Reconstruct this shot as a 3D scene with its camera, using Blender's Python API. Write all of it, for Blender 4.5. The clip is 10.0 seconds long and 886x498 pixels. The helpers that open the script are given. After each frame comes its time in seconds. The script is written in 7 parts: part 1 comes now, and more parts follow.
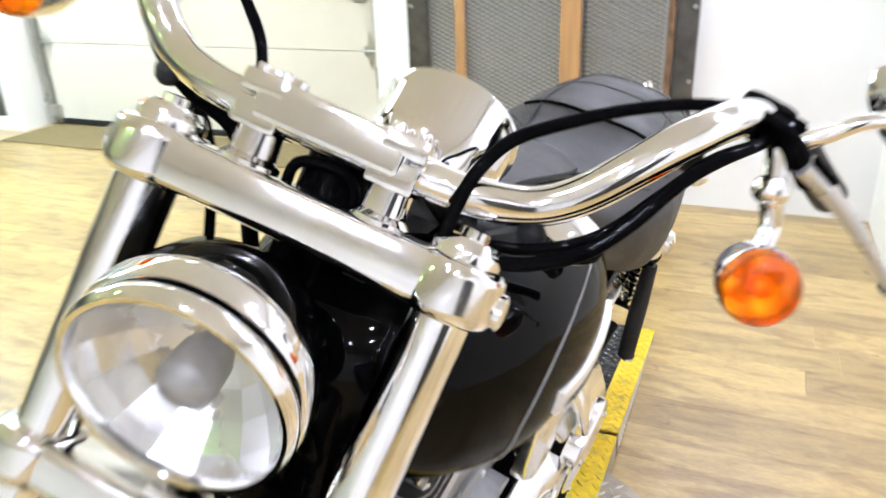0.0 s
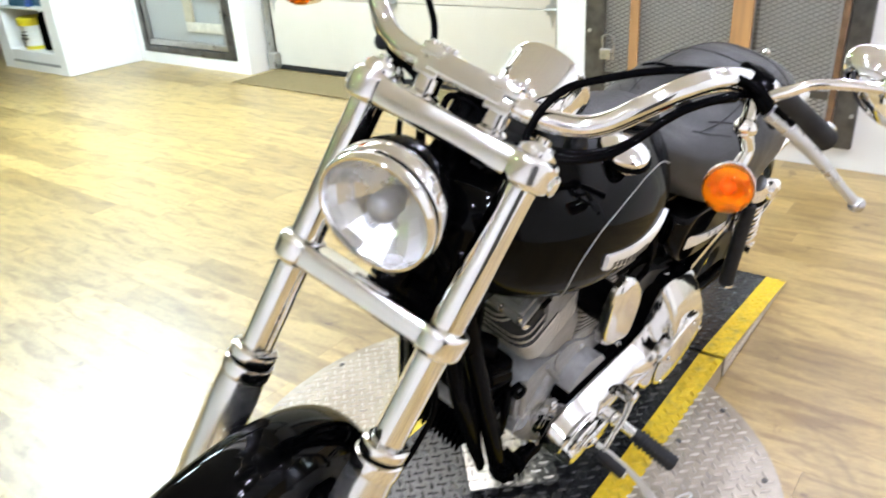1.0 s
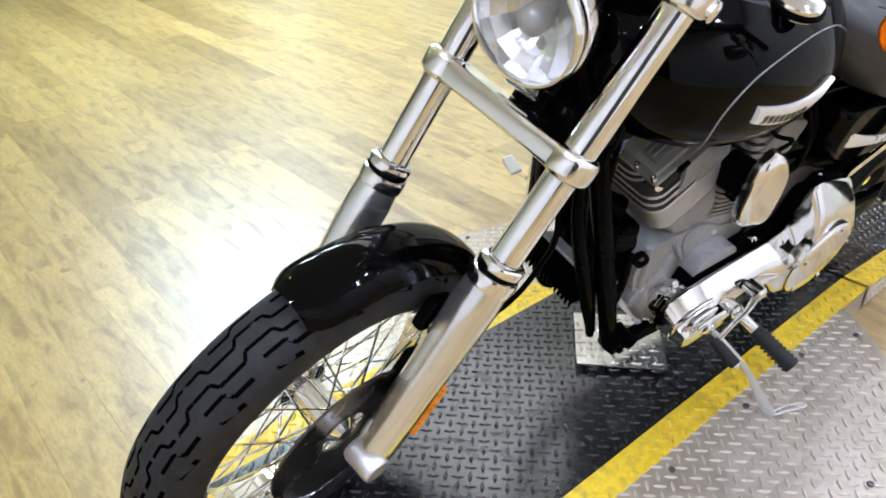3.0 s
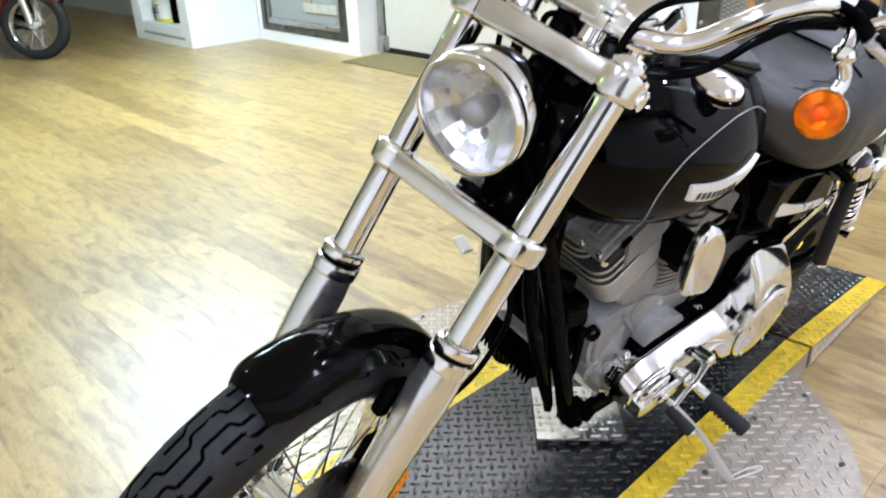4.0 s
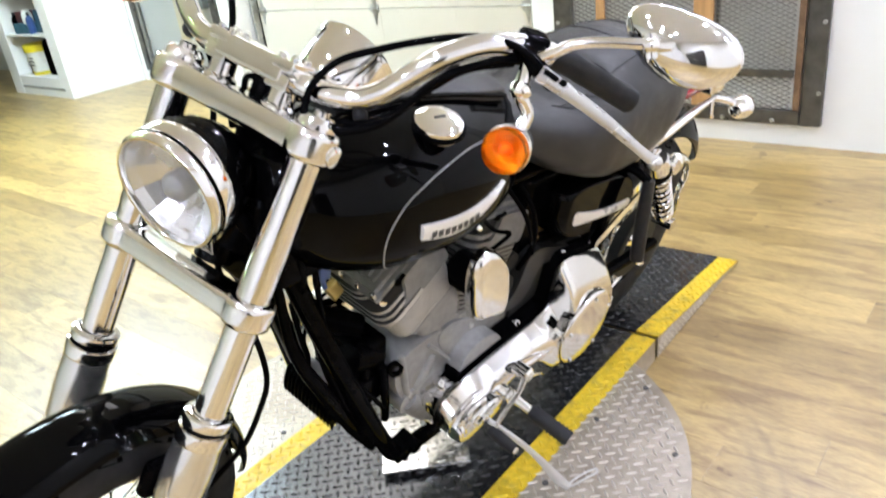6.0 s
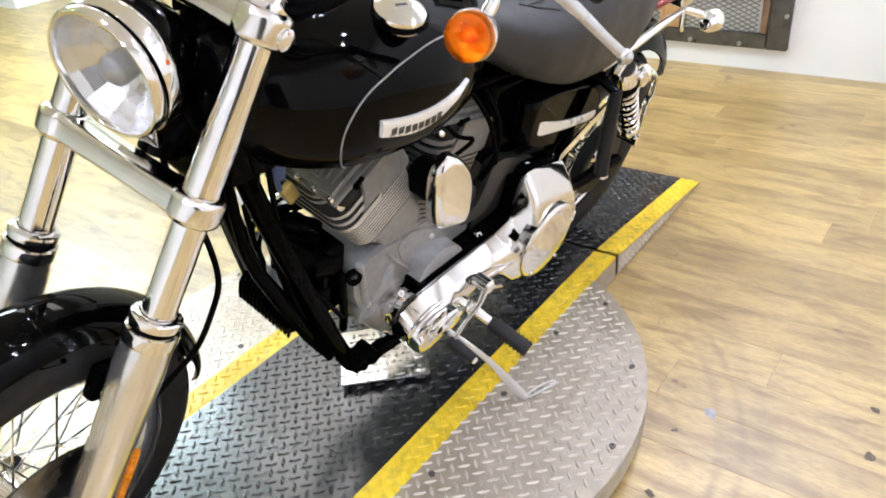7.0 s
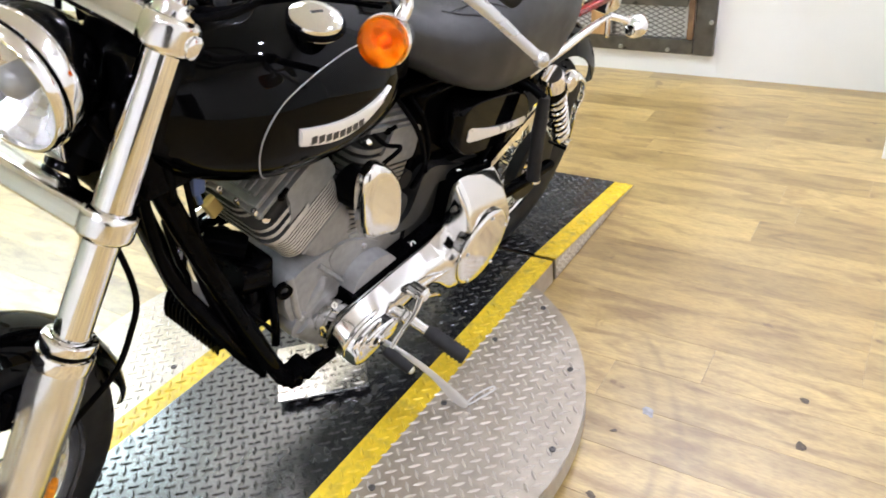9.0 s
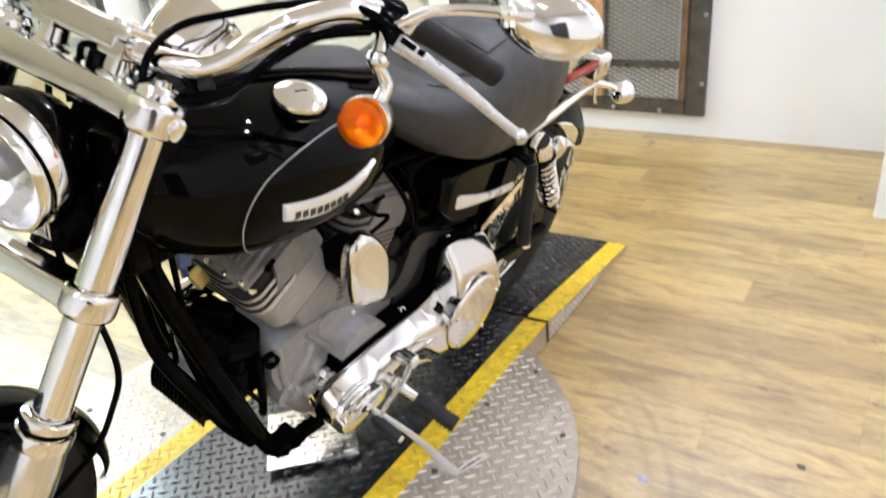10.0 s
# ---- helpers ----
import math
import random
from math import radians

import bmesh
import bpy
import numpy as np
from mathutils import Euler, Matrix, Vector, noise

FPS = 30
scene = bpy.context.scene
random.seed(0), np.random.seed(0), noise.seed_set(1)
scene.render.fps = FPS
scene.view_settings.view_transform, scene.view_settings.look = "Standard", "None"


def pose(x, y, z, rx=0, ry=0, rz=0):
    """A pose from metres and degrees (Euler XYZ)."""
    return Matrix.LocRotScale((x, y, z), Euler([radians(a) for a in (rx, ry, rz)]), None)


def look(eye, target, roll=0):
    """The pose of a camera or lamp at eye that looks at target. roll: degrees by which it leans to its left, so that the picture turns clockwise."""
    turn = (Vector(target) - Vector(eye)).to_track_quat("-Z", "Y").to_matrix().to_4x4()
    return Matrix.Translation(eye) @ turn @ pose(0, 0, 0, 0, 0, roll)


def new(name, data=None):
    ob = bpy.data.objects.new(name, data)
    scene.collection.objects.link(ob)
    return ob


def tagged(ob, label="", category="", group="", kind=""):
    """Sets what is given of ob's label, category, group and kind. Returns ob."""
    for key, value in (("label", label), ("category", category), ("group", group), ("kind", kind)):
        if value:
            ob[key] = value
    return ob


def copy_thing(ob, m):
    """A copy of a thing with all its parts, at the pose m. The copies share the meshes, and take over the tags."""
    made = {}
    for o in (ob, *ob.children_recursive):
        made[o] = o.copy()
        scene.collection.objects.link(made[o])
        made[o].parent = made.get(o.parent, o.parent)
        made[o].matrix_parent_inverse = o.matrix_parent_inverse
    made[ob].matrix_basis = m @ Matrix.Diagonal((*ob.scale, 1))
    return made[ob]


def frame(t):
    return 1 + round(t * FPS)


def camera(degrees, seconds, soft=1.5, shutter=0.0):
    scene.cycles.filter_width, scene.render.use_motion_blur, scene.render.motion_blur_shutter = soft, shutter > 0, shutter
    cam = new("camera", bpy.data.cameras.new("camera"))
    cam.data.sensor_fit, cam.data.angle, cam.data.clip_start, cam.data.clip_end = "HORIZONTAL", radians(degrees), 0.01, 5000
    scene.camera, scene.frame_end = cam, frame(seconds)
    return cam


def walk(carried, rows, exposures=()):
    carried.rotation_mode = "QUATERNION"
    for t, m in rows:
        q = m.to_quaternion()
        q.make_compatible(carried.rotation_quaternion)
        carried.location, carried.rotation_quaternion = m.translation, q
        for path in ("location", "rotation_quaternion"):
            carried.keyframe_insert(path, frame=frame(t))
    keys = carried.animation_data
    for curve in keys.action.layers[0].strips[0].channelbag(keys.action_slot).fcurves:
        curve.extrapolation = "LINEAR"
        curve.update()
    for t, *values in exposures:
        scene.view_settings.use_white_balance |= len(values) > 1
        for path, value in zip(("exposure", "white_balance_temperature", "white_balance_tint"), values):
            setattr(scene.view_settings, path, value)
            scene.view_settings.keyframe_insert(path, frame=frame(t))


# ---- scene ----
cam = camera(61.49, 10.0, 1.7, 0.5)
PATH = [
    (0, (0.5964, -0.6540, 1.3143), (0.0463, 0.6121, 0.7274), -2.14),
    (0.5, (0.7965, -0.8651, 1.3998), (0.0683, 0.3124, 0.8224), -0.05),
    (1, (0.8741, -0.9767, 1.4046), (0.0327, 0.0814, 0.7546), -3.68),
    (1.5, (0.9029, -1.0374, 1.3839), (-0.0259, -0.0678, 0.7151), -2.95),
    (2, (0.9199, -1.0482, 1.3015), (-0.0805, -0.2170, 0.5542), -0.39),
    (2.5, (0.9068, -1.0486, 1.2868), (-0.0804, -0.2013, 0.5400), -1.10),
    (2.7, (0.9193, -1.0428, 1.2820), (-0.0694, -0.2296, 0.5002), -1.35),
    (4, (0.9441, -1.0529, 1.3051), (-0.0336, -0.1109, 0.6673), -1.93),
    (4.5, (0.9570, -0.9947, 1.3490), (-0.0387, -0.0282, 0.7793), -4.89),
    (5, (1.0512, -0.9079, 1.3583), (0.0649, 0.0752, 0.8008), -5.54),
    (5.5, (1.1173, -0.8460, 1.3655), (0.1696, 0.1736, 0.8066), -6.76),
    (6, (1.1560, -0.8233, 1.3454), (0.2581, 0.1985, 0.7131), -7.43),
    (6.2, (1.1547, -0.8204, 1.3355), (0.2764, 0.1935, 0.6641), -7.00),
    (7.5, (1.1421, -0.8108, 1.2724), (0.3554, 0.1993, 0.4908), -4.86),
    (8, (1.1421, -0.8136, 1.2749), (0.3700, 0.2097, 0.4959), -4.63),
    (8.5, (1.1567, -0.8071, 1.2727), (0.4070, 0.2367, 0.4991), -4.88),
    (9, (1.1680, -0.7891, 1.2734), (0.4399, 0.2852, 0.5213), -5.27),
    (9.5, (1.1788, -0.7801, 1.2819), (0.4771, 0.3199, 0.5419), -6.23),
    (10, (1.1906, -0.7664, 1.2996), (0.4390, 0.3528, 0.6420), -5.47),
]
EXPOSURES = [(0.0, 1.42, 6550, 10), (0.5, 1.30, 6650, 10), (1.0, 1.27, 6550, 10), (1.5, 1.22, 6430, 10), (2.0, 1.17, 6260, 10), (2.5, 1.14, 6230, 10), (4.0, 1.12, 6200, 10), (5.5, 1.26, 6450, 10), (8.0, 1.32, 6700, 10), (9.0, 1.30, 6750, 10), (10.0, 1.22, 6750, 10)]
STRIP_STRENGTH = 32.0
walk(cam, [(t, look(eye, target, roll)) for t, eye, target, roll in PATH], EXPOSURES)

# ---- world and light ----
world = bpy.data.worlds.new("dim_indoor_world")
scene.world = world
world.use_nodes = True
world.node_tree.nodes["Background"].inputs[0].default_value = (0.9, 0.95, 1.0, 1)
world.node_tree.nodes["Background"].inputs[1].default_value = 0.008

CEILING = 3.0
LAMP_STRENGTH = 300.0
LAMP_RADIUS = 0.06

# ---- materials ----
def mat(name, base, rough=0.5, metal=0.0, vary=0.0, grain=40.0, rough_vary=0.0, bump=0.0, bump_scale=200.0,
        coat=0.0, stain=0.0, stain_scale=3.0, stain_color=(0.1, 0.09, 0.08), trans=0.0, ior=1.45, stretch=(1, 1, 1), emit=0.0, spec=0.5, alpha=1.0):
    """A surface with grain, large stains, uneven gloss and fine relief."""
    m = bpy.data.materials.new(name)
    m.use_nodes = True
    nt = m.node_tree
    b = nt.nodes["Principled BSDF"]
    b.inputs["Base Color"].default_value = (*base, 1)
    b.inputs["Roughness"].default_value = rough
    b.inputs["Metallic"].default_value = metal
    b.inputs["Coat Weight"].default_value = coat
    b.inputs["Coat Roughness"].default_value = 0.04
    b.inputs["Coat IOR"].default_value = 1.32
    b.inputs["Transmission Weight"].default_value = trans
    b.inputs["IOR"].default_value = ior
    b.inputs["Specular IOR Level"].default_value = spec
    b.inputs["Alpha"].default_value = alpha
    if emit:
        b.inputs["Emission Color"].default_value = (*base, 1)
        b.inputs["Emission Strength"].default_value = emit
    if not (vary or stain or rough_vary or bump):
        return m
    tc = nt.nodes.new("ShaderNodeTexCoord")
    mp = nt.nodes.new("ShaderNodeMapping")
    mp.inputs["Scale"].default_value = stretch
    nt.links.new(tc.outputs["Object"], mp.inputs["Vector"])

    def tex(scale, detail=4.0):
        n = nt.nodes.new("ShaderNodeTexNoise")
        n.inputs["Scale"].default_value = scale
        n.inputs["Detail"].default_value = detail
        nt.links.new(mp.outputs["Vector"], n.inputs["Vector"])
        return n.outputs["Fac"]

    colour = None
    if vary:
        ramp = nt.nodes.new("ShaderNodeValToRGB")
        ramp.color_ramp.elements[0].position, ramp.color_ramp.elements[1].position = 0.3, 0.7
        ramp.color_ramp.elements[0].color = (*[c * (1 - vary) for c in base], 1)
        ramp.color_ramp.elements[1].color = (*[min(1, c * (1 + vary)) for c in base], 1)
        nt.links.new(tex(grain), ramp.inputs["Fac"])
        colour = ramp.outputs["Color"]
    if stain:
        mask = nt.nodes.new("ShaderNodeMapRange")
        mask.inputs["From Min"].default_value, mask.inputs["From Max"].default_value = 0.52, 0.75
        mask.inputs["To Max"].default_value = stain
        nt.links.new(tex(stain_scale, 6), mask.inputs["Value"])
        mix = nt.nodes.new("ShaderNodeMix")
        mix.data_type = "RGBA"
        nt.links.new(mask.outputs["Result"], mix.inputs["Factor"])
        if colour:
            nt.links.new(colour, mix.inputs["A"])
        else:
            mix.inputs["A"].default_value = (*base, 1)
        mix.inputs["B"].default_value = (*stain_color, 1)
        colour = mix.outputs["Result"]
    if colour:
        nt.links.new(colour, b.inputs["Base Color"])
    if rough_vary:
        mr = nt.nodes.new("ShaderNodeMapRange")
        mr.inputs["From Min"].default_value, mr.inputs["From Max"].default_value = 0.3, 0.7
        mr.inputs["To Min"].default_value, mr.inputs["To Max"].default_value = max(0, rough - rough_vary), rough + rough_vary
        nt.links.new(tex(grain * 0.35, 5), mr.inputs["Value"])
        nt.links.new(mr.outputs["Result"], b.inputs["Roughness"])
    if bump:
        bp = nt.nodes.new("ShaderNodeBump")
        bp.inputs["Strength"].default_value = bump
        bp.inputs["Distance"].default_value = 0.002
        nt.links.new(tex(bump_scale, 3), bp.inputs["Height"])
        nt.links.new(bp.outputs["Normal"], b.inputs["Normal"])
    return m


CHROME = mat("chrome", (0.90, 0.895, 0.89), 0.07, 1.0, rough_vary=0.03, grain=25)
POLISHED = mat("polished_aluminium", (0.87, 0.86, 0.845), 0.12, 1.0, rough_vary=0.06, grain=60)
SATIN = mat("satin_aluminium", (0.72, 0.72, 0.715), 0.40, 0.85, rough_vary=0.03, grain=20)
CASE = mat("grey_powder_coat", (0.345, 0.343, 0.336), 0.42, 0.25, vary=0.10, grain=60, rough_vary=0.08, bump=0.10, bump_scale=700, stain=0.25, stain_scale=9)
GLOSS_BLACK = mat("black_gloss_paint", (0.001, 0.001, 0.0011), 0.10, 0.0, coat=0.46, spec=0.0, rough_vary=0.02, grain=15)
SATIN_BLACK = mat("satin_black", (0.0016, 0.0016, 0.0018), 0.24, 0.0, spec=0.0, coat=0.16, rough_vary=0.08, grain=40, vary=0.3)
RUBBER = mat("black_rubber", (0.016, 0.016, 0.017), 0.60, spec=0.3, vary=0.25, grain=50, rough_vary=0.1, bump=0.15, bump_scale=500, stain=0.25, stain_scale=6, stain_color=(0.03, 0.028, 0.026))
LEATHER = mat("black_leather", (0.027, 0.0265, 0.0265), 0.48, vary=0.2, grain=30, rough_vary=0.08, bump=0.35, bump_scale=520)
HOSE = mat("black_hose", (0.0022, 0.0022, 0.0025), 0.30, spec=0.0, coat=0.12, vary=0.2, grain=40, rough_vary=0.08)
AMBER = mat("amber_plastic", (1.0, 0.33, 0.006), 0.04, 0.0, trans=0.94, ior=1.30, bump=0.7, bump_scale=110, rough_vary=0.03)
AMBER_DEEP = mat("amber_reflector", (0.9, 0.24, 0.006), 0.30, 0.0, vary=0.45, grain=140, rough_vary=0.1)
RED_PLASTIC = mat("red_plastic", (0.35, 0.012, 0.012), 0.15, trans=0.3, bump=0.1, bump_scale=200)


def clear_pane(name):
    """Thin clear glass: straight through, with a gloss that grows towards the edge of the view."""
    m = bpy.data.materials.new(name)
    m.use_nodes = True
    nt = m.node_tree
    nt.nodes.remove(nt.nodes["Principled BSDF"])
    clear = nt.nodes.new("ShaderNodeBsdfTransparent")
    clear.inputs["Color"].default_value = (0.95, 0.96, 0.96, 1)
    gloss = nt.nodes.new("ShaderNodeBsdfGlossy")
    gloss.inputs["Roughness"].default_value = 0.03
    face = nt.nodes.new("ShaderNodeLayerWeight")
    steep = nt.nodes.new("ShaderNodeMath")
    steep.operation = "POWER"
    steep.inputs[1].default_value = 5.0
    nt.links.new(face.outputs["Facing"], steep.inputs[0])
    fres = nt.nodes.new("ShaderNodeMath")
    fres.operation = "MULTIPLY_ADD"
    fres.inputs[1].default_value, fres.inputs[2].default_value = 0.6, 0.05
    nt.links.new(steep.outputs[0], fres.inputs[0])
    mixer = nt.nodes.new("ShaderNodeMixShader")
    nt.links.new(fres.outputs[0], mixer.inputs[0])
    nt.links.new(clear.outputs[0], mixer.inputs[1])
    nt.links.new(gloss.outputs[0], mixer.inputs[2])
    nt.links.new(mixer.outputs[0], nt.nodes["Material Output"].inputs["Surface"])
    return m


GLASS = clear_pane("clear_glass")
MIRROR = mat("mirror_glass", (0.9, 0.9, 0.9), 0.01, 1.0)
REFLECTOR = mat("lamp_reflector", (0.80, 0.80, 0.80), 0.26, 0.95, bump=0.6, bump_scale=34, rough_vary=0.05)
SILVER_LINE = mat("silver_pinstripe", (0.36, 0.36, 0.355), 0.3, 0.4, vary=0.1)
DARK_PRINT = mat("dark_print", (0.03, 0.03, 0.03), 0.4)
BLUE_PLASTIC = mat("blue_plastic", (0.05, 0.10, 0.28), 0.35, vary=0.2)

PLATE = mat("bare_tread_plate", (0.44, 0.385, 0.31), 0.42, 0.45, vary=0.12, grain=35, rough_vary=0.10, stain=0.7, stain_scale=4, stain_color=(0.28, 0.22, 0.155), bump=0.06, bump_scale=300)
PLATE_BLACK = mat("black_painted_tread_plate", (0.011, 0.011, 0.0122), 0.25, 0.0, spec=0.95, vary=0.25, grain=60, rough_vary=0.05, stain=0.10, stain_scale=14, stain_color=(0.06, 0.055, 0.05))
PLATE_YELLOW = mat("yellow_painted_tread_plate", (0.72, 0.50, 0.03), 0.42, 0.0, vary=0.14, grain=60, rough_vary=0.1, stain=0.8, stain_scale=26, stain_color=(0.36, 0.27, 0.06))
SHINY_PLATE = mat("polished_bare_plate", (0.74, 0.72, 0.69), 0.16, 0.9, vary=0.06, grain=30, rough_vary=0.08, stain=0.25, stain_scale=9, stain_color=(0.5, 0.44, 0.36))
TREAD_WORN = mat("worn_bright_tread", (0.58, 0.53, 0.455), 0.36, 0.60, vary=0.12, grain=60, rough_vary=0.08)
WALL = mat("white_wall_paint", (0.84, 0.835, 0.83), 0.6, vary=0.02, grain=3, bump=0.12, bump_scale=120, stain=0.12, stain_scale=1.2, stain_color=(0.70, 0.66, 0.60))
TRIM_WHITE = mat("white_gloss_trim", (0.85, 0.84, 0.81), 0.4, vary=0.03, grain=8)
CEILING_MAT = mat("cream_ceiling", (0.76, 0.755, 0.74), 0.8, vary=0.03, grain=5, bump=0.1, bump_scale=60)
DOOR_MAT = mat("cream_door_steel", (0.62, 0.575, 0.50), 0.38, vary=0.02, grain=4, bump=0.08, bump_scale=260, stain=0.08, stain_scale=2, stain_color=(0.6, 0.58, 0.5))
STEEL_DARK = mat("dark_oiled_steel", (0.115, 0.11, 0.105), 0.38, 0.7, vary=0.30, grain=14, rough_vary=0.15, stain=0.5, stain_scale=6, stain_color=(0.18, 0.15, 0.125))
GALV = mat("galvanised_steel", (0.45, 0.45, 0.44), 0.35, 0.9, vary=0.15, grain=30, rough_vary=0.1)
MESH_STEEL = mat("expanded_steel", (0.27, 0.265, 0.255), 0.45, 0.4, vary=0.2, grain=30)
STUD = mat("pine_stud", (0.46, 0.26, 0.11), 0.6, vary=0.22, grain=30, stretch=(1, 1, 0.08), bump=0.1)
PANE_GREY = mat("frosted_white_panel", (0.36, 0.375, 0.37), 0.40, vary=0.04, grain=2, stain=0.2, stain_scale=2, stain_color=(0.5, 0.5, 0.48))
KHAKI = mat("khaki_painted_bar", (0.42, 0.38, 0.27), 0.5, vary=0.1, grain=12)
BLACK_PANEL = mat("matt_black_panel", (0.004, 0.004, 0.004), 0.5, spec=0.05, vary=0.2)
# grey base carries the shade of the far walls
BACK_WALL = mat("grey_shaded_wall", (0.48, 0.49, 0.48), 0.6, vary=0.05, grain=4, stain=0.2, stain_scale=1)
REAR_WALL = mat("white_rear_wall_paint", (0.80, 0.80, 0.80), 0.6, vary=0.08, grain=3, bump=0.1, bump_scale=100)
HEAD = mat("grey_head_casting", (0.25, 0.248, 0.24), 0.42, 0.2, vary=0.15, grain=50, rough_vary=0.08, bump=0.08, bump_scale=600)
FIN_CORE = mat("dark_cylinder_core", (0.015, 0.015, 0.015), 0.5, 0.1, vary=0.2, spec=0.25)
FIN_FLAT = mat("dark_fin_flats", (0.035, 0.0345, 0.033), 0.45, 0.1, vary=0.2, grain=40)
FIN = mat("machined_fin_edges", (0.62, 0.60, 0.56), 0.36, 0.5, vary=0.10, grain=50, rough_vary=0.08)
BADGE = mat("pale_plated_badge", (0.86, 0.85, 0.82), 0.30, 0.35, vary=0.03, grain=40, rough_vary=0.05)
DOORMAT = mat("tan_coir_mat", (0.20, 0.15, 0.07), 0.9, vary=0.3, grain=120, bump=0.6, bump_scale=300)
RED_PAINT = mat("dark_red_gloss_paint", (0.07, 0.006, 0.005), 0.15, coat=1.0, vary=0.1)
YELLOW_PLASTIC = mat("yellow_plastic", (0.72, 0.60, 0.03), 0.4, vary=0.08)
WHITE_PLASTIC = mat("white_plastic", (0.75, 0.74, 0.72), 0.4, vary=0.05)
BLUE_CARD = mat("blue_card_box", (0.04, 0.11, 0.17), 0.55, vary=0.3, grain=18)
RED_CARD = mat("dark_red_card_box", (0.10, 0.03, 0.035), 0.55, vary=0.3, grain=18)


def wood_material(name, base, seed_shift):
    """Printed oak planks: long grain, knots and a tone of its own for every board."""
    m = bpy.data.materials.new(name)
    m.use_nodes = True
    nt = m.node_tree
    b = nt.nodes["Principled BSDF"]
    tc = nt.nodes.new("ShaderNodeTexCoord")
    info = nt.nodes.new("ShaderNodeObjectInfo")
    geo = nt.nodes.new("ShaderNodeNewGeometry")
    add = nt.nodes.new("ShaderNodeMath")
    add.operation = "ADD"
    nt.links.new(info.outputs["Random"], add.inputs[0])
    nt.links.new(geo.outputs["Random Per Island"], add.inputs[1])
    frac = nt.nodes.new("ShaderNodeMath")
    frac.operation = "FRACT"
    nt.links.new(add.outputs[0], frac.inputs[0])
    shift = nt.nodes.new("ShaderNodeVectorMath")
    shift.operation = "MULTIPLY_ADD"
    comb = nt.nodes.new("ShaderNodeCombineXYZ")
    for i in range(3):
        nt.links.new(frac.outputs[0], comb.inputs[i])
    nt.links.new(comb.outputs[0], shift.inputs[0])
    shift.inputs[1].default_value = (37.0, 19.0, 11.0)
    nt.links.new(tc.outputs["Object"], shift.inputs[2])
    mp = nt.nodes.new("ShaderNodeMapping")
    mp.inputs["Scale"].default_value = (1.3, 5.2, 1.0)
    nt.links.new(shift.outputs[0], mp.inputs["Vector"])

    def tex(scale, detail, distort=0.0, src=mp.outputs["Vector"]):
        n = nt.nodes.new("ShaderNodeTexNoise")
        n.inputs["Scale"].default_value, n.inputs["Detail"].default_value, n.inputs["Distortion"].default_value = scale, detail, distort
        nt.links.new(src, n.inputs["Vector"])
        return n.outputs["Fac"]

    def ramp(src, stops):
        r = nt.nodes.new("ShaderNodeValToRGB")
        r.color_ramp.elements[0].position, r.color_ramp.elements[0].color = stops[0][0], (*stops[0][1], 1)
        r.color_ramp.elements[1].position, r.color_ramp.elements[1].color = stops[-1][0], (*stops[-1][1], 1)
        for p, c in stops[1:-1]:
            r.color_ramp.elements.new(p).color = (*c, 1)
        nt.links.new(src, r.inputs["Fac"])
        return r.outputs["Color"]

    def mix(kind, fac, a, c):
        n = nt.nodes.new("ShaderNodeMix")
        n.data_type, n.blend_type = "RGBA", kind
        n.inputs["Factor"].default_value = fac
        nt.links.new(a, n.inputs["A"])
        nt.links.new(c, n.inputs["B"])
        return n.outputs["Result"]

    dark = tuple(c * k for c, k in zip(base, (0.66, 0.58, 0.47)))
    light = tuple(min(1, c * 1.20) for c in base)
    broad = ramp(tex(4.2, 8, 0.7), [(0.33, dark), (0.49, base), (0.64, light)])
    fine = ramp(tex(34, 8, 0.5), [(0.30, (0.77, 0.72, 0.64)), (0.60, (1.0, 1.0, 0.99))])
    tone = ramp(frac.outputs[0], [(0.0, (0.64, 0.59, 0.51)), (0.12, (0.72, 0.68, 0.60)), (0.30, (0.95, 0.92, 0.86)), (0.5, (1.06, 1.06, 1.04)), (0.75, (0.98, 0.97, 0.95)), (1.0, (0.80, 0.78, 0.74))])
    knots = ramp(tex(11.0, 3, 0.3, shift.outputs[0]), [(0.0, (1, 1, 1)), (0.69, (1, 1, 1)), (0.74, (0.45, 0.34, 0.24)), (1.0, (0.35, 0.26, 0.18))])
    colour = mix("MULTIPLY", 1.0, mix("MULTIPLY", 0.8, mix("MULTIPLY", 1.0, broad, fine), knots), tone)
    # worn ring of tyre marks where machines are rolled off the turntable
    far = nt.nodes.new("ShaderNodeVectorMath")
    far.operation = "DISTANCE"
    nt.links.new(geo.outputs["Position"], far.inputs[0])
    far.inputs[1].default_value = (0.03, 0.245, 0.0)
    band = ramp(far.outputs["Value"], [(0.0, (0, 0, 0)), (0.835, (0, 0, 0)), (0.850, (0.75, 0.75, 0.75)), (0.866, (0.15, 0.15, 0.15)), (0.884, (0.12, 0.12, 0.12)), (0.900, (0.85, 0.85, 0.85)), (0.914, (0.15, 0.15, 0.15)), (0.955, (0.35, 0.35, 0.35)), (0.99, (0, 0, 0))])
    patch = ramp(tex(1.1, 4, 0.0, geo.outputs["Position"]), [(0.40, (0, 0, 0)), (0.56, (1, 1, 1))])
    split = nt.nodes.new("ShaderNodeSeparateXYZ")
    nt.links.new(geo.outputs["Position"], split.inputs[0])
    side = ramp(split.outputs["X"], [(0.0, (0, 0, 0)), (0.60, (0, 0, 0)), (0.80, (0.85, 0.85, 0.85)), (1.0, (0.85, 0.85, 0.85))])
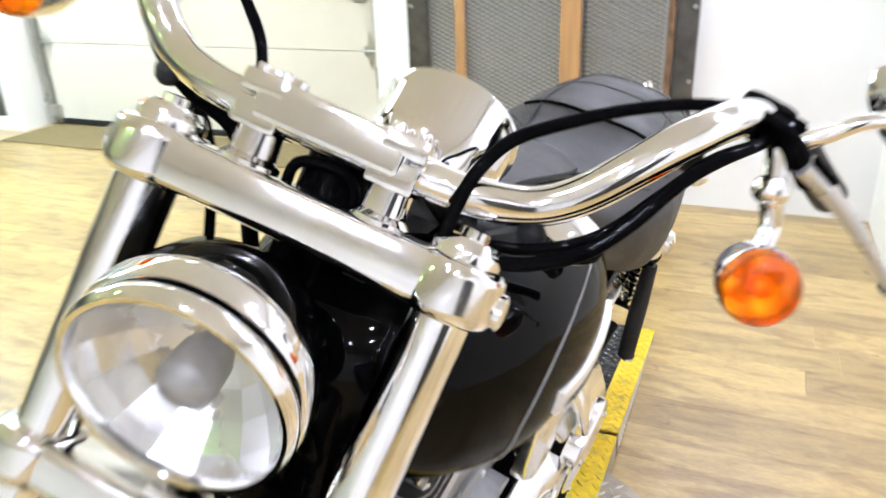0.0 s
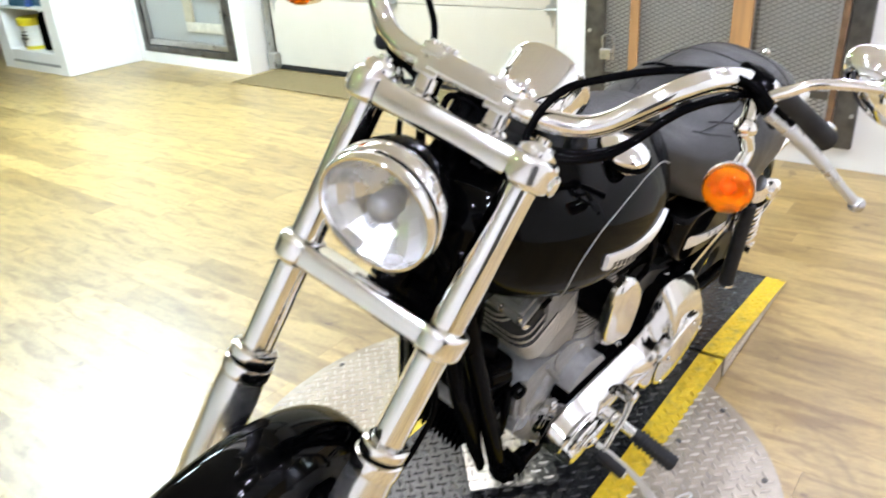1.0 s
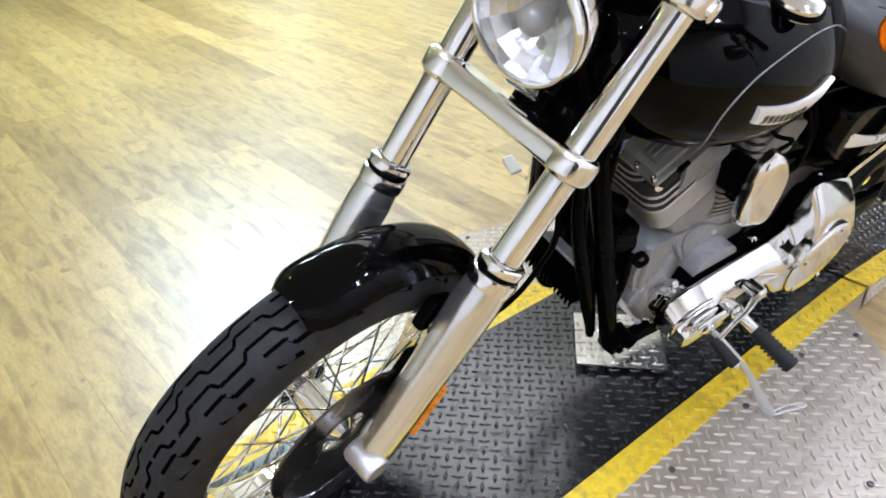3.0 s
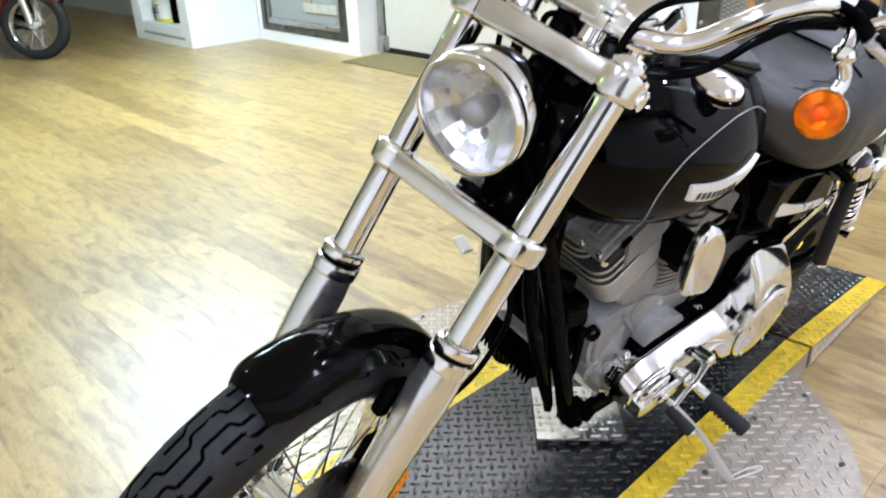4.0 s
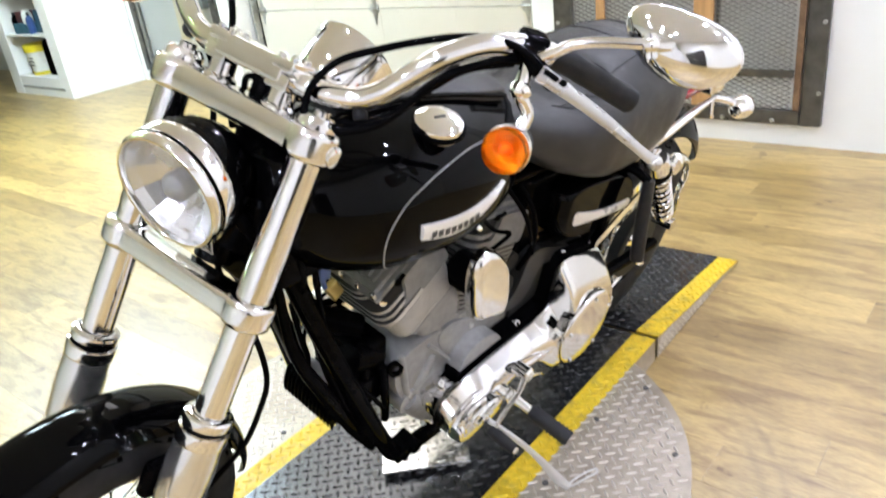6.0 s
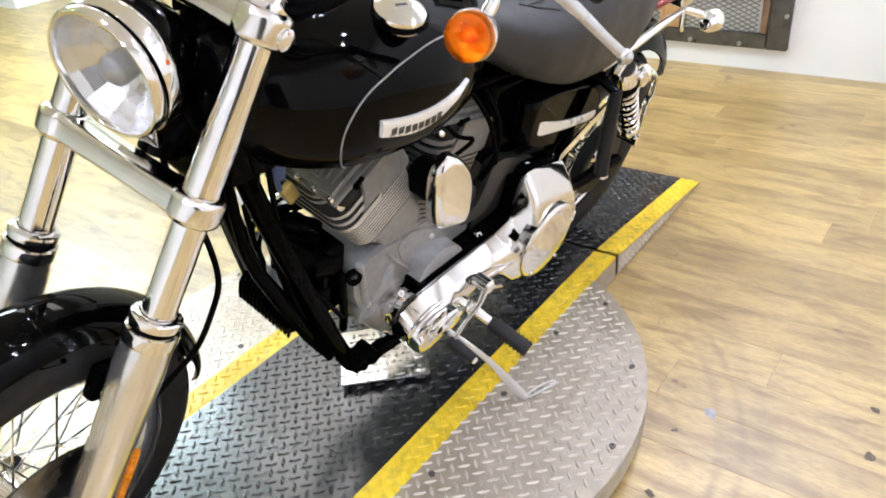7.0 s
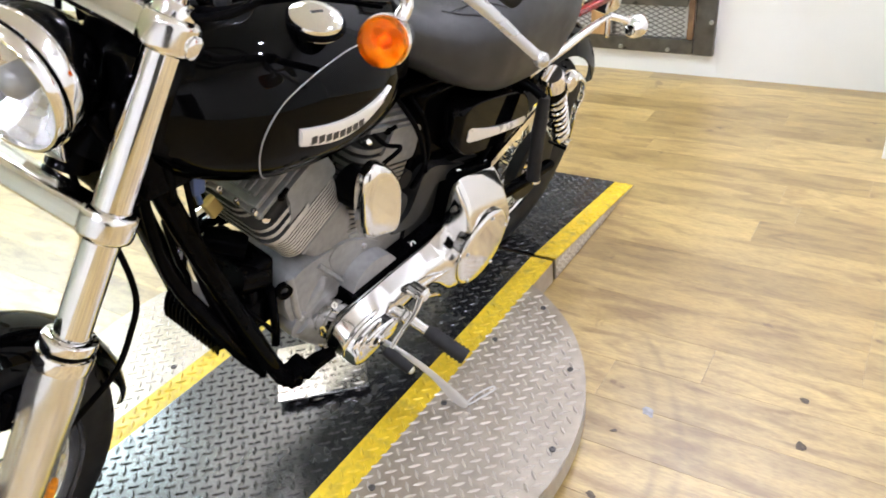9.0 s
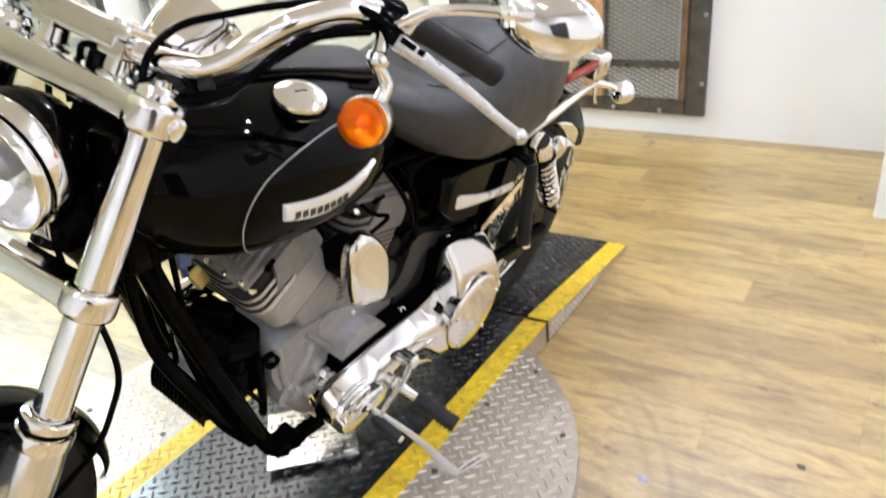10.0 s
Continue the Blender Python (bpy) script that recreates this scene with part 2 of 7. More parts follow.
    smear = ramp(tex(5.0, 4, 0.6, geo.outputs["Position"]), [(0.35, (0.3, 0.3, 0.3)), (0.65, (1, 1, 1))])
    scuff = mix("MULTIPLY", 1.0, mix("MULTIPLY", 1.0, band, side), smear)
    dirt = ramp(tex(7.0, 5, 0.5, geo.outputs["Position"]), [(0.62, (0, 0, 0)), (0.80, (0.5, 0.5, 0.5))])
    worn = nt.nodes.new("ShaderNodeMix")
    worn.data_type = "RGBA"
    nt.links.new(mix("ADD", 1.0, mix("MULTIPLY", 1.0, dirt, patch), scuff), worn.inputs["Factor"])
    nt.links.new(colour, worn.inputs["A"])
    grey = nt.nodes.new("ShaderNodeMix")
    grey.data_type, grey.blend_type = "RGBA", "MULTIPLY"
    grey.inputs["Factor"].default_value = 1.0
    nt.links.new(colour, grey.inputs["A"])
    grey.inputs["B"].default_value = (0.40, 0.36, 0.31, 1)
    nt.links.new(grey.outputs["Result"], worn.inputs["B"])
    b.inputs["Specular IOR Level"].default_value = 1.0
    b.inputs["Coat Weight"].default_value, b.inputs["Coat Roughness"].default_value = 0.60, 0.36
    nt.links.new(worn.outputs["Result"], b.inputs["Base Color"])
    mr = nt.nodes.new("ShaderNodeMapRange")
    mr.inputs["To Min"].default_value, mr.inputs["To Max"].default_value = 0.40, 0.46
    nt.links.new(tex(3.0, 5, 0.3), mr.inputs["Value"])
    nt.links.new(mr.outputs["Result"], b.inputs["Roughness"])
    bp = nt.nodes.new("ShaderNodeBump")
    bp.inputs["Strength"].default_value, bp.inputs["Distance"].default_value = 0.05, 0.001
    nt.links.new(tex(22, 5, 0.2), bp.inputs["Height"])
    nt.links.new(bp.outputs["Normal"], b.inputs["Normal"])
    return m


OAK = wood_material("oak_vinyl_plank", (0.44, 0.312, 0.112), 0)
LAMP_GLOW = mat("lamp_diffuser", (0.73, 0.778, 0.98), 0.5, emit=LAMP_STRENGTH)
LAMP_GLOW_GREEN = mat("fluorescent_lamp_diffuser", (0.44, 1.0, 0.30), 0.5, emit=LAMP_STRENGTH * 0.118)
LEG_SATIN = mat("brushed_fork_leg", (0.79, 0.785, 0.78), 0.20, 0.95, rough_vary=0.05, grain=30)
LEVER_GREY = mat("satin_lever_metal", (0.58, 0.575, 0.565), 0.30, 0.85, rough_vary=0.08, grain=40)

# ---- building helpers ----
def thing(name, label, category, m=None, group="", kind=""):
    ob = new(name)
    ob.empty_display_size = 0.1
    if m is not None:
        ob.matrix_world = m
    return tagged(ob, label, category, group, kind)


def finish(bm, material, sharp=38.0):
    bmesh.ops.recalc_face_normals(bm, faces=bm.faces[:])
    limit = radians(sharp)
    bm.faces.index_update()
    for e in bm.edges:
        e.smooth = len(e.link_faces) == 2 and e.calc_face_angle(0) < limit
    for f in bm.faces:
        f.smooth = True
    # flat faces keep their own direction beside rounded edges: normals weighed by area
    custom = []
    if len(bm.faces) < 5000:
        bm.normal_update()
        area = {f.index: f.calc_area() for f in bm.faces}
        cosl = math.cos(limit)
        for f in bm.faces:
            for l in f.loops:
                n = Vector((0, 0, 0))
                for g in l.vert.link_faces:
                    if g.normal.dot(f.normal) > cosl:
                        n += g.normal * area[g.index]
                custom.append(n.normalized() if n.length > 1e-12 else f.normal.copy())
    me = bpy.data.meshes.new("mesh")
    bm.to_mesh(me)
    bm.free()
    if custom:
        me.normals_split_custom_set([tuple(n) for n in custom])
    me.materials.append(material)
    return me


def part(name, bm, material, parent, label="", kind="", sharp=38.0):
    """Links a bmesh as one mesh object under a thing or part; its coordinates are those of the whole thing."""
    ob = new(name, finish(bm, material, sharp))
    ob.parent = parent
    return tagged(ob, label, kind=kind)


def solid(name, bm, material, label, category, kind="", group="", m=None):
    """A top-level thing that is one mesh."""
    ob = new(name, finish(bm, material))
    if m is not None:
        ob.matrix_world = m
    return tagged(ob, label, category, group, kind)


def moved(bm, m):
    bm.transform(m)
    return bm


def merged(*bms):
    """Several pieces of one part as one bmesh."""
    out = bmesh.new()
    for b in bms:
        me = bpy.data.meshes.new("tmp")
        b.to_mesh(me)
        b.free()
        out.from_mesh(me)
        bpy.data.meshes.remove(me)
    return out


def box(lo, hi, bevel=0.0, seg=2):
    bm = bmesh.new()
    bmesh.ops.create_cube(bm, size=1)
    size = [h - l for l, h in zip(lo, hi)]
    bm.transform(Matrix.Translation([(l + h) / 2 for l, h in zip(lo, hi)]) @ Matrix.Diagonal((*size, 1)))
    if bevel:
        bmesh.ops.bevel(bm, geom=bm.edges[:], offset=bevel, segments=seg, profile=0.6, affect="EDGES")
    return bm


def loft(rings, cap=True, close=False):
    bm = bmesh.new()
    vs = [[bm.verts.new(p) for p in ring] for ring in rings]
    n = len(vs[0])
    pairs = list(zip(vs, vs[1:])) + ([(vs[-1], vs[0])] if close else [])
    for a, b in pairs:
        for i in range(n):
            bm.faces.new((a[i], a[(i + 1) % n], b[(i + 1) % n], b[i]))
    if cap and not close:
        bm.faces.new(vs[0][::-1])
        bm.faces.new(vs[-1])
    return bm


def lathe(profile, seg=32, m=None):
    """Turns (radius, height) pairs round z; a radius of 0 closes an end."""
    rings = [[(max(r, 1e-5) * math.cos(a), max(r, 1e-5) * math.sin(a), z) for a in (2 * math.pi * i / seg for i in range(seg))] for r, z in profile]
    bm = loft(rings, cap=False)
    bmesh.ops.remove_doubles(bm, verts=bm.verts[:], dist=2e-5)
    if m is not None:
        bm.transform(m)
    return bm


def spline(points, per=6, closed=False):
    pts = [Vector(p) for p in points]
    n = len(pts)
    out = []
    for i in range(n if closed else n - 1):
        if closed:
            p0, p1, p2, p3 = pts[i - 1], pts[i], pts[(i + 1) % n], pts[(i + 2) % n]
        else:
            p0, p1, p2, p3 = pts[max(i - 1, 0)], pts[i], pts[i + 1], pts[min(i + 2, n - 1)]
        for k in range(per):
            t = k / per
            out.append(0.5 * (2 * p1 + (p2 - p0) * t + (2 * p0 - 5 * p1 + 4 * p2 - p3) * t * t + (3 * p1 - p0 - 3 * p2 + p3) * t ** 3))
    if not closed:
        out.append(pts[-1])
    return out


def sweep(points, r, seg=12, per=6, closed=False, flat=1.0):
    """A round rod or tube along a smooth line; r may be one radius or one for each given point."""
    line = spline(points, per, closed)
    n = len(line)
    radii = [r] * n if isinstance(r, (int, float)) else [float(np.interp(i / (n - 1) * (len(r) - 1), range(len(r)), r)) for i in range(n)]
    rings, up = [], None
    for i, p in enumerate(line):
        ahead = (line[(i + 1) % n] - line[i - 1]) if closed else (line[min(i + 1, n - 1)] - line[max(i - 1, 0)])
        ahead.normalize()
        if up is None:
            up = ahead.orthogonal().normalized()
        up = (up - ahead * up.dot(ahead)).normalized()
        side = ahead.cross(up)
        rings.append([p + radii[i] * (math.cos(a) * up + flat * math.sin(a) * side) for a in (2 * math.pi * k / seg for k in range(seg))])
    return loft(rings, close=closed)


def rod(a, b, r, seg=12):
    return sweep([a, b], r, seg, per=1)


def prism(outline, lo, hi, axis="x", bevel=0.0, seg=2):
    """A closed outline of (u, v) pairs, pushed from lo to hi along an axis."""
    put = {"x": lambda u, v, w: (w, u, v), "y": lambda u, v, w: (u, w, v), "z": lambda u, v, w: (u, v, w)}[axis]
    bm = loft([[put(u, v, lo) for u, v in outline], [put(u, v, hi) for u, v in outline]])
    if bevel:
        far = [e for e in bm.edges if len(e.link_faces) == 2 and e.calc_face_angle(0) > 0.7]
        bmesh.ops.bevel(bm, geom=far, offset=bevel, segments=seg, profile=0.6, affect="EDGES")
    return bm


def smooth_outline(points, per=5):
    return [(p.x, p.y) for p in spline([(u, v, 0) for u, v in points], per, closed=True)]


def ball(centre, size, seg=20):
    bm = bmesh.new()
    bmesh.ops.create_uvsphere(bm, u_segments=seg, v_segments=seg // 2, radius=1)
    size = (size,) * 3 if isinstance(size, (int, float)) else size
    bm.transform(Matrix.Translation(centre) @ Matrix.Diagonal((*size, 1)))
    return bm


def axes(origin, x, y, z):
    m = Matrix((x, y, z)).transposed().to_4x4()
    m.translation = origin
    return m


def facing(origin, z, up=(0, 0, 1)):
    """A pose whose z points along the given way."""
    z = Vector(z).normalized()
    x = Vector(up).cross(z)
    if x.length < 1e-4:
        x = Vector((1, 0, 0))
    x.normalize()
    return axes(Vector(origin), x, z.cross(x), z)


def bolt(centre, way, r=0.006, h=0.006):
    return lathe([(0, -0.002), (r, -0.002), (r, h * 0.7), (r * 0.8, h), (r * 0.5, h), (r * 0.45, h * 0.5), (0, h * 0.5)], 12, facing(centre, way))

# ---- the room ----
X0, X1, Y0, YB = -12.2, 3.4, -4.6, 3.10          # far left, right, behind the camera, the wall with the steel guard
WIN_Y, DOOR_Y, BLOCK_Y, FAR_Y = 3.34, 3.62, 2.54, 3.28


def wall(name, lo, hi, label, material=None, bevel=0.004):
    return solid(name, box(lo, hi, bevel, 1), material or WALL, label, "wall", "structure")


ground = solid("floor", box((X0, Y0, -0.12), (X1, DOOR_Y + 0.3, -0.008)), mat("brown_underlay", (0.24, 0.17, 0.09), 0.8, vary=0.2), "plank floor of light oak vinyl boards", "floor", "structure")
wall("wall_guarded", (-1.18, YB, -0.01), (1.16, YB + 0.9, CEILING), "white painted wall behind the steel guard")
wall("wall_door_side", (-1.635, YB + 0.45, -0.01), (-1.18, YB + 0.9, CEILING), "white painted pier beside the overhead door")
wall("wall_door_head", (-4.64, WIN_Y + 0.02, 2.35), (-1.635, YB + 0.9, CEILING), "white painted wall over the overhead door")
wall("wall_right_pier", (1.14, 2.31, -0.01), (X1, YB + 0.9, CEILING), "white painted pier at the end of the wall")
wall("wall_right", (X1, Y0, -0.01), (X1 + 0.15, 2.31, CEILING), "plain white painted side wall")
wall("wall_rear", (X0, Y0 - 0.15, -0.01), (X1, Y0, CEILING), "plain white painted rear wall", REAR_WALL)
wall("wall_far_left", (X0 - 0.15, Y0, -0.01), (X0, FAR_Y, CEILING), "end wall, greyed for the dim far end", BACK_WALL)
wall("wall_far_back", (X0, FAR_Y, -0.01), (-7.63, FAR_Y + 0.15, CEILING), "back wall, greyed for the dim far end", BACK_WALL)
# the wall with the framed steel door, with an opening through it
WX0, WX1, WZ0 = -6.25, -4.80, 0.11
wall("wall_window_left", (-6.343, WIN_Y, -0.01), (WX0, WIN_Y + 0.28, CEILING), "white painted wall")
wall("wall_window_right", (WX1, WIN_Y, -0.01), (-4.64, WIN_Y + 0.28, CEILING), "white painted wall with an outer corner")
wall("wall_window_sill", (WX0, WIN_Y, -0.01), (WX1, WIN_Y + 0.28, WZ0), "white painted wall under the framed door")
wall("wall_window_head", (WX0, WIN_Y, 2.2), (WX1, WIN_Y + 0.28, CEILING), "white painted wall over the framed door")
solid("ceiling", box((X0, Y0, CEILING), (X1, DOOR_Y + 0.4, CEILING + 0.1)), CEILING_MAT, "cream painted ceiling with round lamps", "ceiling", "structure")

# unseen dark double door, added in the side wall to streak the chrome
STREAK_DARK = mat("dark_for_chrome_streaks", (0.022, 0.020, 0.018), 0.45, vary=0.15, grain=10)
side_door = thing("side_door", "unseen dark double door, added for dark streaks in the chrome", "door", None, "", "structure")
for y in (-4.10, -3.08):
    leaf = part("door_leaf", box((X1 - 0.045, y, 0.006), (X1 - 0.003, y + 1.0, 2.08), 0.004, 1), STREAK_DARK, side_door)
    part("handle", sweep([(X1 - 0.045, -3.09 + math.copysign(0.07, y + 3.5), 1.02), (X1 - 0.10, -3.09 + math.copysign(0.07, y + 3.5), 1.02), (X1 - 0.10, -3.09 + math.copysign(0.18, y + 3.5), 1.02)], 0.010, 10, 3), GALV, leaf, "steel lever handle")


def ceiling_lamp(x, y, glow):
    t = thing("ceiling_lamp", "round white ceiling lamp, switched on", "lamp", pose(x, y, CEILING), "ceiling lamps")
    part("housing", lathe([(LAMP_RADIUS + 0.03, 0.0), (LAMP_RADIUS + 0.03, -0.03), (LAMP_RADIUS, -0.035), (LAMP_RADIUS, -0.01), (0, -0.01)], 24), TRIM_WHITE, t)
    part("diffuser", lathe([(0, -0.028), (LAMP_RADIUS * 0.98, -0.028), (LAMP_RADIUS * 0.98, -0.015)], 24), glow, t)
    return t


warm = ceiling_lamp(2.3, -3.0, LAMP_GLOW)
for px, py in [(1.4, -3.0), (0.4, -3.0), (2.4, -2.1), (0.4, -2.1), (2.9, 1.45), (1.5, -1.9), (0.5, -0.9), (1.7, 1.30), (2.3, 1.15), (0.9, 2.5), (0.2, 2.65)]:
    copy_thing(warm, pose(px, py, CEILING))
cold = ceiling_lamp(-3.8, -2.6, LAMP_GLOW_GREEN)
for px, py in [(-2.0, -2.6), (-2.0, -0.6), (-2.0, 1.4), (-3.8, 1.4), (-3.8, -0.6), (-5.8, -2.6), (-5.8, -0.6)]:
    copy_thing(cold, pose(px, py, CEILING))


def strip_light(x, y, length, glow=None):
    t = thing("ceiling_strip_light", "long white strip light on the ceiling, switched on", "lamp", pose(x, y, CEILING), "strip lights")
    part("housing", box((-length / 2 - 0.03, -0.22, -0.06), (length / 2 + 0.03, 0.22, 0.0), 0.008, 1), TRIM_WHITE, t)
    part("diffuser", box((-length / 2, -0.20, -0.072), (length / 2, 0.20, -0.058), 0.004, 1), glow or STRIP_GLOW, t)
    return t


STRIP_GLOW = mat("strip_light_diffuser", (0.75, 0.95, 1.05), 0.5, emit=STRIP_STRENGTH)
DIM_STRIP_GLOW = mat("dim_strip_light_diffuser", (0.95, 0.95, 1.0), 0.5, emit=STRIP_STRENGTH * 0.10)
strip = strip_light(-4.15, 0.75, 1.4)
door_strip = strip_light(-2.3, 2.25, 2.0, DIM_STRIP_GLOW)
copy_thing(door_strip, pose(-1.9, 1.55, CEILING))
copy_thing(strip, pose(-4.15, 1.55, CEILING))

# overhead door: panels, hinges, tracks
garage = thing("overhead_door", "cream steel sectional overhead door, closed", "garage door", None, "", "structure")
DX0, DX1 = -4.58, -1.645
zs = [0.045, 0.635, 1.17, 1.70, 2.24]
for a, b in zip(zs, zs[1:]):
    p = part("door_panel", box((DX0, DOOR_Y, a + 0.002), (DX1, DOOR_Y + 0.045, b - 0.002), 0.007, 2), DOOR_MAT, garage)
    for gx in (DX0 + 0.75, DX0 + 1.5, DX0 + 2.25):
        part("stiffener", box((gx - 0.0015, DOOR_Y - 0.0015, a + 0.01), (gx + 0.0015, DOOR_Y, b - 0.01)), DOOR_MAT, p)
part("bottom_seal", box((DX0, DOOR_Y - 0.005, 0.0), (DX1, DOOR_Y + 0.05, 0.045), 0.008, 1), RUBBER, garage, "black rubber bottom seal")


def hinge(x, z):
    h = part("hinge", prism([(-0.045, -0.03), (-0.02, -0.035), (0, -0.12), (0.02, -0.035), (0.045, -0.03), (0.045, 0.03), (0.02, 0.035), (0, 0.12), (-0.02, 0.035), (-0.045, 0.03)], 0, 0.006, "y", 0.001, 1), GALV, garage, "galvanised strap hinge")
    h.data.transform(Matrix.Translation((x, DOOR_Y - 0.008, z)))
    pin = part("hinge_pin", rod((x - 0.05, DOOR_Y - 0.014, z), (x + 0.05, DOOR_Y - 0.014, z), 0.011, 10), GALV, h)
    return h


for hz in (0.635, 1.17, 1.70):
    for hx in (DX0 + 0.06, -3.13, DX1 - 0.06):
        hinge(hx, hz)
part("lift_handle", merged(sweep([(-3.14, DOOR_Y - 0.01, 0.72), (-3.14, DOOR_Y - 0.05, 0.75), (-3.17, DOOR_Y - 0.055, 0.84), (-3.14, DOOR_Y - 0.05, 0.93), (-3.14, DOOR_Y - 0.01, 0.96)], 0.009, 8), box((-3.165, DOOR_Y - 0.01, 0.70), (-3.115, DOOR_Y, 0.75), 0.004, 1)), GALV, garage, "bent steel lift handle")
part("latch_bar", merged(box((DX1 - 0.20, DOOR_Y - 0.03, 0.96), (DX1 - 0.01, DOOR_Y, 0.99), 0.004, 1), box((DX1 - 0.15, DOOR_Y - 0.02, 0.93), (DX1 - 0.07, DOOR_Y, 1.02), 0.004, 1)), GALV, garage, "steel slide latch")
for sx, s in ((DX0 - 0.015, -1),):
    part("door_track", merged(box((sx - 0.012, DOOR_Y - 0.07, 0.06), (sx + 0.012, DOOR_Y - 0.055, 2.3), 0.002, 1), box((sx - 0.002, DOOR_Y - 0.07, 0.06), (sx + 0.002, DOOR_Y, 2.3))), GALV, garage, "galvanised steel track")
    part("track_bracket", merged(box((sx - 0.02, DOOR_Y - 0.085, 0.02), (sx + 0.05 * -s + 0.02, DOOR_Y - 0.01, 0.16), 0.005, 1), ball((sx, DOOR_Y - 0.08, 0.10), 0.012, 10)), GALV, garage, "galvanised bracket with a bolt")
    part("roller", rod((sx - 0.02, DOOR_Y - 0.055, 0.20), (sx + 0.02, DOOR_Y - 0.055, 0.20), 0.02, 14), GALV, garage)
part("jamb_stop", box((DX0 - 0.06, DOOR_Y - 0.02, 0.0), (DX0 - 0.028, DOOR_Y + 0.03, 2.3), 0.003, 1), STEEL_DARK, garage, "dark rubber jamb seal")
part("jamb_stop", box((DX1 - 0.012, DOOR_Y - 0.05, 0.0), (DX1 + 0.008, DOOR_Y - 0.004, 2.3), 0.003, 1), GALV, garage, "grey jamb seal")

solid("doormat", box((-4.55, 3.05, 0.001), (-2.0, 3.56, 0.012), 0.004, 1), DOORMAT, "long tan coir mat in front of the overhead door", "doormat")

# steel guard: angle frame, expanded mesh, timber studs behind
guard = thing("steel_guard", "dark steel frame with expanded mesh over timber studs", "security guard")
GX0, GX1, GZ0, GZ1 = -1.18, 0.30, 0.115, 2.15
GY = YB - 0.035
for n, lo, hi in (("frame_post", (GX0, GY, GZ0), (GX0 + 0.115, YB - 0.004, GZ1)), ("frame_post", (GX1 - 0.10, GY, GZ0), (GX1, YB - 0.004, GZ1)),
                  ("frame_rail", (GX0 + 0.117, GY + 0.002, GZ0), (GX1 - 0.102, YB - 0.004, GZ0 + 0.075)), ("frame_rail", (GX0 + 0.117, GY + 0.002, GZ1 - 0.09), (GX1 - 0.102, YB - 0.004, GZ1))):
    f = part(n, box(lo, hi, 0.004, 1), STEEL_DARK, guard)
    long_z = hi[2] - lo[2] > 0.5
    for k in range(6 if long_z else 5):
        u = (k + 0.5) / (6 if long_z else 5)
        c = (hi[0] - 0.02 if lo[0] > -1 else lo[0] + 0.03, GY, lo[2] + u * (hi[2] - lo[2])) if long_z else (lo[0] + u * (hi[0] - lo[0]), GY, lo[2] + 0.02)
        part("bolt", bolt(c, (0, -1, 0), 0.011, 0.009), GALV, f, "steel bolt head")
part("lip", box((GX1 - 0.135, GY - 0.012, GZ0 + 0.08), (GX1 - 0.104, GY + 0.012, GZ1 - 0.09), 0.003, 1), mat("brown_rusty_steel", (0.20, 0.12, 0.07), 0.5, 0.4, vary=0.4, grain=18), guard, "rust-brown inner steel lip")
part("lip", box((GX0 + 0.118, GY - 0.008, GZ0 + 0.08), (GX0 + 0.130, GY + 0.012, GZ1 - 0.09), 0.003, 1), STEEL_DARK, guard)
for sx, w in ((-0.90, 0.055), (-0.345, 0.105)):
    part("stud", box((sx, GY - 0.016, GZ0 + 0.08), (sx + w, GY - 0.003, GZ1 - 0.093), 0.003, 1), STUD, guard, "bare pine stud")
part("stud_edge", box((-0.238, YB - 0.02, GZ0 + 0.08), (-0.218, YB - 0.004, GZ1), 0.002, 1), STEEL_DARK, guard)
part("back_panel", box((GX0 + 0.118, YB - 0.010, 0.375), (GX1 - 0.104, YB - 0.002, GZ1 - 0.092)), mat("pale_backing_board", (0.62, 0.62, 0.61), 0.6, vary=0.06, grain=3), guard, "pale grey backing board")
part("back_panel", box((GX0 + 0.118, YB - 0.010, GZ0 + 0.078), (GX1 - 0.104, YB - 0.002, 0.374)), WALL, guard, "white lower backing board")
part("shelf_rail", box((GX0 + 0.135, GY - 0.004, 0.355), (GX1 - 0.14, GY + 0.006, 0.395), 0.002, 1), STEEL_DARK, guard, "dark steel cross rail")
part("padlock_hasp", merged(sweep([(-1.05, GY - 0.02, 0.52), (-1.05, GY - 0.03, 0.60), (-0.99, GY - 0.03, 0.60), (-0.99, GY - 0.02, 0.47)], 0.006, 8), box((-1.07, GY - 0.03, 0.47), (-1.0, GY - 0.005, 0.53), 0.004, 1)), GALV, guard, "galvanised hasp")


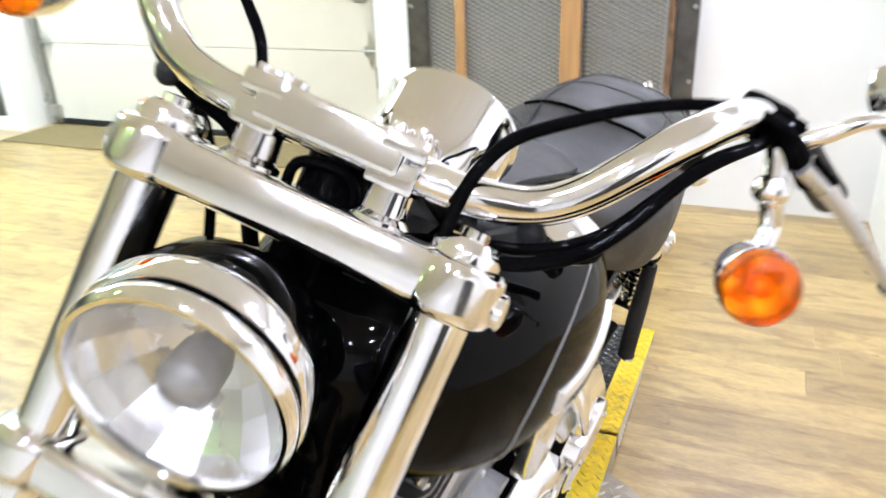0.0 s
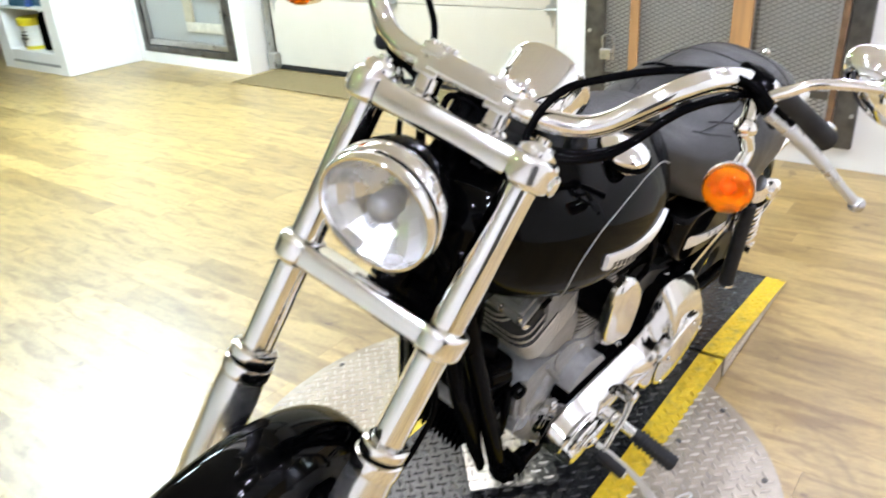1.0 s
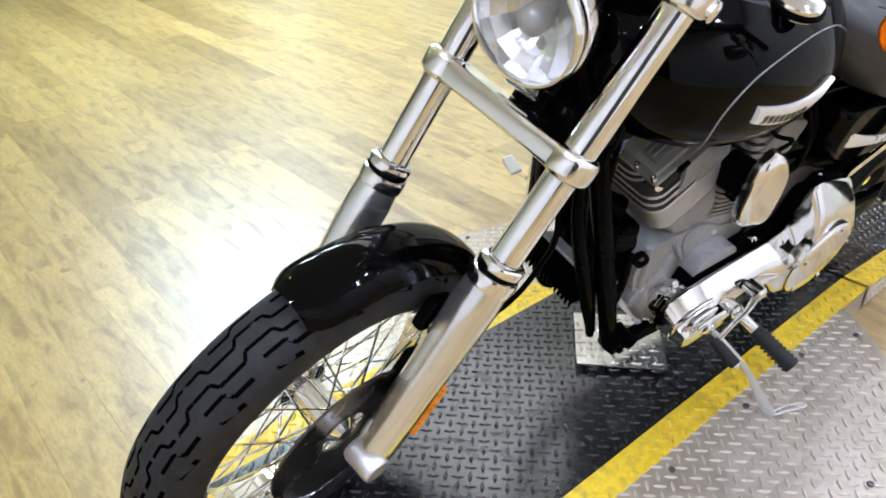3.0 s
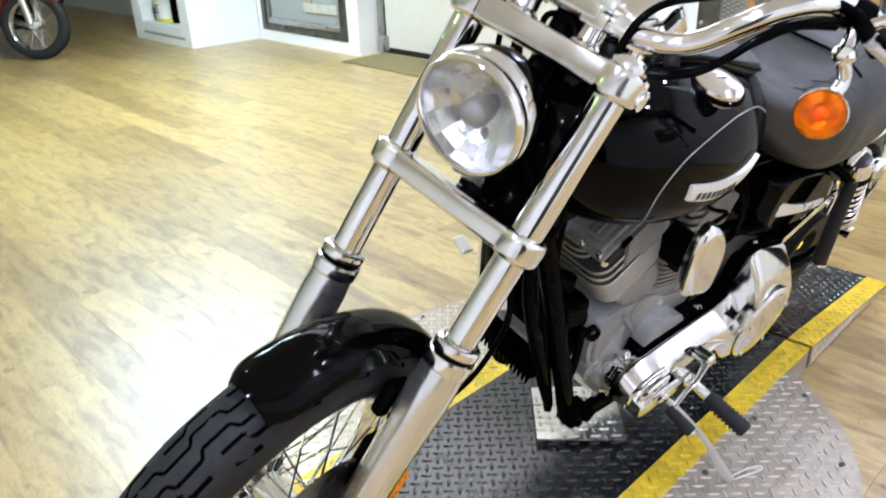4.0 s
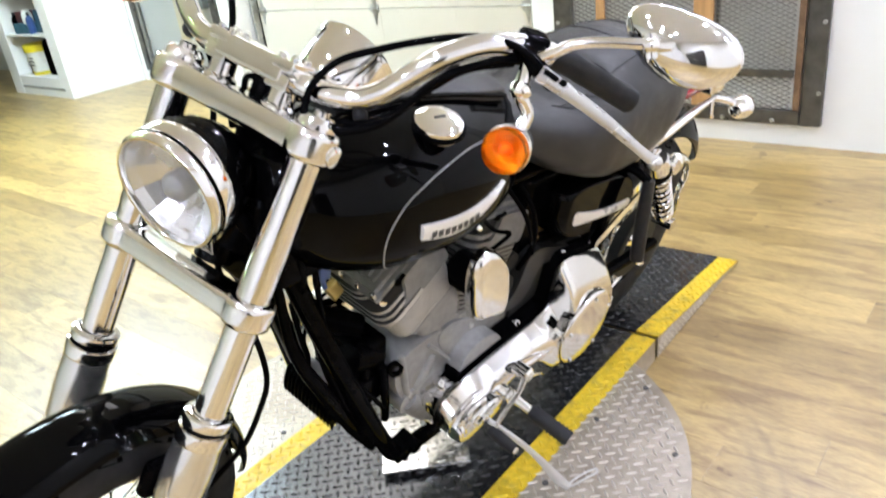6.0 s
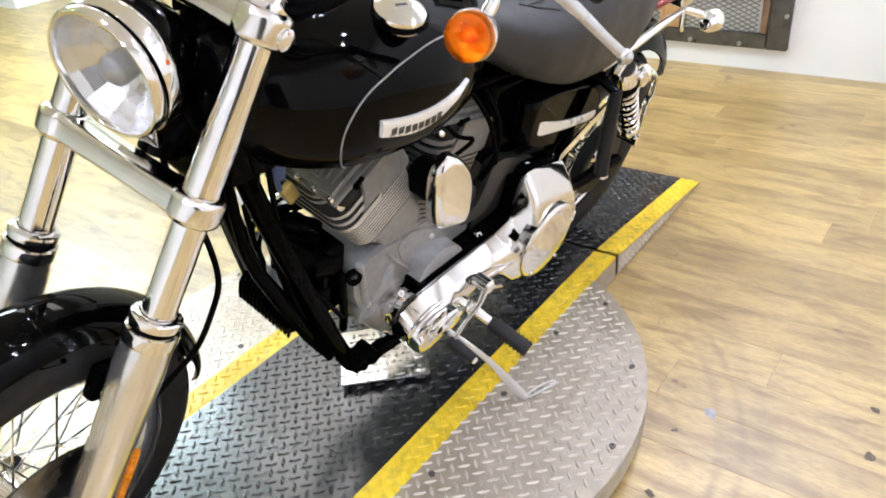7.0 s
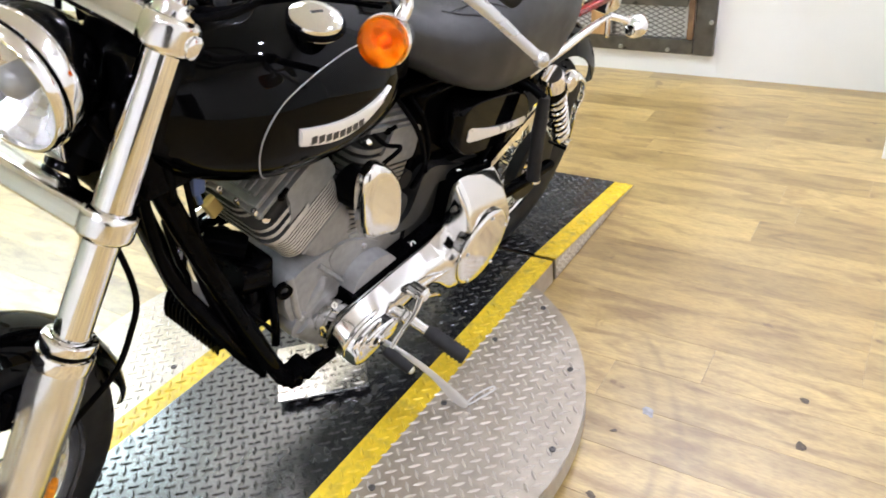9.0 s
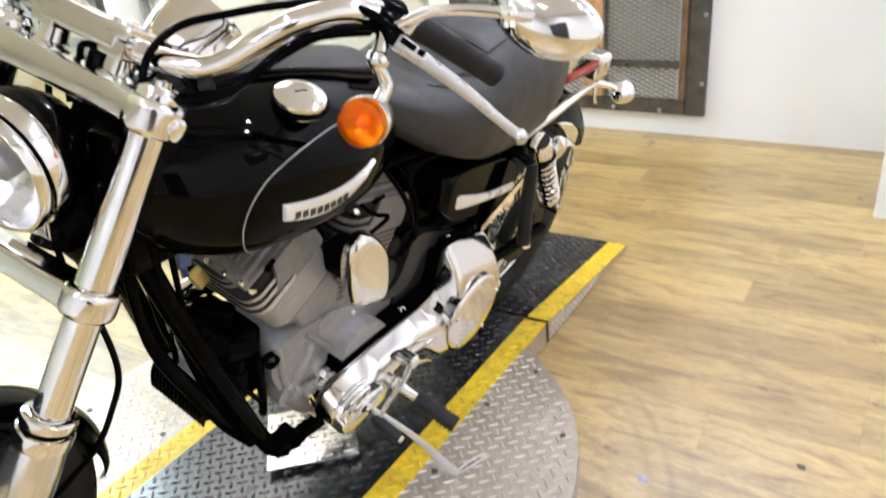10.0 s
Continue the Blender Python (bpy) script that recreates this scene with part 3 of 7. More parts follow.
def expanded_mesh(x0, x1, z0, z1, y, w=0.050, h=0.0235, t=0.0046):
    """Diamond mesh of slit and stretched steel: each strand a thin bar."""
    verts, faces = [], []
    n, k = int((x1 - x0) / w) + 1, int((z1 - z0) / h) + 1

    def strand(a, b):
        d = Vector((b[0] - a[0], b[1] - a[1])).normalized()
        nx, nz = -d.y * t / 2, d.x * t / 2
        i = len(verts)
        for px, pz in ((a[0] + nx, a[1] + nz), (b[0] + nx, b[1] + nz), (b[0] - nx, b[1] - nz), (a[0] - nx, a[1] - nz)):
            verts.append((px, y, pz))
        for px, pz in ((a[0] + nx, a[1] + nz), (b[0] + nx, b[1] + nz), (b[0] - nx, b[1] - nz), (a[0] - nx, a[1] - nz)):
            verts.append((px, y + 0.004, pz))
        faces.extend([(i, i + 1, i + 2, i + 3), (i, i + 4, i + 5, i + 1), (i + 3, i + 2, i + 6, i + 7)])

    for i in range(n):
        for j in range(k):
            cx, cz = x0 + i * w, z0 + j * h
            if cx + w > x1 or cz + h > z1:
                continue
            strand((cx, cz + h / 2), (cx + w / 2, cz))
            strand((cx + w / 2, cz), (cx + w, cz + h / 2))
            strand((cx + w, cz + h / 2), (cx + w / 2, cz + h))
            strand((cx + w / 2, cz + h), (cx, cz + h / 2))
    bm = bmesh.new()
    me = bpy.data.meshes.new("tmp")
    me.from_pydata(verts, [], faces)
    bm.from_mesh(me)
    bpy.data.meshes.remove(me)
    return bm


part("expanded_mesh", expanded_mesh(GX0 + 0.13, GX1 - 0.135, GZ0 + 0.082, GZ1 - 0.1, GY - 0.001), MESH_STEEL, guard, "dark expanded steel mesh", "stuff")

# framed steel door in the left-hand wall
fd = thing("framed_door", "grey panelled door in a dark steel frame, closed", "door", None, "", "structure")
FY = WIN_Y - 0.012
for n, lo, hi in (("frame_post", (WX0, FY, WZ0), (WX0 + 0.07, FY + 0.06, 2.2)), ("frame_post", (WX1 - 0.10, FY, WZ0), (WX1, FY + 0.06, 2.2)),
                  ("frame_rail", (WX0 + 0.072, FY + 0.002, WZ0), (WX1 - 0.102, FY + 0.06, WZ0 + 0.065)), ("frame_rail", (WX0 + 0.072, FY + 0.002, 2.12), (WX1 - 0.102, FY + 0.06, 2.2))):
    part(n, box(lo, hi, 0.006, 2), STEEL_DARK, fd)
part("inner_frame", box((WX0 + 0.072, FY + 0.02, WZ0 + 0.067), (WX1 - 0.102, FY + 0.05, WZ0 + 0.125), 0.004, 1), GALV, fd, "brushed steel inner frame")
part("inner_frame", box((WX0 + 0.072, FY + 0.022, WZ0 + 0.127), (WX0 + 0.10, FY + 0.05, 2.1), 0.004, 1), GALV, fd, "brushed steel inner frame")
part("inner_frame", box((WX1 - 0.16, FY + 0.02, WZ0 + 0.127), (WX1 - 0.104, FY + 0.05, 2.1), 0.004, 1), GALV, fd, "brushed steel inner frame")
part("panel", box((WX0 + 0.10, FY + 0.06, WZ0 + 0.10), (WX1 - 0.10, FY + 0.075, 2.15)), PANE_GREY, fd, "pale grey door panel")
part("mullion", box((-5.52, FY + 0.035, 0.42), (-5.39, FY + 0.06, 2.1), 0.004, 1), KHAKI, fd, "khaki upright bar")
part("cross_bar", box((-5.52, FY + 0.038, 0.33), (-4.92, FY + 0.06, 0.42), 0.004, 1), mat("worn_cream_bar", (0.55, 0.53, 0.45), 0.5, vary=0.15, grain=14, stain=0.3), fd, "worn cream cross bar")
lock = part("lock_box", box((-5.16, FY - 0.045, 0.71), (-4.93, FY + 0.03, 1.12), 0.008, 2), mat("grey_green_lock_steel", (0.10, 0.11, 0.105), 0.45, vary=0.15, grain=20), fd, "grey steel lock box")
part("lock_handle", merged(box((-5.12, FY - 0.075, 0.86), (-4.96, FY - 0.045, 0.90), 0.006, 1), box((-5.13, FY - 0.055, 0.84), (-5.05, FY - 0.044, 0.93), 0.004, 1)), GALV, lock, "bright steel handle")

# white built-in shelf block
SHX0, SHX1 = -7.63, -6.34
shelf = thing("shelf_unit", "white built-in open shelf unit, half full", "shelf", None, "", "structure")
IX0, IX1, IY = -7.42, -6.53, BLOCK_Y + 0.38
part("side_panel", box((SHX0, BLOCK_Y, 0.0), (IX0, WIN_Y, CEILING), 0.006, 1), WALL, shelf)
part("side_panel", box((IX1, BLOCK_Y, 0.0), (SHX1, WIN_Y, CEILING), 0.006, 1), WALL, shelf)
part("back_panel", box((IX0, IY, 0.0), (IX1, WIN_Y, CEILING)), WALL, shelf)
base = part("base_board", box((IX0, BLOCK_Y + 0.003, 0.0), (IX1, IY, 0.20), 0.005, 1), WALL, shelf)
part("drawer_slot", box((IX0 + 0.02, BLOCK_Y - 0.004, 0.075), (IX1 + 0.06, BLOCK_Y + 0.002, 0.10), 0.001, 1), mat("grey_groove", (0.35, 0.35, 0.35), 0.6), base, "narrow grey groove")
for sz in (0.62, 1.035, 1.46, 1.9):
    part("shelf_board", box((IX0 + 0.002, BLOCK_Y + 0.004, sz - 0.02), (IX1 - 0.002, IY, sz), 0.003, 1), TRIM_WHITE, shelf)

bucket = thing("bucket", "white plastic bucket with a yellow lid", "bucket", pose(-7.12, BLOCK_Y + 0.17, 0.20))
part("body", lathe([(0, 0), (0.125, 0), (0.145, 0.25), (0.15, 0.26), (0.0, 0.26)], 28), WHITE_PLASTIC, bucket)
part("lid", lathe([(0.155, 0.235), (0.158, 0.30), (0.14, 0.31), (0.0, 0.305)], 28), YELLOW_PLASTIC, bucket, "yellow lid")
part("base_rim", lathe([(0.128, 0.0), (0.131, 0.035), (0.134, 0.035)], 28), YELLOW_PLASTIC, bucket, "yellow base rim")
for k in range(3):
    part("print_bar", box((-0.05 + 0.01 * k, -0.146 + 0.004 * k, 0.10 + 0.035 * k), (0.06, -0.125, 0.112 + 0.035 * k)), DARK_PRINT, bucket, "dark printed bar")
solid("black_canister", lathe([(0, 0), (0.10, 0), (0.105, 0.02), (0.105, 0.30), (0.085, 0.35), (0.03, 0.37), (0.03, 0.41), (0, 0.41)], 24), SATIN_BLACK, "black plastic canister on the lowest shelf", "canister", m=pose(-6.86, BLOCK_Y + 0.20, 0.20))
solid("blue_parts_box", box((-0.16, -0.12, 0), (0.16, 0.12, 0.10), 0.006, 1), BLUE_CARD, "low blue cardboard box", "box", m=pose(-7.08, BLOCK_Y + 0.17, 0.62, 0, 0, 8))
solid("blue_parts_box", box((-0.13, -0.10, 0), (0.13, 0.10, 0.22), 0.006, 1), BLUE_CARD, "dull blue cardboard box", "box", m=pose(-6.75, BLOCK_Y + 0.20, 0.62, 0, 0, -6))
solid("red_parts_box", box((-0.10, -0.08, 0), (0.10, 0.08, 0.11), 0.006, 1), RED_CARD, "dark red cardboard box stacked on a blue one", "box", m=pose(-7.13, BLOCK_Y + 0.16, 0.72, 0, 0, -4))
solid("white_jar", lathe([(0, 0), (0.05, 0), (0.05, 0.09), (0.035, 0.11), (0.035, 0.13), (0, 0.13)], 18), WHITE_PLASTIC, "small white plastic jar", "jar", m=pose(-6.98, BLOCK_Y + 0.09, 0.72))
for bx, by, bz, col, lab in ((-7.30, 0.10, 0.62, SATIN_BLACK, "slim black plastic bottle"), (-6.93, 0.08, 0.62, BLUE_PLASTIC, "slim dark blue bottle"), (-6.64, 0.10, 0.62, WHITE_PLASTIC, "slim white bottle"), (-7.27, 0.12, 0.20, SATIN_BLACK, "slim black plastic bottle")):
    btl = thing("bottle", lab + " on the shelf", "bottle", pose(bx, BLOCK_Y + by, bz), "shelf bottles")
    part("body", lathe([(0, 0), (0.034, 0), (0.036, 0.01), (0.036, 0.13), (0.028, 0.155), (0.014, 0.17), (0.014, 0.185), (0, 0.185)], 18), col, btl)
    part("cap", lathe([(0.0155, 0.176), (0.0155, 0.205), (0, 0.207)], 14), DARK_PRINT, btl, "dark screw cap")
crate = thing("tool_case", "yellow and black plastic tool case", "tool case", pose(-6.98, BLOCK_Y + 0.17, 1.035))
part("body", box((-0.22, -0.12, 0), (0.22, 0.12, 0.20), 0.02, 2), YELLOW_PLASTIC, crate)
part("band", box((-0.225, -0.126, 0.07), (0.225, 0.125, 0.12), 0.006, 1), SATIN_BLACK, crate, "black band")
part("handle", sweep([(-0.10, 0, 0.19), (-0.09, 0, 0.26), (0.09, 0, 0.26), (0.10, 0, 0.19)], 0.014, 8), SATIN_BLACK, crate, "black carrying handle")
part("latch", box((-0.16, -0.135, 0.10), (-0.06, -0.12, 0.18), 0.005, 1), WHITE_PLASTIC, crate, "pale latch plate")
solid("blue_cloth", ball((0, 0, 0.03), (0.10, 0.08, 0.035), 14), mat("blue_cloth", (0.04, 0.05, 0.30), 0.8, vary=0.3), "folded blue cloth on the shelf edge", "cloth", m=pose(-6.62, BLOCK_Y + 0.12, 1.035))
solid("black_wall_panel", box((-11.58, FAR_Y - 0.02, 0.17), (-10.37, FAR_Y, 2.1), 0.004, 1), BLACK_PANEL, "matt black door-sized panel on the back wall", "panel")

# ---- turntable ----
H = 0.08                      # height of the plate over the floor
TC = Vector((0.03, 0.245))    # centre of the disc
TR = 0.685
XL, XLI, XRI, XR = -0.288, -0.216, 0.289, 0.36
JOINT, RAMP_END = 1.0, 1.72
table = thing("turntable", "round tread-plate turntable with a black and yellow lane", "turntable")


def arc_band(x0, x1, y_from=None, y_to=None, n=40):
    """Outline of the part of the disc between two lines; the lane runs on past the disc."""
    def edge(x, s):
        return TC.y + s * math.sqrt(max(TR ** 2 - (x - TC.x) ** 2, 0))
    xs = [x0 + (x1 - x0) * i / n for i in range(n + 1)]
    low = [(x, edge(x, -1) if y_from is None else y_from) for x in xs]
    high = [(x, edge(x, 1) if y_to is None else y_to) for x in reversed(xs)]
    return low + high


BANDS = (("disc_plate", TC.x - TR + 0.002, XL - 0.0008, None, None, PLATE, "bare silver tread plate"),
         ("lane_edge", XL, XLI - 0.0005, -0.78, JOINT - 0.011, PLATE_YELLOW, "yellow painted lane edge"),
         ("lane", XLI, XRI, -0.78, JOINT - 0.011, PLATE_BLACK, "black painted lane"),
         ("lane_edge", XRI + 0.0005, XR, -0.78, JOINT - 0.011, PLATE_YELLOW, "yellow painted lane edge"),
         ("disc_plate", XR + 0.0008, TC.x + TR - 0.002, None, None, PLATE, "bare silver tread plate"))


def lozenges(x0, x1, inside, place, rng, pitch=0.0258, length=0.0300, width=0.0078, rise=0.0032):
    """The raised pattern of a tread plate: pointed bars, turned crosswise by turns."""
    verts, faces = [], []
    c = math.sqrt(0.5)
    span = 2.6
    n = int(span / pitch)
    for i in range(-n, n):
        for j in range(-n, n):
            u, v = i * pitch, j * pitch
            x, y = c * (u - v), c * (u + v) + 0.25
            if not (x0 + 0.004 < x < x1 - 0.004) or not inside(x, y):
                continue
            d = Vector((c, c)) if (i + j) % 2 == 0 else Vector((-c, c))
            s = Vector((-d.y, d.x))
            k = len(verts)
            l2, w2 = length / 2, width / 2
            for a, b, z in ((-l2, 0, 0), (-l2 * 0.35, w2, 0), (l2 * 0.35, w2, 0), (l2, 0, 0), (l2 * 0.35, -w2, 0), (-l2 * 0.35, -w2, 0),
                            (-l2 * 0.62, 0, rise), (0, w2 * 0.45, rise * 1.1), (l2 * 0.62, 0, rise), (0, -w2 * 0.45, rise * 1.1)):
                verts.append(place(x + a * d.x + b * s.x, y + a * d.y + b * s.y, z))
            faces.extend([(k, k + 1, k + 6), (k + 1, k + 2, k + 7), (k + 2, k + 3, k + 8), (k + 3, k + 4, k + 8), (k + 4, k + 5, k + 9), (k + 5, k, k + 6),
                          (k + 1, k + 7, k + 6), (k + 2, k + 8, k + 7), (k + 4, k + 9, k + 8), (k + 5, k + 6, k + 9), (k + 6, k + 7, k + 8, k + 9)])
    bm = bmesh.new()
    me = bpy.data.meshes.new("tmp")
    me.from_pydata(verts, [], faces)
    bm.from_mesh(me)
    bpy.data.meshes.remove(me)
    return bm


rng = random.Random(4)
for n, a, b, ya, yb, m, lab in BANDS:
    plate = part(n, prism(arc_band(a, b, ya, yb), H - 0.006, H, "z"), m, table, lab)
    if ya is None:
        test = lambda x, y: (x - TC.x) ** 2 + (y - TC.y) ** 2 < (TR - 0.018) ** 2
    else:
        test = lambda x, y: -0.77 < y < JOINT - 0.012
    part("tread", lozenges(a, b, test, lambda x, y, z: (x, y, H + z), rng), TREAD_WORN if m is PLATE else m, plate, "", "stuff", 20)
part("rim", lathe([(TR - 0.05, H - 0.0065), (TR, H - 0.0065), (TR, 0.026), (TR - 0.02, 0.024), (TR - 0.05, 0.024)], 96, Matrix.Translation((TC.x, TC.y, 0))), GALV, table, "galvanised steel rim")
# dark ring gives the gap below the rim its shade by colour
part("under_rim_shade", lathe([(TR - 0.012, 0.0235), (TR - 0.012, 0.0), (TR - 0.12, 0.0)], 64, Matrix.Translation((TC.x, TC.y, 0))), RUBBER, table, "dark ring standing in for the shaded gap under the rim")
for x in (XL, XR):
    s = 1 if x > 0 else -1
    part("lane_skirt", box((min(x, x - s * 0.004), 0.78, 0.004), (max(x, x - s * 0.004), JOINT - 0.011, H - 0.0065)), PLATE, table, "silver side skirt of the lane")
    part("lane_skirt", box((min(x, x - s * 0.004), -0.78, 0.004), (max(x, x - s * 0.004), -0.30, H - 0.0065)), PLATE, table, "silver side skirt of the lane")
for ang in range(0, 360, 24):
    a = radians(ang + 3)
    sx, sy = TC.x + (TR - 0.035) * math.cos(a), TC.y + (TR - 0.035) * math.sin(a)
    if not XL - 0.02 < sx < XR + 0.02:
        part("plate_screw", bolt((sx, sy, H + 0.001), (0, 0, 1), 0.0075, 0.004), STEEL_DARK, table, "countersunk steel screw")
for sx, sy in ((0.386, 0.567), (0.392, 0.30), (0.392, 0.012), (-0.32, 0.50), (-0.32, 0.1)):
    part("plate_screw", bolt((sx, sy, H + 0.001), (0, 0, 1), 0.0075, 0.004), STEEL_DARK, table, "countersunk steel screw")

# ramp at the far end of the lane
ramp = thing("ramp", "black tread-plate ramp with yellow edges and silver sides", "ramp")


def on_ramp(x, y, z):
    f = (y - JOINT) / (RAMP_END - JOINT)
    flat = 0.0
    drop = max(0.0, f - flat) / (1 - flat)
    return (x, y, H - 0.001 - drop * (H - 0.012) + z)


for a, b, m, lab in ((XL, XLI - 0.0005, PLATE_YELLOW, "yellow painted ramp edge"), (XLI, XRI, PLATE_BLACK, "black painted ramp plate"), (XRI + 0.0005, XR, PLATE_YELLOW, "yellow painted ramp edge")):
    bm = loft([[on_ramp(a, JOINT + 0.010, 0), on_ramp(b, JOINT + 0.010, 0), on_ramp(b, JOINT + 0.010, -0.006), on_ramp(a, JOINT + 0.010, -0.006)],
               [on_ramp(a, RAMP_END, 0), on_ramp(b, RAMP_END, 0), on_ramp(b, RAMP_END, -0.006), on_ramp(a, RAMP_END, -0.006)]])
    rp = part("ramp_plate", bm, m, ramp, lab)
    part("tread", lozenges(a, b, lambda x, y: JOINT + 0.012 < y < RAMP_END - 0.01, on_ramp, rng), m, rp, "", "stuff", 20)
for x in (XL, XR):
    s = 1 if x > 0 else -1
    pts = [(JOINT + 0.010, 0.003), (RAMP_END, 0.003), (RAMP_END, 0.006), (JOINT + 0.010, H - 0.008)]
    side = part("ramp_side", prism(pts, min(x, x - s * 0.004), max(x, x - s * 0.004), "x"), PLATE, ramp, "silver tread-plate ramp side")
    bm = lozenges(-0.1, H, lambda u, y: JOINT + 0.02 < y < RAMP_END - 0.03 and 0.01 < u < on_ramp(0, y, 0)[2] - 0.014,
                  lambda u, y, z: (x + s * z, y, u), rng, 0.0185, 0.025, 0.0066, 0.0024)
    part("tread", bm, TREAD_WORN, side, "", "stuff", 20)
# loose square of tread plate under the engine
loose = thing("loose_plate", "bare square of tread plate lying under the engine", "metal plate")
corners = [(0.049, 0.108), (0.208, 0.256), (0.06, 0.415), (-0.095, 0.262)]
lp = part("plate", prism(corners, H + 0.016, H + 0.022, "z", 0.001, 1), SHINY_PLATE, loose)


def in_quad(x, y):
    for (ax, ay), (bx, by) in zip(corners, corners[1:] + corners[:1]):
        if (bx - ax) * (y - ay) - (by - ay) * (x - ax) < 0.007:
            if (bx - ax) * (y - ay) - (by - ay) * (x - ax) < 0.0018:
                return False
    return True


part("tread", lozenges(-0.2, 0.3, in_quad, lambda x, y, z: (x, y, H + 0.022 + z), rng), SHINY_PLATE, lp, "", "stuff", 20)
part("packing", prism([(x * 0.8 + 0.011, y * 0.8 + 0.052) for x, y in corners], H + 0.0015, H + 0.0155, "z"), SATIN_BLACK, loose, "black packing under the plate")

# ---- motorcycle ----
# x to the bike's left, y to its tail, z up, from the line where its tyres stand; it leans on its side stand
LEAN, YAW = 17.0, -4.0
BIKE = Matrix.Translation((-0.0084, 0.0006, H)) @ pose(0, 0, 0, 0, 0, YAW) @ pose(0, 0, 0, 0, LEAN, 0)
bike = thing("motorcycle", "black and chrome cruiser motorcycle leaning on its side stand", "motorcycle", BIKE)

RAKE, STEER = 26.56, 9.8
cr, sr, cs, ss = math.cos(radians(RAKE)), math.sin(radians(RAKE)), math.cos(radians(STEER)), math.sin(radians(STEER))
F_UP = Vector((0, sr, cr))
F_LEFT = Vector((cs, cr * ss, -sr * ss))
F_BACK = F_UP.cross(F_LEFT)
F0 = Vector((0.002, -0.305, 0.866)) - 0.006 * F_LEFT
FORK = axes(F0, F_LEFT, F_BACK, F_UP)                      # x left, y back, z up along the fork legs
AXLE = FORK @ Vector((0, -0.018, -0.602))
W_UP = (Vector((0, 0, 1)) - F_LEFT * F_LEFT.z).normalized()
WHEEL = axes(AXLE, F_LEFT, W_UP.cross(F_LEFT), W_UP)       # x along the axle, y back, z up
LEG = 0.1245


def f(x, y, z):
    return FORK @ Vector((x, y, z))


# -- wheels --
def tyre(radius, width, section=1.0, seg=72):
    prof = []
    rim = radius - width * 0.80
    for u, v in ((-0.38, 0.0), (-0.47, 0.22), (-0.5, 0.45), (-0.47, 0.66), (-0.40, 0.82), (-0.28, 0.93), (-0.14, 0.985), (0, 1.0),
                 (0.14, 0.985), (0.28, 0.93), (0.40, 0.82), (0.47, 0.66), (0.5, 0.45), (0.47, 0.22), (0.38, 0.0)):
        prof.append((rim + v * (radius - rim), u * width))
    return prof


SPIN = Matrix.Rotation(radians(90), 4, "Y")


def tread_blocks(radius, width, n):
    """Thin near-black strips laid on the tread in staggered steps: groove shade as colour."""
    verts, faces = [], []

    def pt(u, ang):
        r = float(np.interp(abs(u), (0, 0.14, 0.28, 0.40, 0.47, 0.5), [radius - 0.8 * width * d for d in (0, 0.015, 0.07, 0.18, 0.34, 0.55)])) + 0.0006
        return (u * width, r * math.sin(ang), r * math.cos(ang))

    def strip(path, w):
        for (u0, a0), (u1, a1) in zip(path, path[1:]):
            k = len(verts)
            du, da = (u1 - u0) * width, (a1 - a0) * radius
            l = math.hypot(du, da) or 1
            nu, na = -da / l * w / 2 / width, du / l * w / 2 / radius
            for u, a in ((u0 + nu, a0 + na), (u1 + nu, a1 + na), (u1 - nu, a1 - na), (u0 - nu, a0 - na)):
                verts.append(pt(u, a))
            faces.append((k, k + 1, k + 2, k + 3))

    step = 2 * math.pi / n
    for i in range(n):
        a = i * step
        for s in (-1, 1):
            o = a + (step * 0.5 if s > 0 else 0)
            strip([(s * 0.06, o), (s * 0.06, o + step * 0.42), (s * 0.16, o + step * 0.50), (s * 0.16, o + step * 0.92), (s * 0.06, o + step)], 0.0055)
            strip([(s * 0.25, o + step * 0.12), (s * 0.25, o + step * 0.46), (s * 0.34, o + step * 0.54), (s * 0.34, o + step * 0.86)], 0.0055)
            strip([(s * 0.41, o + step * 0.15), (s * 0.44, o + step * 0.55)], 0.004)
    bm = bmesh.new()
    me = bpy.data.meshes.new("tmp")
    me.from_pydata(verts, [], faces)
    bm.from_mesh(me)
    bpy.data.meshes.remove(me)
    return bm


GROOVE_SHADE = mat("groove_shade", (0.002, 0.002, 0.002), 0.9, spec=0.0)


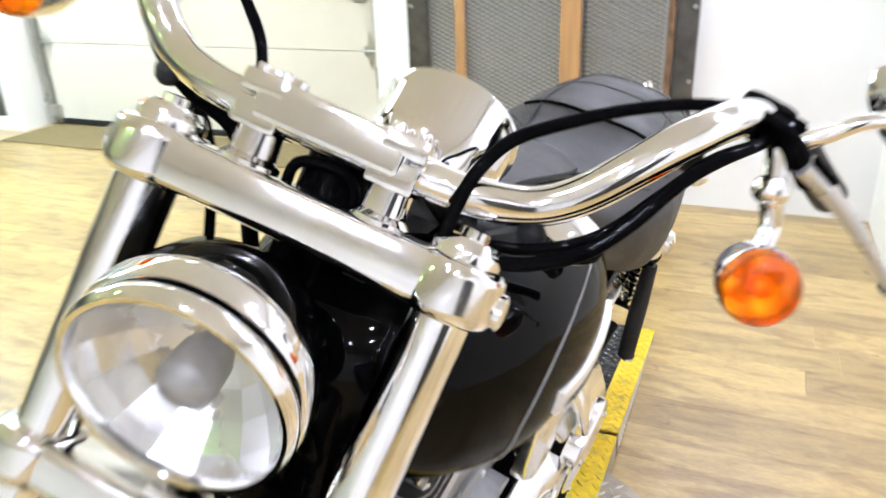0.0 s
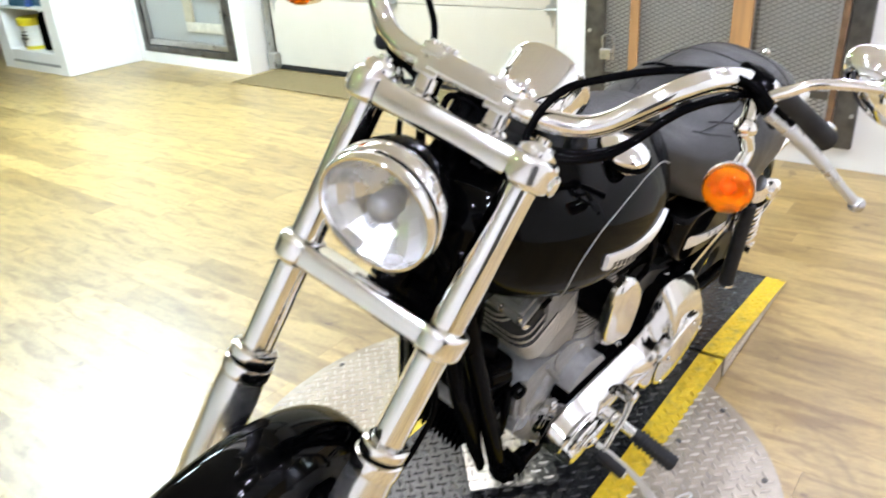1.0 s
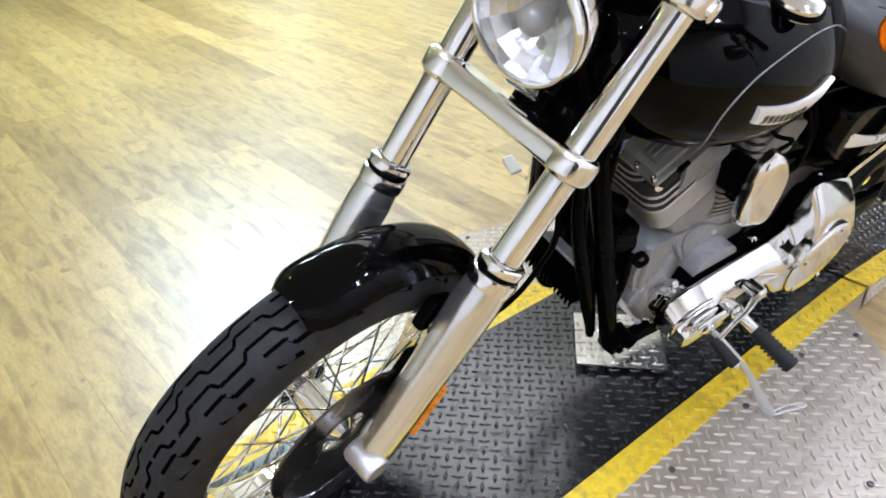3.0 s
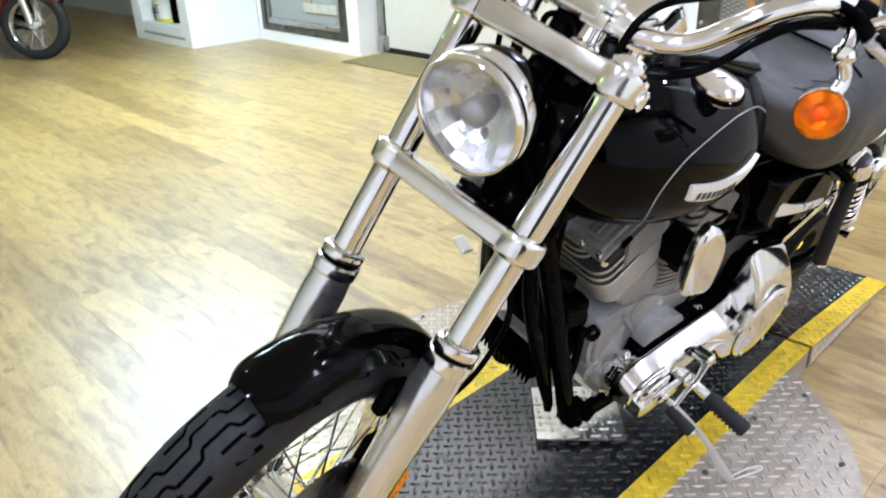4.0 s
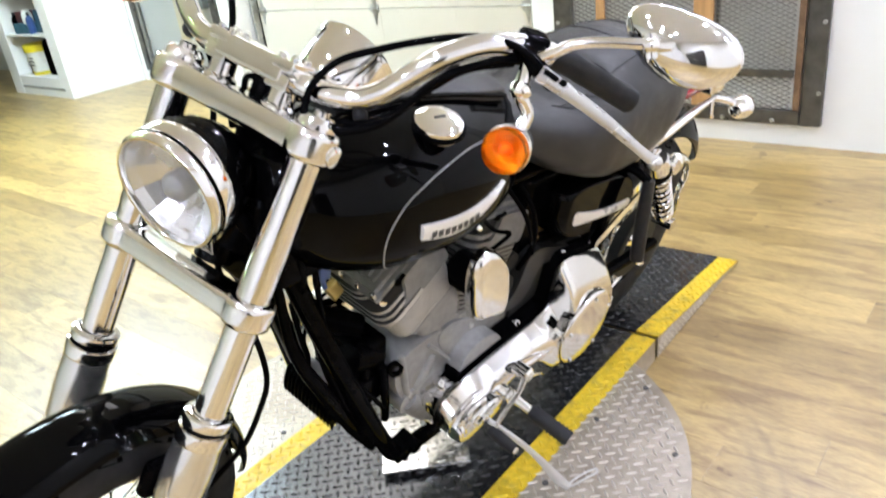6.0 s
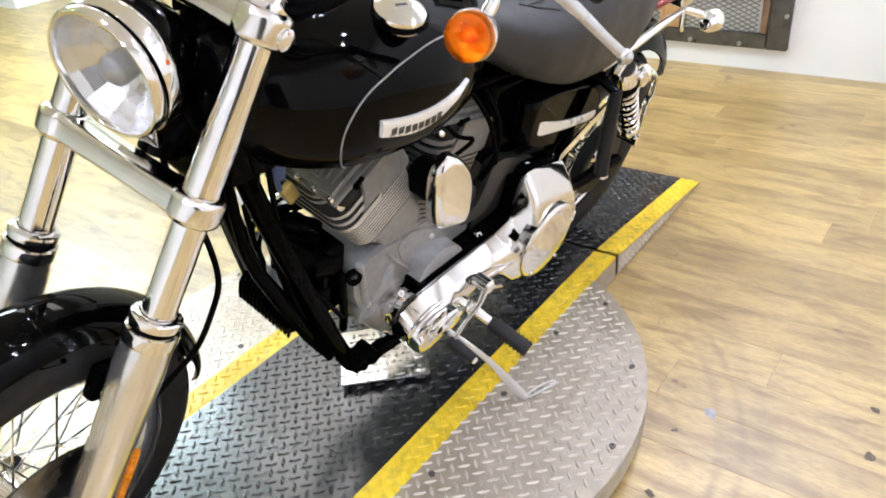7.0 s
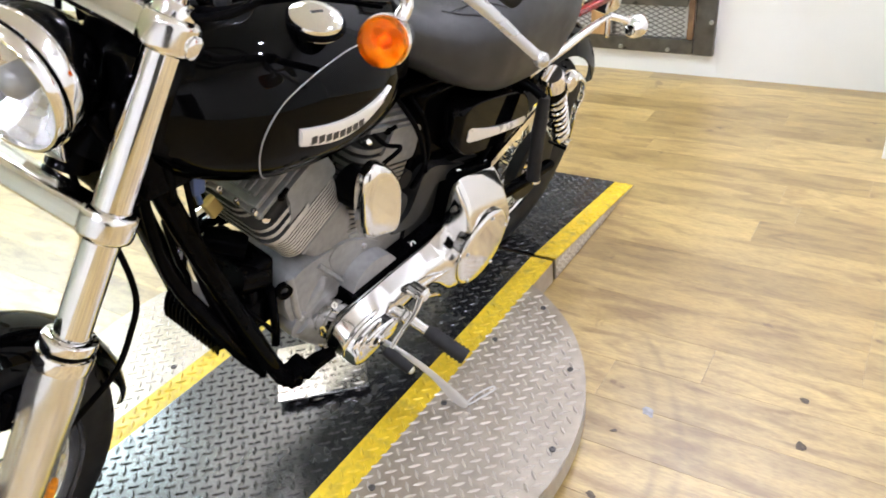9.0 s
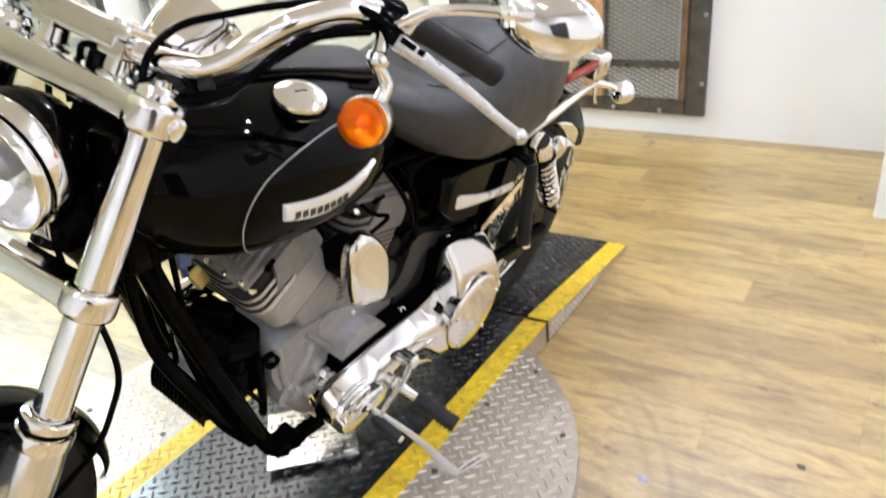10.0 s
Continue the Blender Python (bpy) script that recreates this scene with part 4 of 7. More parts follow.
def wheel(m, radius, width, rim_r, spokes, name, label):
    w = part(name, lathe([(rim_r - 0.018, -width * 0.30), (rim_r + 0.004, -width * 0.42), (rim_r + 0.012, -width * 0.42), (rim_r + 0.004, -width * 0.30), (rim_r - 0.012, -width * 0.10), (rim_r - 0.012, width * 0.10),
                          (rim_r + 0.004, width * 0.30), (rim_r + 0.012, width * 0.42), (rim_r + 0.004, width * 0.42), (rim_r - 0.018, width * 0.30), (rim_r - 0.024, width * 0.08), (rim_r - 0.024, -width * 0.08), (rim_r - 0.018, -width * 0.30)], 72, m @ SPIN), CHROME, bike, label)
    part("tyre", lathe(tyre(radius, width), 84, m @ SPIN), RUBBER, w, "black road tyre with stepped grooves")
    part("tread", moved(tread_blocks(radius, width, 20), m), GROOVE_SHADE, w, "flat dark strips for the shade of stepped grooves", "stuff")
    part("hub", lathe([(0, -0.075), (0.014, -0.075), (0.03, -0.06), (0.048, -0.052), (0.048, -0.042), (0.026, -0.034), (0.026, 0.034), (0.048, 0.042), (0.048, 0.052), (0.03, 0.06), (0.014, 0.075), (0, 0.075)], 32, m @ SPIN), CHROME, w)
    for i in range(spokes):
        a = 2 * math.pi * i / spokes
        side = 1 if i % 2 else -1
        lean_a = a + (0.85 if (i // 2) % 2 else -0.85)
        p0 = m @ Vector((side * 0.047, 0.044 * math.sin(lean_a), 0.044 * math.cos(lean_a)))
        p1 = m @ Vector((side * 0.008, (rim_r - 0.02) * math.sin(a), (rim_r - 0.02) * math.cos(a)))
        part("spoke", rod(p0, p1, 0.0021, 6), CHROME, w)
    return w


front_wheel = wheel(WHEEL, 0.343, 0.116, 0.254, 40, "front_wheel", "chrome laced front wheel rim")
part("brake_disc", merged(lathe([(0.150, 0.074), (0.150, 0.079), (0.085, 0.079), (0.085, 0.074), (0.150, 0.074)], 56, WHEEL @ SPIN), lathe([(0.090, 0.078), (0.045, 0.070), (0.045, 0.065), (0.090, 0.073)], 40, WHEEL @ SPIN)), mat("dark_brake_steel", (0.20, 0.19, 0.18), 0.22, 1.0, rough_vary=0.08, grain=60), front_wheel, "dark polished brake disc")
rear_m = pose(0.03, 1.06, 0.328)
rear_wheel = wheel(rear_m, 0.328, 0.15, 0.222, 40, "rear_wheel", "chrome laced rear wheel rim")
part("belt_pulley", lathe([(0.11, 0.058), (0.112, 0.090), (0.105, 0.092), (0.06, 0.085), (0.05, 0.06)], 48, rear_m @ SPIN), FIN_CORE, rear_wheel, "dark grey belt pulley")

# -- fork --
fork = part("fork", merged(sweep([f(0, 0.05, 0.01), f(0, 0.05, 0.30)], 0.030, 20, 1)), SATIN_BLACK, bike, "black steering stem")


def clamp(name, z0, z1, front, back, label):
    """A chrome yoke: a flat-faced bar between the legs with a round eye at either end."""
    zc, hz = (z0 + z1) / 2, (z1 - z0) / 2
    rings = []
    for i in range(13):
        x = -LEG + 2 * LEG * i / 12
        hy = (front + back) / 2
        k = 0.94 + 0.04 * abs(x / LEG) ** 2
        ring = []
        for a in range(0, 360, 15):
            c, s = math.cos(radians(a)), math.sin(radians(a))
            ring.append((x, (back - front) / 2 + math.copysign(abs(c) ** 0.42, c) * hy, zc + math.copysign(abs(s) ** 0.42, s) * hz * k))
        rings.append(ring)
    eyes = [lathe([(0.025, z1 + 0.001), (0.031, z1), (0.0355, z1 - 0.004), (0.037, z1 - 0.010), (0.037, z0 + 0.010), (0.0355, z0 + 0.004), (0.031, z0), (0.025, z0 - 0.001)], 36, Matrix.Translation((s * LEG, 0, 0))) for s in (-1, 1)]
    return part(name, moved(merged(loft(rings), *eyes), FORK), POLISHED, bike, label, sharp=50)


upper = clamp("upper_yoke", 0.226, 0.270, 0.031, 0.026, "chrome upper fork yoke")
lower = clamp("lower_yoke", -0.028, 0.013, 0.031, 0.026, "chrome lower fork yoke")
for s in (-1, 1):
    part("fork_tube", merged(sweep([f(s * LEG, 0, -0.235), f(s * LEG, 0, 0.276)], 0.0248, 28, 1)), CHROME, fork, "chrome fork tube")
    part("tube_cap", lathe([(0.027, 0.266), (0.027, 0.278), (0.021, 0.286), (0.012, 0.287), (0.012, 0.293), (0, 0.294)], 24, FORK @ Matrix.Translation((s * LEG, 0, 0))), CHROME, fork, "chrome tube cap")
    leg = part("fork_leg", lathe([(0.0255, -0.1940), (0.0330, -0.1960), (0.0345, -0.2200), (0.0355, -0.2300), (0.0378, -0.2600), (0.0380, -0.2850), (0.0365, -0.33), (0.0345, -0.42), (0.0345, -0.56), (0.031, -0.600), (0.026, -0.625), (0.0, -0.63)], 32, FORK @ Matrix.Translation((s * LEG, 0, 0))), LEG_SATIN, fork, "satin aluminium lower fork leg")
    at = FORK @ Matrix.Translation((s * LEG, 0, 0))
    part("dust_collar", lathe([(0.0262, -0.1760), (0.0320, -0.1765), (0.0362, -0.1800), (0.0370, -0.1860), (0.0362, -0.1920), (0.0330, -0.1935)], 36, at), CHROME, leg, "chrome dust collar")
    part("rubber_seal", lathe([(0.0335, -0.1930), (0.0345, -0.1940), (0.0345, -0.1995), (0.0335, -0.2005)], 32, at), SATIN_BLACK, leg, "black rubber seal")
    part("collar_band", lathe([(0.0345, -0.2000), (0.0378, -0.2015), (0.0388, -0.2060), (0.0388, -0.2200), (0.0378, -0.2240), (0.0355, -0.2250)], 36, at), CHROME, leg, "chrome collar band")
    part("axle_boss", lathe([(0, -0.026), (0.022, -0.026), (0.026, -0.018), (0.026, 0.030), (0.022, 0.036), (0, 0.036)], 24, WHEEL @ Matrix.Translation((s * LEG, 0, 0)) @ SPIN), SATIN, leg)
    part("end_cap", lathe([(0.015, 0.0), (0.015, 0.006), (0.011, 0.009), (0, 0.010)], 18, facing(f(s * (LEG + 0.034), 0.004, 0.244), F_LEFT * s)), CHROME, upper, "chrome end cap")
# reflector on the left leg
refl = part("side_reflector", moved(box((-0.006, -0.010, -0.055), (0.006, 0.010, 0.055), 0.003, 1), FORK @ Matrix.Translation((LEG + 0.028, 0.026, -0.475)) @ pose(0, 0, 0, 0, 0, 40)), AMBER_DEEP, fork, "amber side reflector")
part("reflector_rim", moved(box((-0.008, -0.013, -0.058), (0.0, 0.013, 0.058), 0.003, 1), FORK @ Matrix.Translation((LEG + 0.0245, 0.023, -0.475)) @ pose(0, 0, 0, 0, 0, 40)), CHROME, refl)
cal = part("brake_caliper", moved(merged(box((-0.030, 0.0, -0.055), (0.024, 0.055, 0.055), 0.012, 3), box((-0.024, 0.02, -0.072), (0.018, 0.05, -0.05), 0.006, 2)), FORK @ Matrix.Translation((LEG - 0.045, 0.045, -0.49))), SATIN_BLACK, fork, "black brake caliper")
for dz in (-0.035, 0.035):
    part("caliper_bolt", bolt(FORK @ Vector((LEG - 0.021, 0.075, -0.49 + dz)), F_LEFT, 0.008, 0.008), CHROME, cal)

# -- front fender --
def fender(m, radius, width, a0, a1, skirt, thick=0.003, n=44, taper=0.0):
    """A sheet that follows the tyre, with rolled skirts; angles in degrees from the top, to the rear."""
    outer, inner = [], []
    for i in range(n + 1):
        u = i / n
        a = radians(a0 + (a1 - a0) * u)
        end = min(u, 1 - u) * (a1 - a0) / 7.0
        w = width * (1 - taper * (1 - min(1, end)) ** 2)
        ro, ri = [], []
        for k in range(15):
            v = -1 + 2 * k / 14
            drop = skirt * abs(v) ** 3.2 + 0.012 * v * v
            r = radius - drop
            ro.append(m @ Vector((v * w / 2 * (1 - 0.06 * abs(v) ** 6), r * math.sin(a), r * math.cos(a))))
            r -= thick
            ri.append(m @ Vector((v * (w / 2 - thick) * (1 - 0.06 * abs(v) ** 6), r * math.sin(a), r * math.cos(a))))
        outer.append(ro + ri[::-1])
    return loft(outer)


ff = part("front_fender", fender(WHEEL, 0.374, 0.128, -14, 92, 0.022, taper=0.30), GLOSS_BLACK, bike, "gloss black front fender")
for s in (-1, 1):
    part("fender_bracket", moved(merged(box((-0.012, -0.03, -0.03), (0.012, 0.03, 0.03), 0.008, 2), rod((-0.012, 0, 0), (0.02, 0, 0), 0.013, 14)), FORK @ Matrix.Translation((s * 0.075, 0.005, -0.325))), SATIN_BLACK, ff, "black fender bracket")
    for k in (-0.014, 0.014):
        part("bracket_bolt", bolt(FORK @ Vector((s * 0.093, 0.005 + k, -0.325 + 0.6 * k)), F_LEFT * s, 0.009, 0.010), CHROME, ff, "chrome bracket bolt")

# -- headlamp --
LAMP = axes(FORK @ Vector((-0.0068, -0.0721, 0.1172)), F_LEFT, WHEEL.to_3x3() @ Vector((0, 0, 1)), WHEEL.to_3x3() @ Vector((0, -1, 0))) 
LAMP = LAMP @ pose(0, 0, 0, 4.4, 0, 0) @ pose(0, 0, 0, 0, 4.6, 0)
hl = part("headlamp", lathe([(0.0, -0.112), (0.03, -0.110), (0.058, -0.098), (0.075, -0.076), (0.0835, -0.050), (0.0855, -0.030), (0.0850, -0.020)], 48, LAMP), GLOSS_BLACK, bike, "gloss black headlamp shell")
part("bezel", lathe([(0.0825, -0.0030), (0.0860, -0.0025), (0.0874, 0.002), (0.0868, 0.008), (0.0835, 0.013), (0.0800, 0.0125), (0.0785, 0.009), (0.0785, 0.004)], 56, LAMP), CHROME, hl, "chrome trim ring")
part("shell_band", lathe([(0.083, -0.034), (0.0862, -0.034), (0.0884, -0.030), (0.0890, -0.024), (0.0888, -0.010), (0.0875, -0.007), (0.0835, -0.0065)], 56, LAMP), CHROME, hl, "chrome outer band")
part("rim_groove", lathe([(0.0838, -0.009), (0.0838, 0.0)], 56, LAMP), SATIN_BLACK, hl, "dark groove")
part("reflector", lathe([(0.0798, 0.004), (0.073, -0.010), (0.058, -0.030), (0.040, -0.046), (0.022, -0.054), (0.012, -0.055)], 14, LAMP), REFLECTOR, hl, "faceted lamp reflector", sharp=4)
part("bulb_shield", lathe([(0.012, -0.056), (0.020, -0.035), (0.022, -0.012), (0.021, -0.004), (0.014, 0.003), (0, 0.006)], 28, LAMP), CASE, hl, "grey bulb shield")
lens = part("lens", lathe([(0.0798, 0.0078), (0.068, 0.0137), (0.045, 0.0190), (0.02, 0.0222), (0, 0.0228)], 48, LAMP), GLASS, hl, "clear domed lens")
lens.visible_shadow = False
part("mount", merged(rod(LAMP @ Vector((0, -0.075, -0.05)), LAMP @ Vector((0, -0.125, -0.055)), 0.016, 14), moved(box((-0.030, -0.13, -0.075), (0.030, -0.095, -0.03), 0.006, 2), LAMP)), CHROME, hl, "chrome lamp mount")
part("wiring_plug", moved(box((-0.02, -0.05, -0.02), (0.02, 0.01, 0.02), 0.006, 2), LAMP @ Matrix.Translation((0.01, -0.10, -0.09))), SATIN_BLACK, hl, "black wiring plug")

# -- handlebar --
BAR = [(0, 0.002, 0.312), (0.07, 0.002, 0.312), (0.11, 0.008, 0.314), (0.15, 0.022, 0.324), (0.18, 0.026, 0.345), (0.21, 0.030, 0.382), (0.24, 0.042, 0.422), (0.27, 0.082, 0.455), (0.30, 0.138, 0.474), (0.34, 0.185, 0.476), (0.416, 0.290, 0.465)]
line = [f(-x, y, z) for x, y, z in BAR[:0:-1]] + [f(x, y, z) for x, y, z in BAR]
bar = part("handlebar", sweep(line, 0.0155, 18, 6), CHROME, bike, "chrome swept handlebar")
for s in (-1, 1):
    riser = part("riser", moved(merged(lathe([(0.024, 0.264), (0.024, 0.271), (0.0185, 0.276), (0.0175, 0.300)], 24, Matrix.Translation((s * 0.055, 0.002, 0))), box((s * 0.055 - 0.019, -0.023, 0.294), (s * 0.055 + 0.019, 0.025, 0.3165), 0.004, 2)), FORK), CHROME, bar, "chrome riser block")
    part("grip", sweep([f(s * x, y, z) for x, y, z in ((0.322, 0.168, 0.4765), (0.345, 0.192, 0.4758), (0.38, 0.241, 0.4705), (0.418, 0.293, 0.4648))], [0.0185, 0.0175, 0.0175, 0.0185], 20, 5), RUBBER, bar, "black rubber grip")
    sw = part("switch_housing", merged(moved(box((-0.020, -0.020, -0.020), (0.020, 0.020, 0.020), 0.011, 3), facing(f(s * 0.298, 0.146, 0.476), f(s * 0.32, 0.17, 0.478) - f(s * 0.28, 0.13, 0.470))), ), SATIN_BLACK, bar, "black switch housing")
    part("switch", moved(box((-0.008, -0.006, -0.004), (0.008, 0.006, 0.006), 0.002, 1), Matrix.Translation(f(s * 0.296, 0.168, 0.486))), RUBBER, sw)
top = part("bar_clamp", moved(merged(box((-0.062, -0.0235, 0.300), (0.062, 0.0245, 0.3345), 0.007, 3), box((-0.075, -0.024, 0.3185), (-0.037, 0.026, 0.3365), 0.005, 2), box((0.037, -0.024, 0.3185), (0.075, 0.026, 0.3365), 0.005, 2)), FORK), CHROME, bar, "chrome bar clamp")
for s in (-1, 1):
    for x in (0.045, 0.065):
        for y in (-0.013, 0.016):
            part("clamp_bolt", bolt(f(s * x, y, 0.3365), F_UP, 0.0055, 0.005), CHROME, top)
part("ignition_barrel", merged(lathe([(0.012, 0.0), (0.014, 0.010), (0.014, 0.022), (0.010, 0.026), (0, 0.027)], 24, FORK @ Matrix.Translation((0.0, 0.030, 0.264))), rod(f(0.0, 0.030, 0.288), f(0.0, 0.030, 0.300), 0.006, 10)), SATIN_BLACK, bar, "black round indicator barrel")
part("wiring_elbow", sweep([f(0.028, 0.030, 0.262), f(0.022, 0.020, 0.285), f(0.000, 0.012, 0.292), f(-0.028, 0.022, 0.282), f(-0.034, 0.036, 0.258)], 0.0048, 10, 5), HOSE, bar, "black wiring elbow")
# speedometer pod behind the bar
SPEEDO = facing(f(0.049, 0.1250, 0.334), Vector((-0.12, 0.88, 0.46)))
pod = part("speedometer", lathe([(0, -0.062), (0.018, -0.061), (0.034, -0.056), (0.047, -0.046), (0.056, -0.030), (0.0600, -0.008), (0.061, 0.022), (0.064, 0.026), (0.064, 0.034), (0.060, 0.037), (0.056, 0.034), (0.056, 0.030), (0, 0.030)], 44, SPEEDO @ Matrix.Scale(1.06, 4)), CHROME, bike, "chrome speedometer pod")
part("dial", lathe([(0.0495, 0.0315), (0, 0.0315)], 36, SPEEDO @ Matrix.Scale(1.06, 4)), BLACK_PANEL, pod, "dark dial")
part("dial_glass", lathe([(0.0505, 0.034), (0.03, 0.0365), (0, 0.037)], 36, SPEEDO @ Matrix.Scale(1.06, 4)), GLASS, pod)
part("bracket", moved(merged(box((-0.035, -0.05, -0.012), (0.035, 0.02, -0.004), 0.003, 1), box((-0.030, 0.018, -0.05), (0.030, 0.026, -0.004), 0.003, 1)), FORK @ Matrix.Translation((0, 0.06, 0.325))), CHROME, pod, "chrome bracket")

# left lever, mirror
perch = part("clutch_perch", merged(moved(box((-0.017, -0.018, -0.014), (0.019, 0.022, 0.014), 0.007, 2), facing(f(0.306, 0.130, 0.468), F_UP, F_LEFT)), sweep([f(0.300, 0.125, 0.470), f(0.325, 0.112, 0.455), f(0.352, 0.135, 0.440)], [0.013, 0.011, 0.010], 12)), SATIN_BLACK, bar, "black lever perch")
part("lever", sweep([f(0.335, 0.112, 0.448), f(0.372, 0.140, 0.440), f(0.42, 0.185, 0.427), f(0.468, 0.230, 0.410), f(0.492, 0.252, 0.402)], [0.0125, 0.0105, 0.0095, 0.0075, 0.0080], 14, 5, flat=0.62), LEVER_GREY, perch, "satin aluminium clutch lever")
part("lever_ball", ball(f(0.497, 0.257, 0.400), 0.0115, 16), LEVER_GREY, perch)
for a, b in ((0.10, 0.42), (0.50, 0.62)):
    p, q = f(0.338, 0.104, 0.4535), f(0.388, 0.146, 0.4435)
    part("perch_slot", sweep([p.lerp(q, a), p.lerp(q, (a + b) / 2), p.lerp(q, b)], 0.0042, 8, 2), SATIN_BLACK, perch, "black slot in the lever")
rp_ = part("brake_perch", merged(moved(box((-0.028, -0.024, -0.018), (0.028, 0.030, 0.020), 0.008, 2), facing(f(-0.306, 0.130, 0.468), F_UP, F_LEFT)), sweep([f(-0.300, 0.125, 0.470), f(-0.330, 0.112, 0.455), f(-0.352, 0.135, 0.440)], 0.012, 12)), CHROME, bar, "chrome brake cylinder")
part("lever", sweep([f(-0.335, 0.115, 0.448), f(-0.365, 0.135, 0.432), f(-0.40, 0.165, 0.415), f(-0.445, 0.205, 0.385), f(-0.470, 0.232, 0.362)], [0.011, 0.011, 0.0095, 0.008, 0.0095], 14, 5, flat=0.62), SATIN, rp_, "satin aluminium brake lever")


MIRROR_TWIST = -4.0


def mirror(s):
    stem = part("mirror_stem", sweep([f(s * 0.325, 0.118, 0.462), f(s * 0.346, 0.110, 0.479), f(s * 0.366, 0.108, 0.497), f(s * 0.402, 0.120, 0.515), f(s * 0.445, 0.140, 0.532)], [0.009, 0.0075, 0.007, 0.0068, 0.0075], 12), CHROME, bar, "chrome mirror stem")
    m = facing(f(s * 0.462, 0.235, 0.553), -F_BACK + 0.25 * F_LEFT * s, F_UP) @ pose(0, 0, 0, 0, 0, s * MIRROR_TWIST)
    rings = []
    for k in range(13):
        u = k / 12
        sc = math.sqrt(max(0.0, 1 - (u * 0.985) ** 2))
        ring = []
        for i in range(32):
            a = 2 * math.pi * i / 32
            x, y = 0.084 * math.cos(a), 0.047 * math.sin(a)
            y *= 1.0 - 0.12 * math.cos(a) * -s
            y += 0.010 * math.cos(a) ** 2
            ring.append(m @ Vector((x * sc, y * sc, 0.036 * u)))
        rings.append(ring)
    shell = part("mirror_shell", loft(rings), CHROME, stem, "chrome teardrop mirror shell", sharp=60)
    glass = [m @ Vector((0.080 * math.cos(a), 0.044 * math.sin(a) * (1.0 - 0.12 * math.cos(a) * -s) + 0.010 * math.cos(a) ** 2, -0.001)) for a in (2 * math.pi * i / 32 for i in range(32))]
    bm = bmesh.new()
    bm.faces.new([bm.verts.new(p) for p in glass])
    part("mirror_glass", bm, MIRROR, stem, "mirror glass")
    part("mirror_joint", merged(ball(f(s * 0.445, 0.140, 0.532), 0.013, 14), sweep([f(s * 0.445, 0.140, 0.532), f(s * 0.448, 0.170, 0.538), f(s * 0.455, 0.205, 0.548)], 0.009, 12, 4), rod(f(s * 0.439, 0.136, 0.544), f(s * 0.452, 0.144, 0.518), 0.009, 12)), CHROME, stem)


mirror(1)
mirror(-1)


def signal(s):
    c = f(0.342, 0.100, 0.342) if s > 0 else f(-0.360, 0.084, 0.326)
    way = (-F_BACK + 0.10 * F_LEFT * s + Vector((0, 0, -0.28))).normalized()
    m = facing(c, way, F_UP) @ Matrix.Scale(0.93, 4)
    body = part("turn_signal", lathe([(0, -0.064), (0.012, -0.062), (0.024, -0.050), (0.031, -0.032), (0.0345, -0.010), (0.0355, 0.0), (0.034, 0.003)], 32, m), CHROME, bar, "chrome bullet turn signal")
    amber = part("lens", lathe([(0, 0.0215), (0.014, 0.021), (0.0255, 0.0185), (0.031, 0.014), (0.0325, 0.0), (0.0345, 0.0), (0.0345, 0.010), (0.0325, 0.017), (0.026, 0.022), (0.014, 0.025), (0, 0.0258)], 36, m), AMBER, body, "amber lens")
    amber.visible_shadow = False
    part("inner_reflector", lathe([(0.033, -0.001), (0.026, -0.014), (0.012, -0.022), (0, -0.023)], 9, m), REFLECTOR, body, sharp=4)
    part("bulb", ball(m @ Vector((0, 0, 0.002)), 0.010, 14), AMBER_DEEP, body)
    part("stalk", sweep([m @ Vector((0, 0.02, -0.035)), m @ Vector((0, 0.045, -0.045)), f(s * 0.324, 0.112, 0.415), f(s * 0.315, 0.118, 0.450)], [0.010, 0.009, 0.010, 0.010], 12), CHROME, body, "chrome stalk")
    part("stalk_clip", ball(f(s * 0.322, 0.112, 0.418), (0.016, 0.014, 0.014), 14), CHROME, body)


signal(1)
signal(-1)

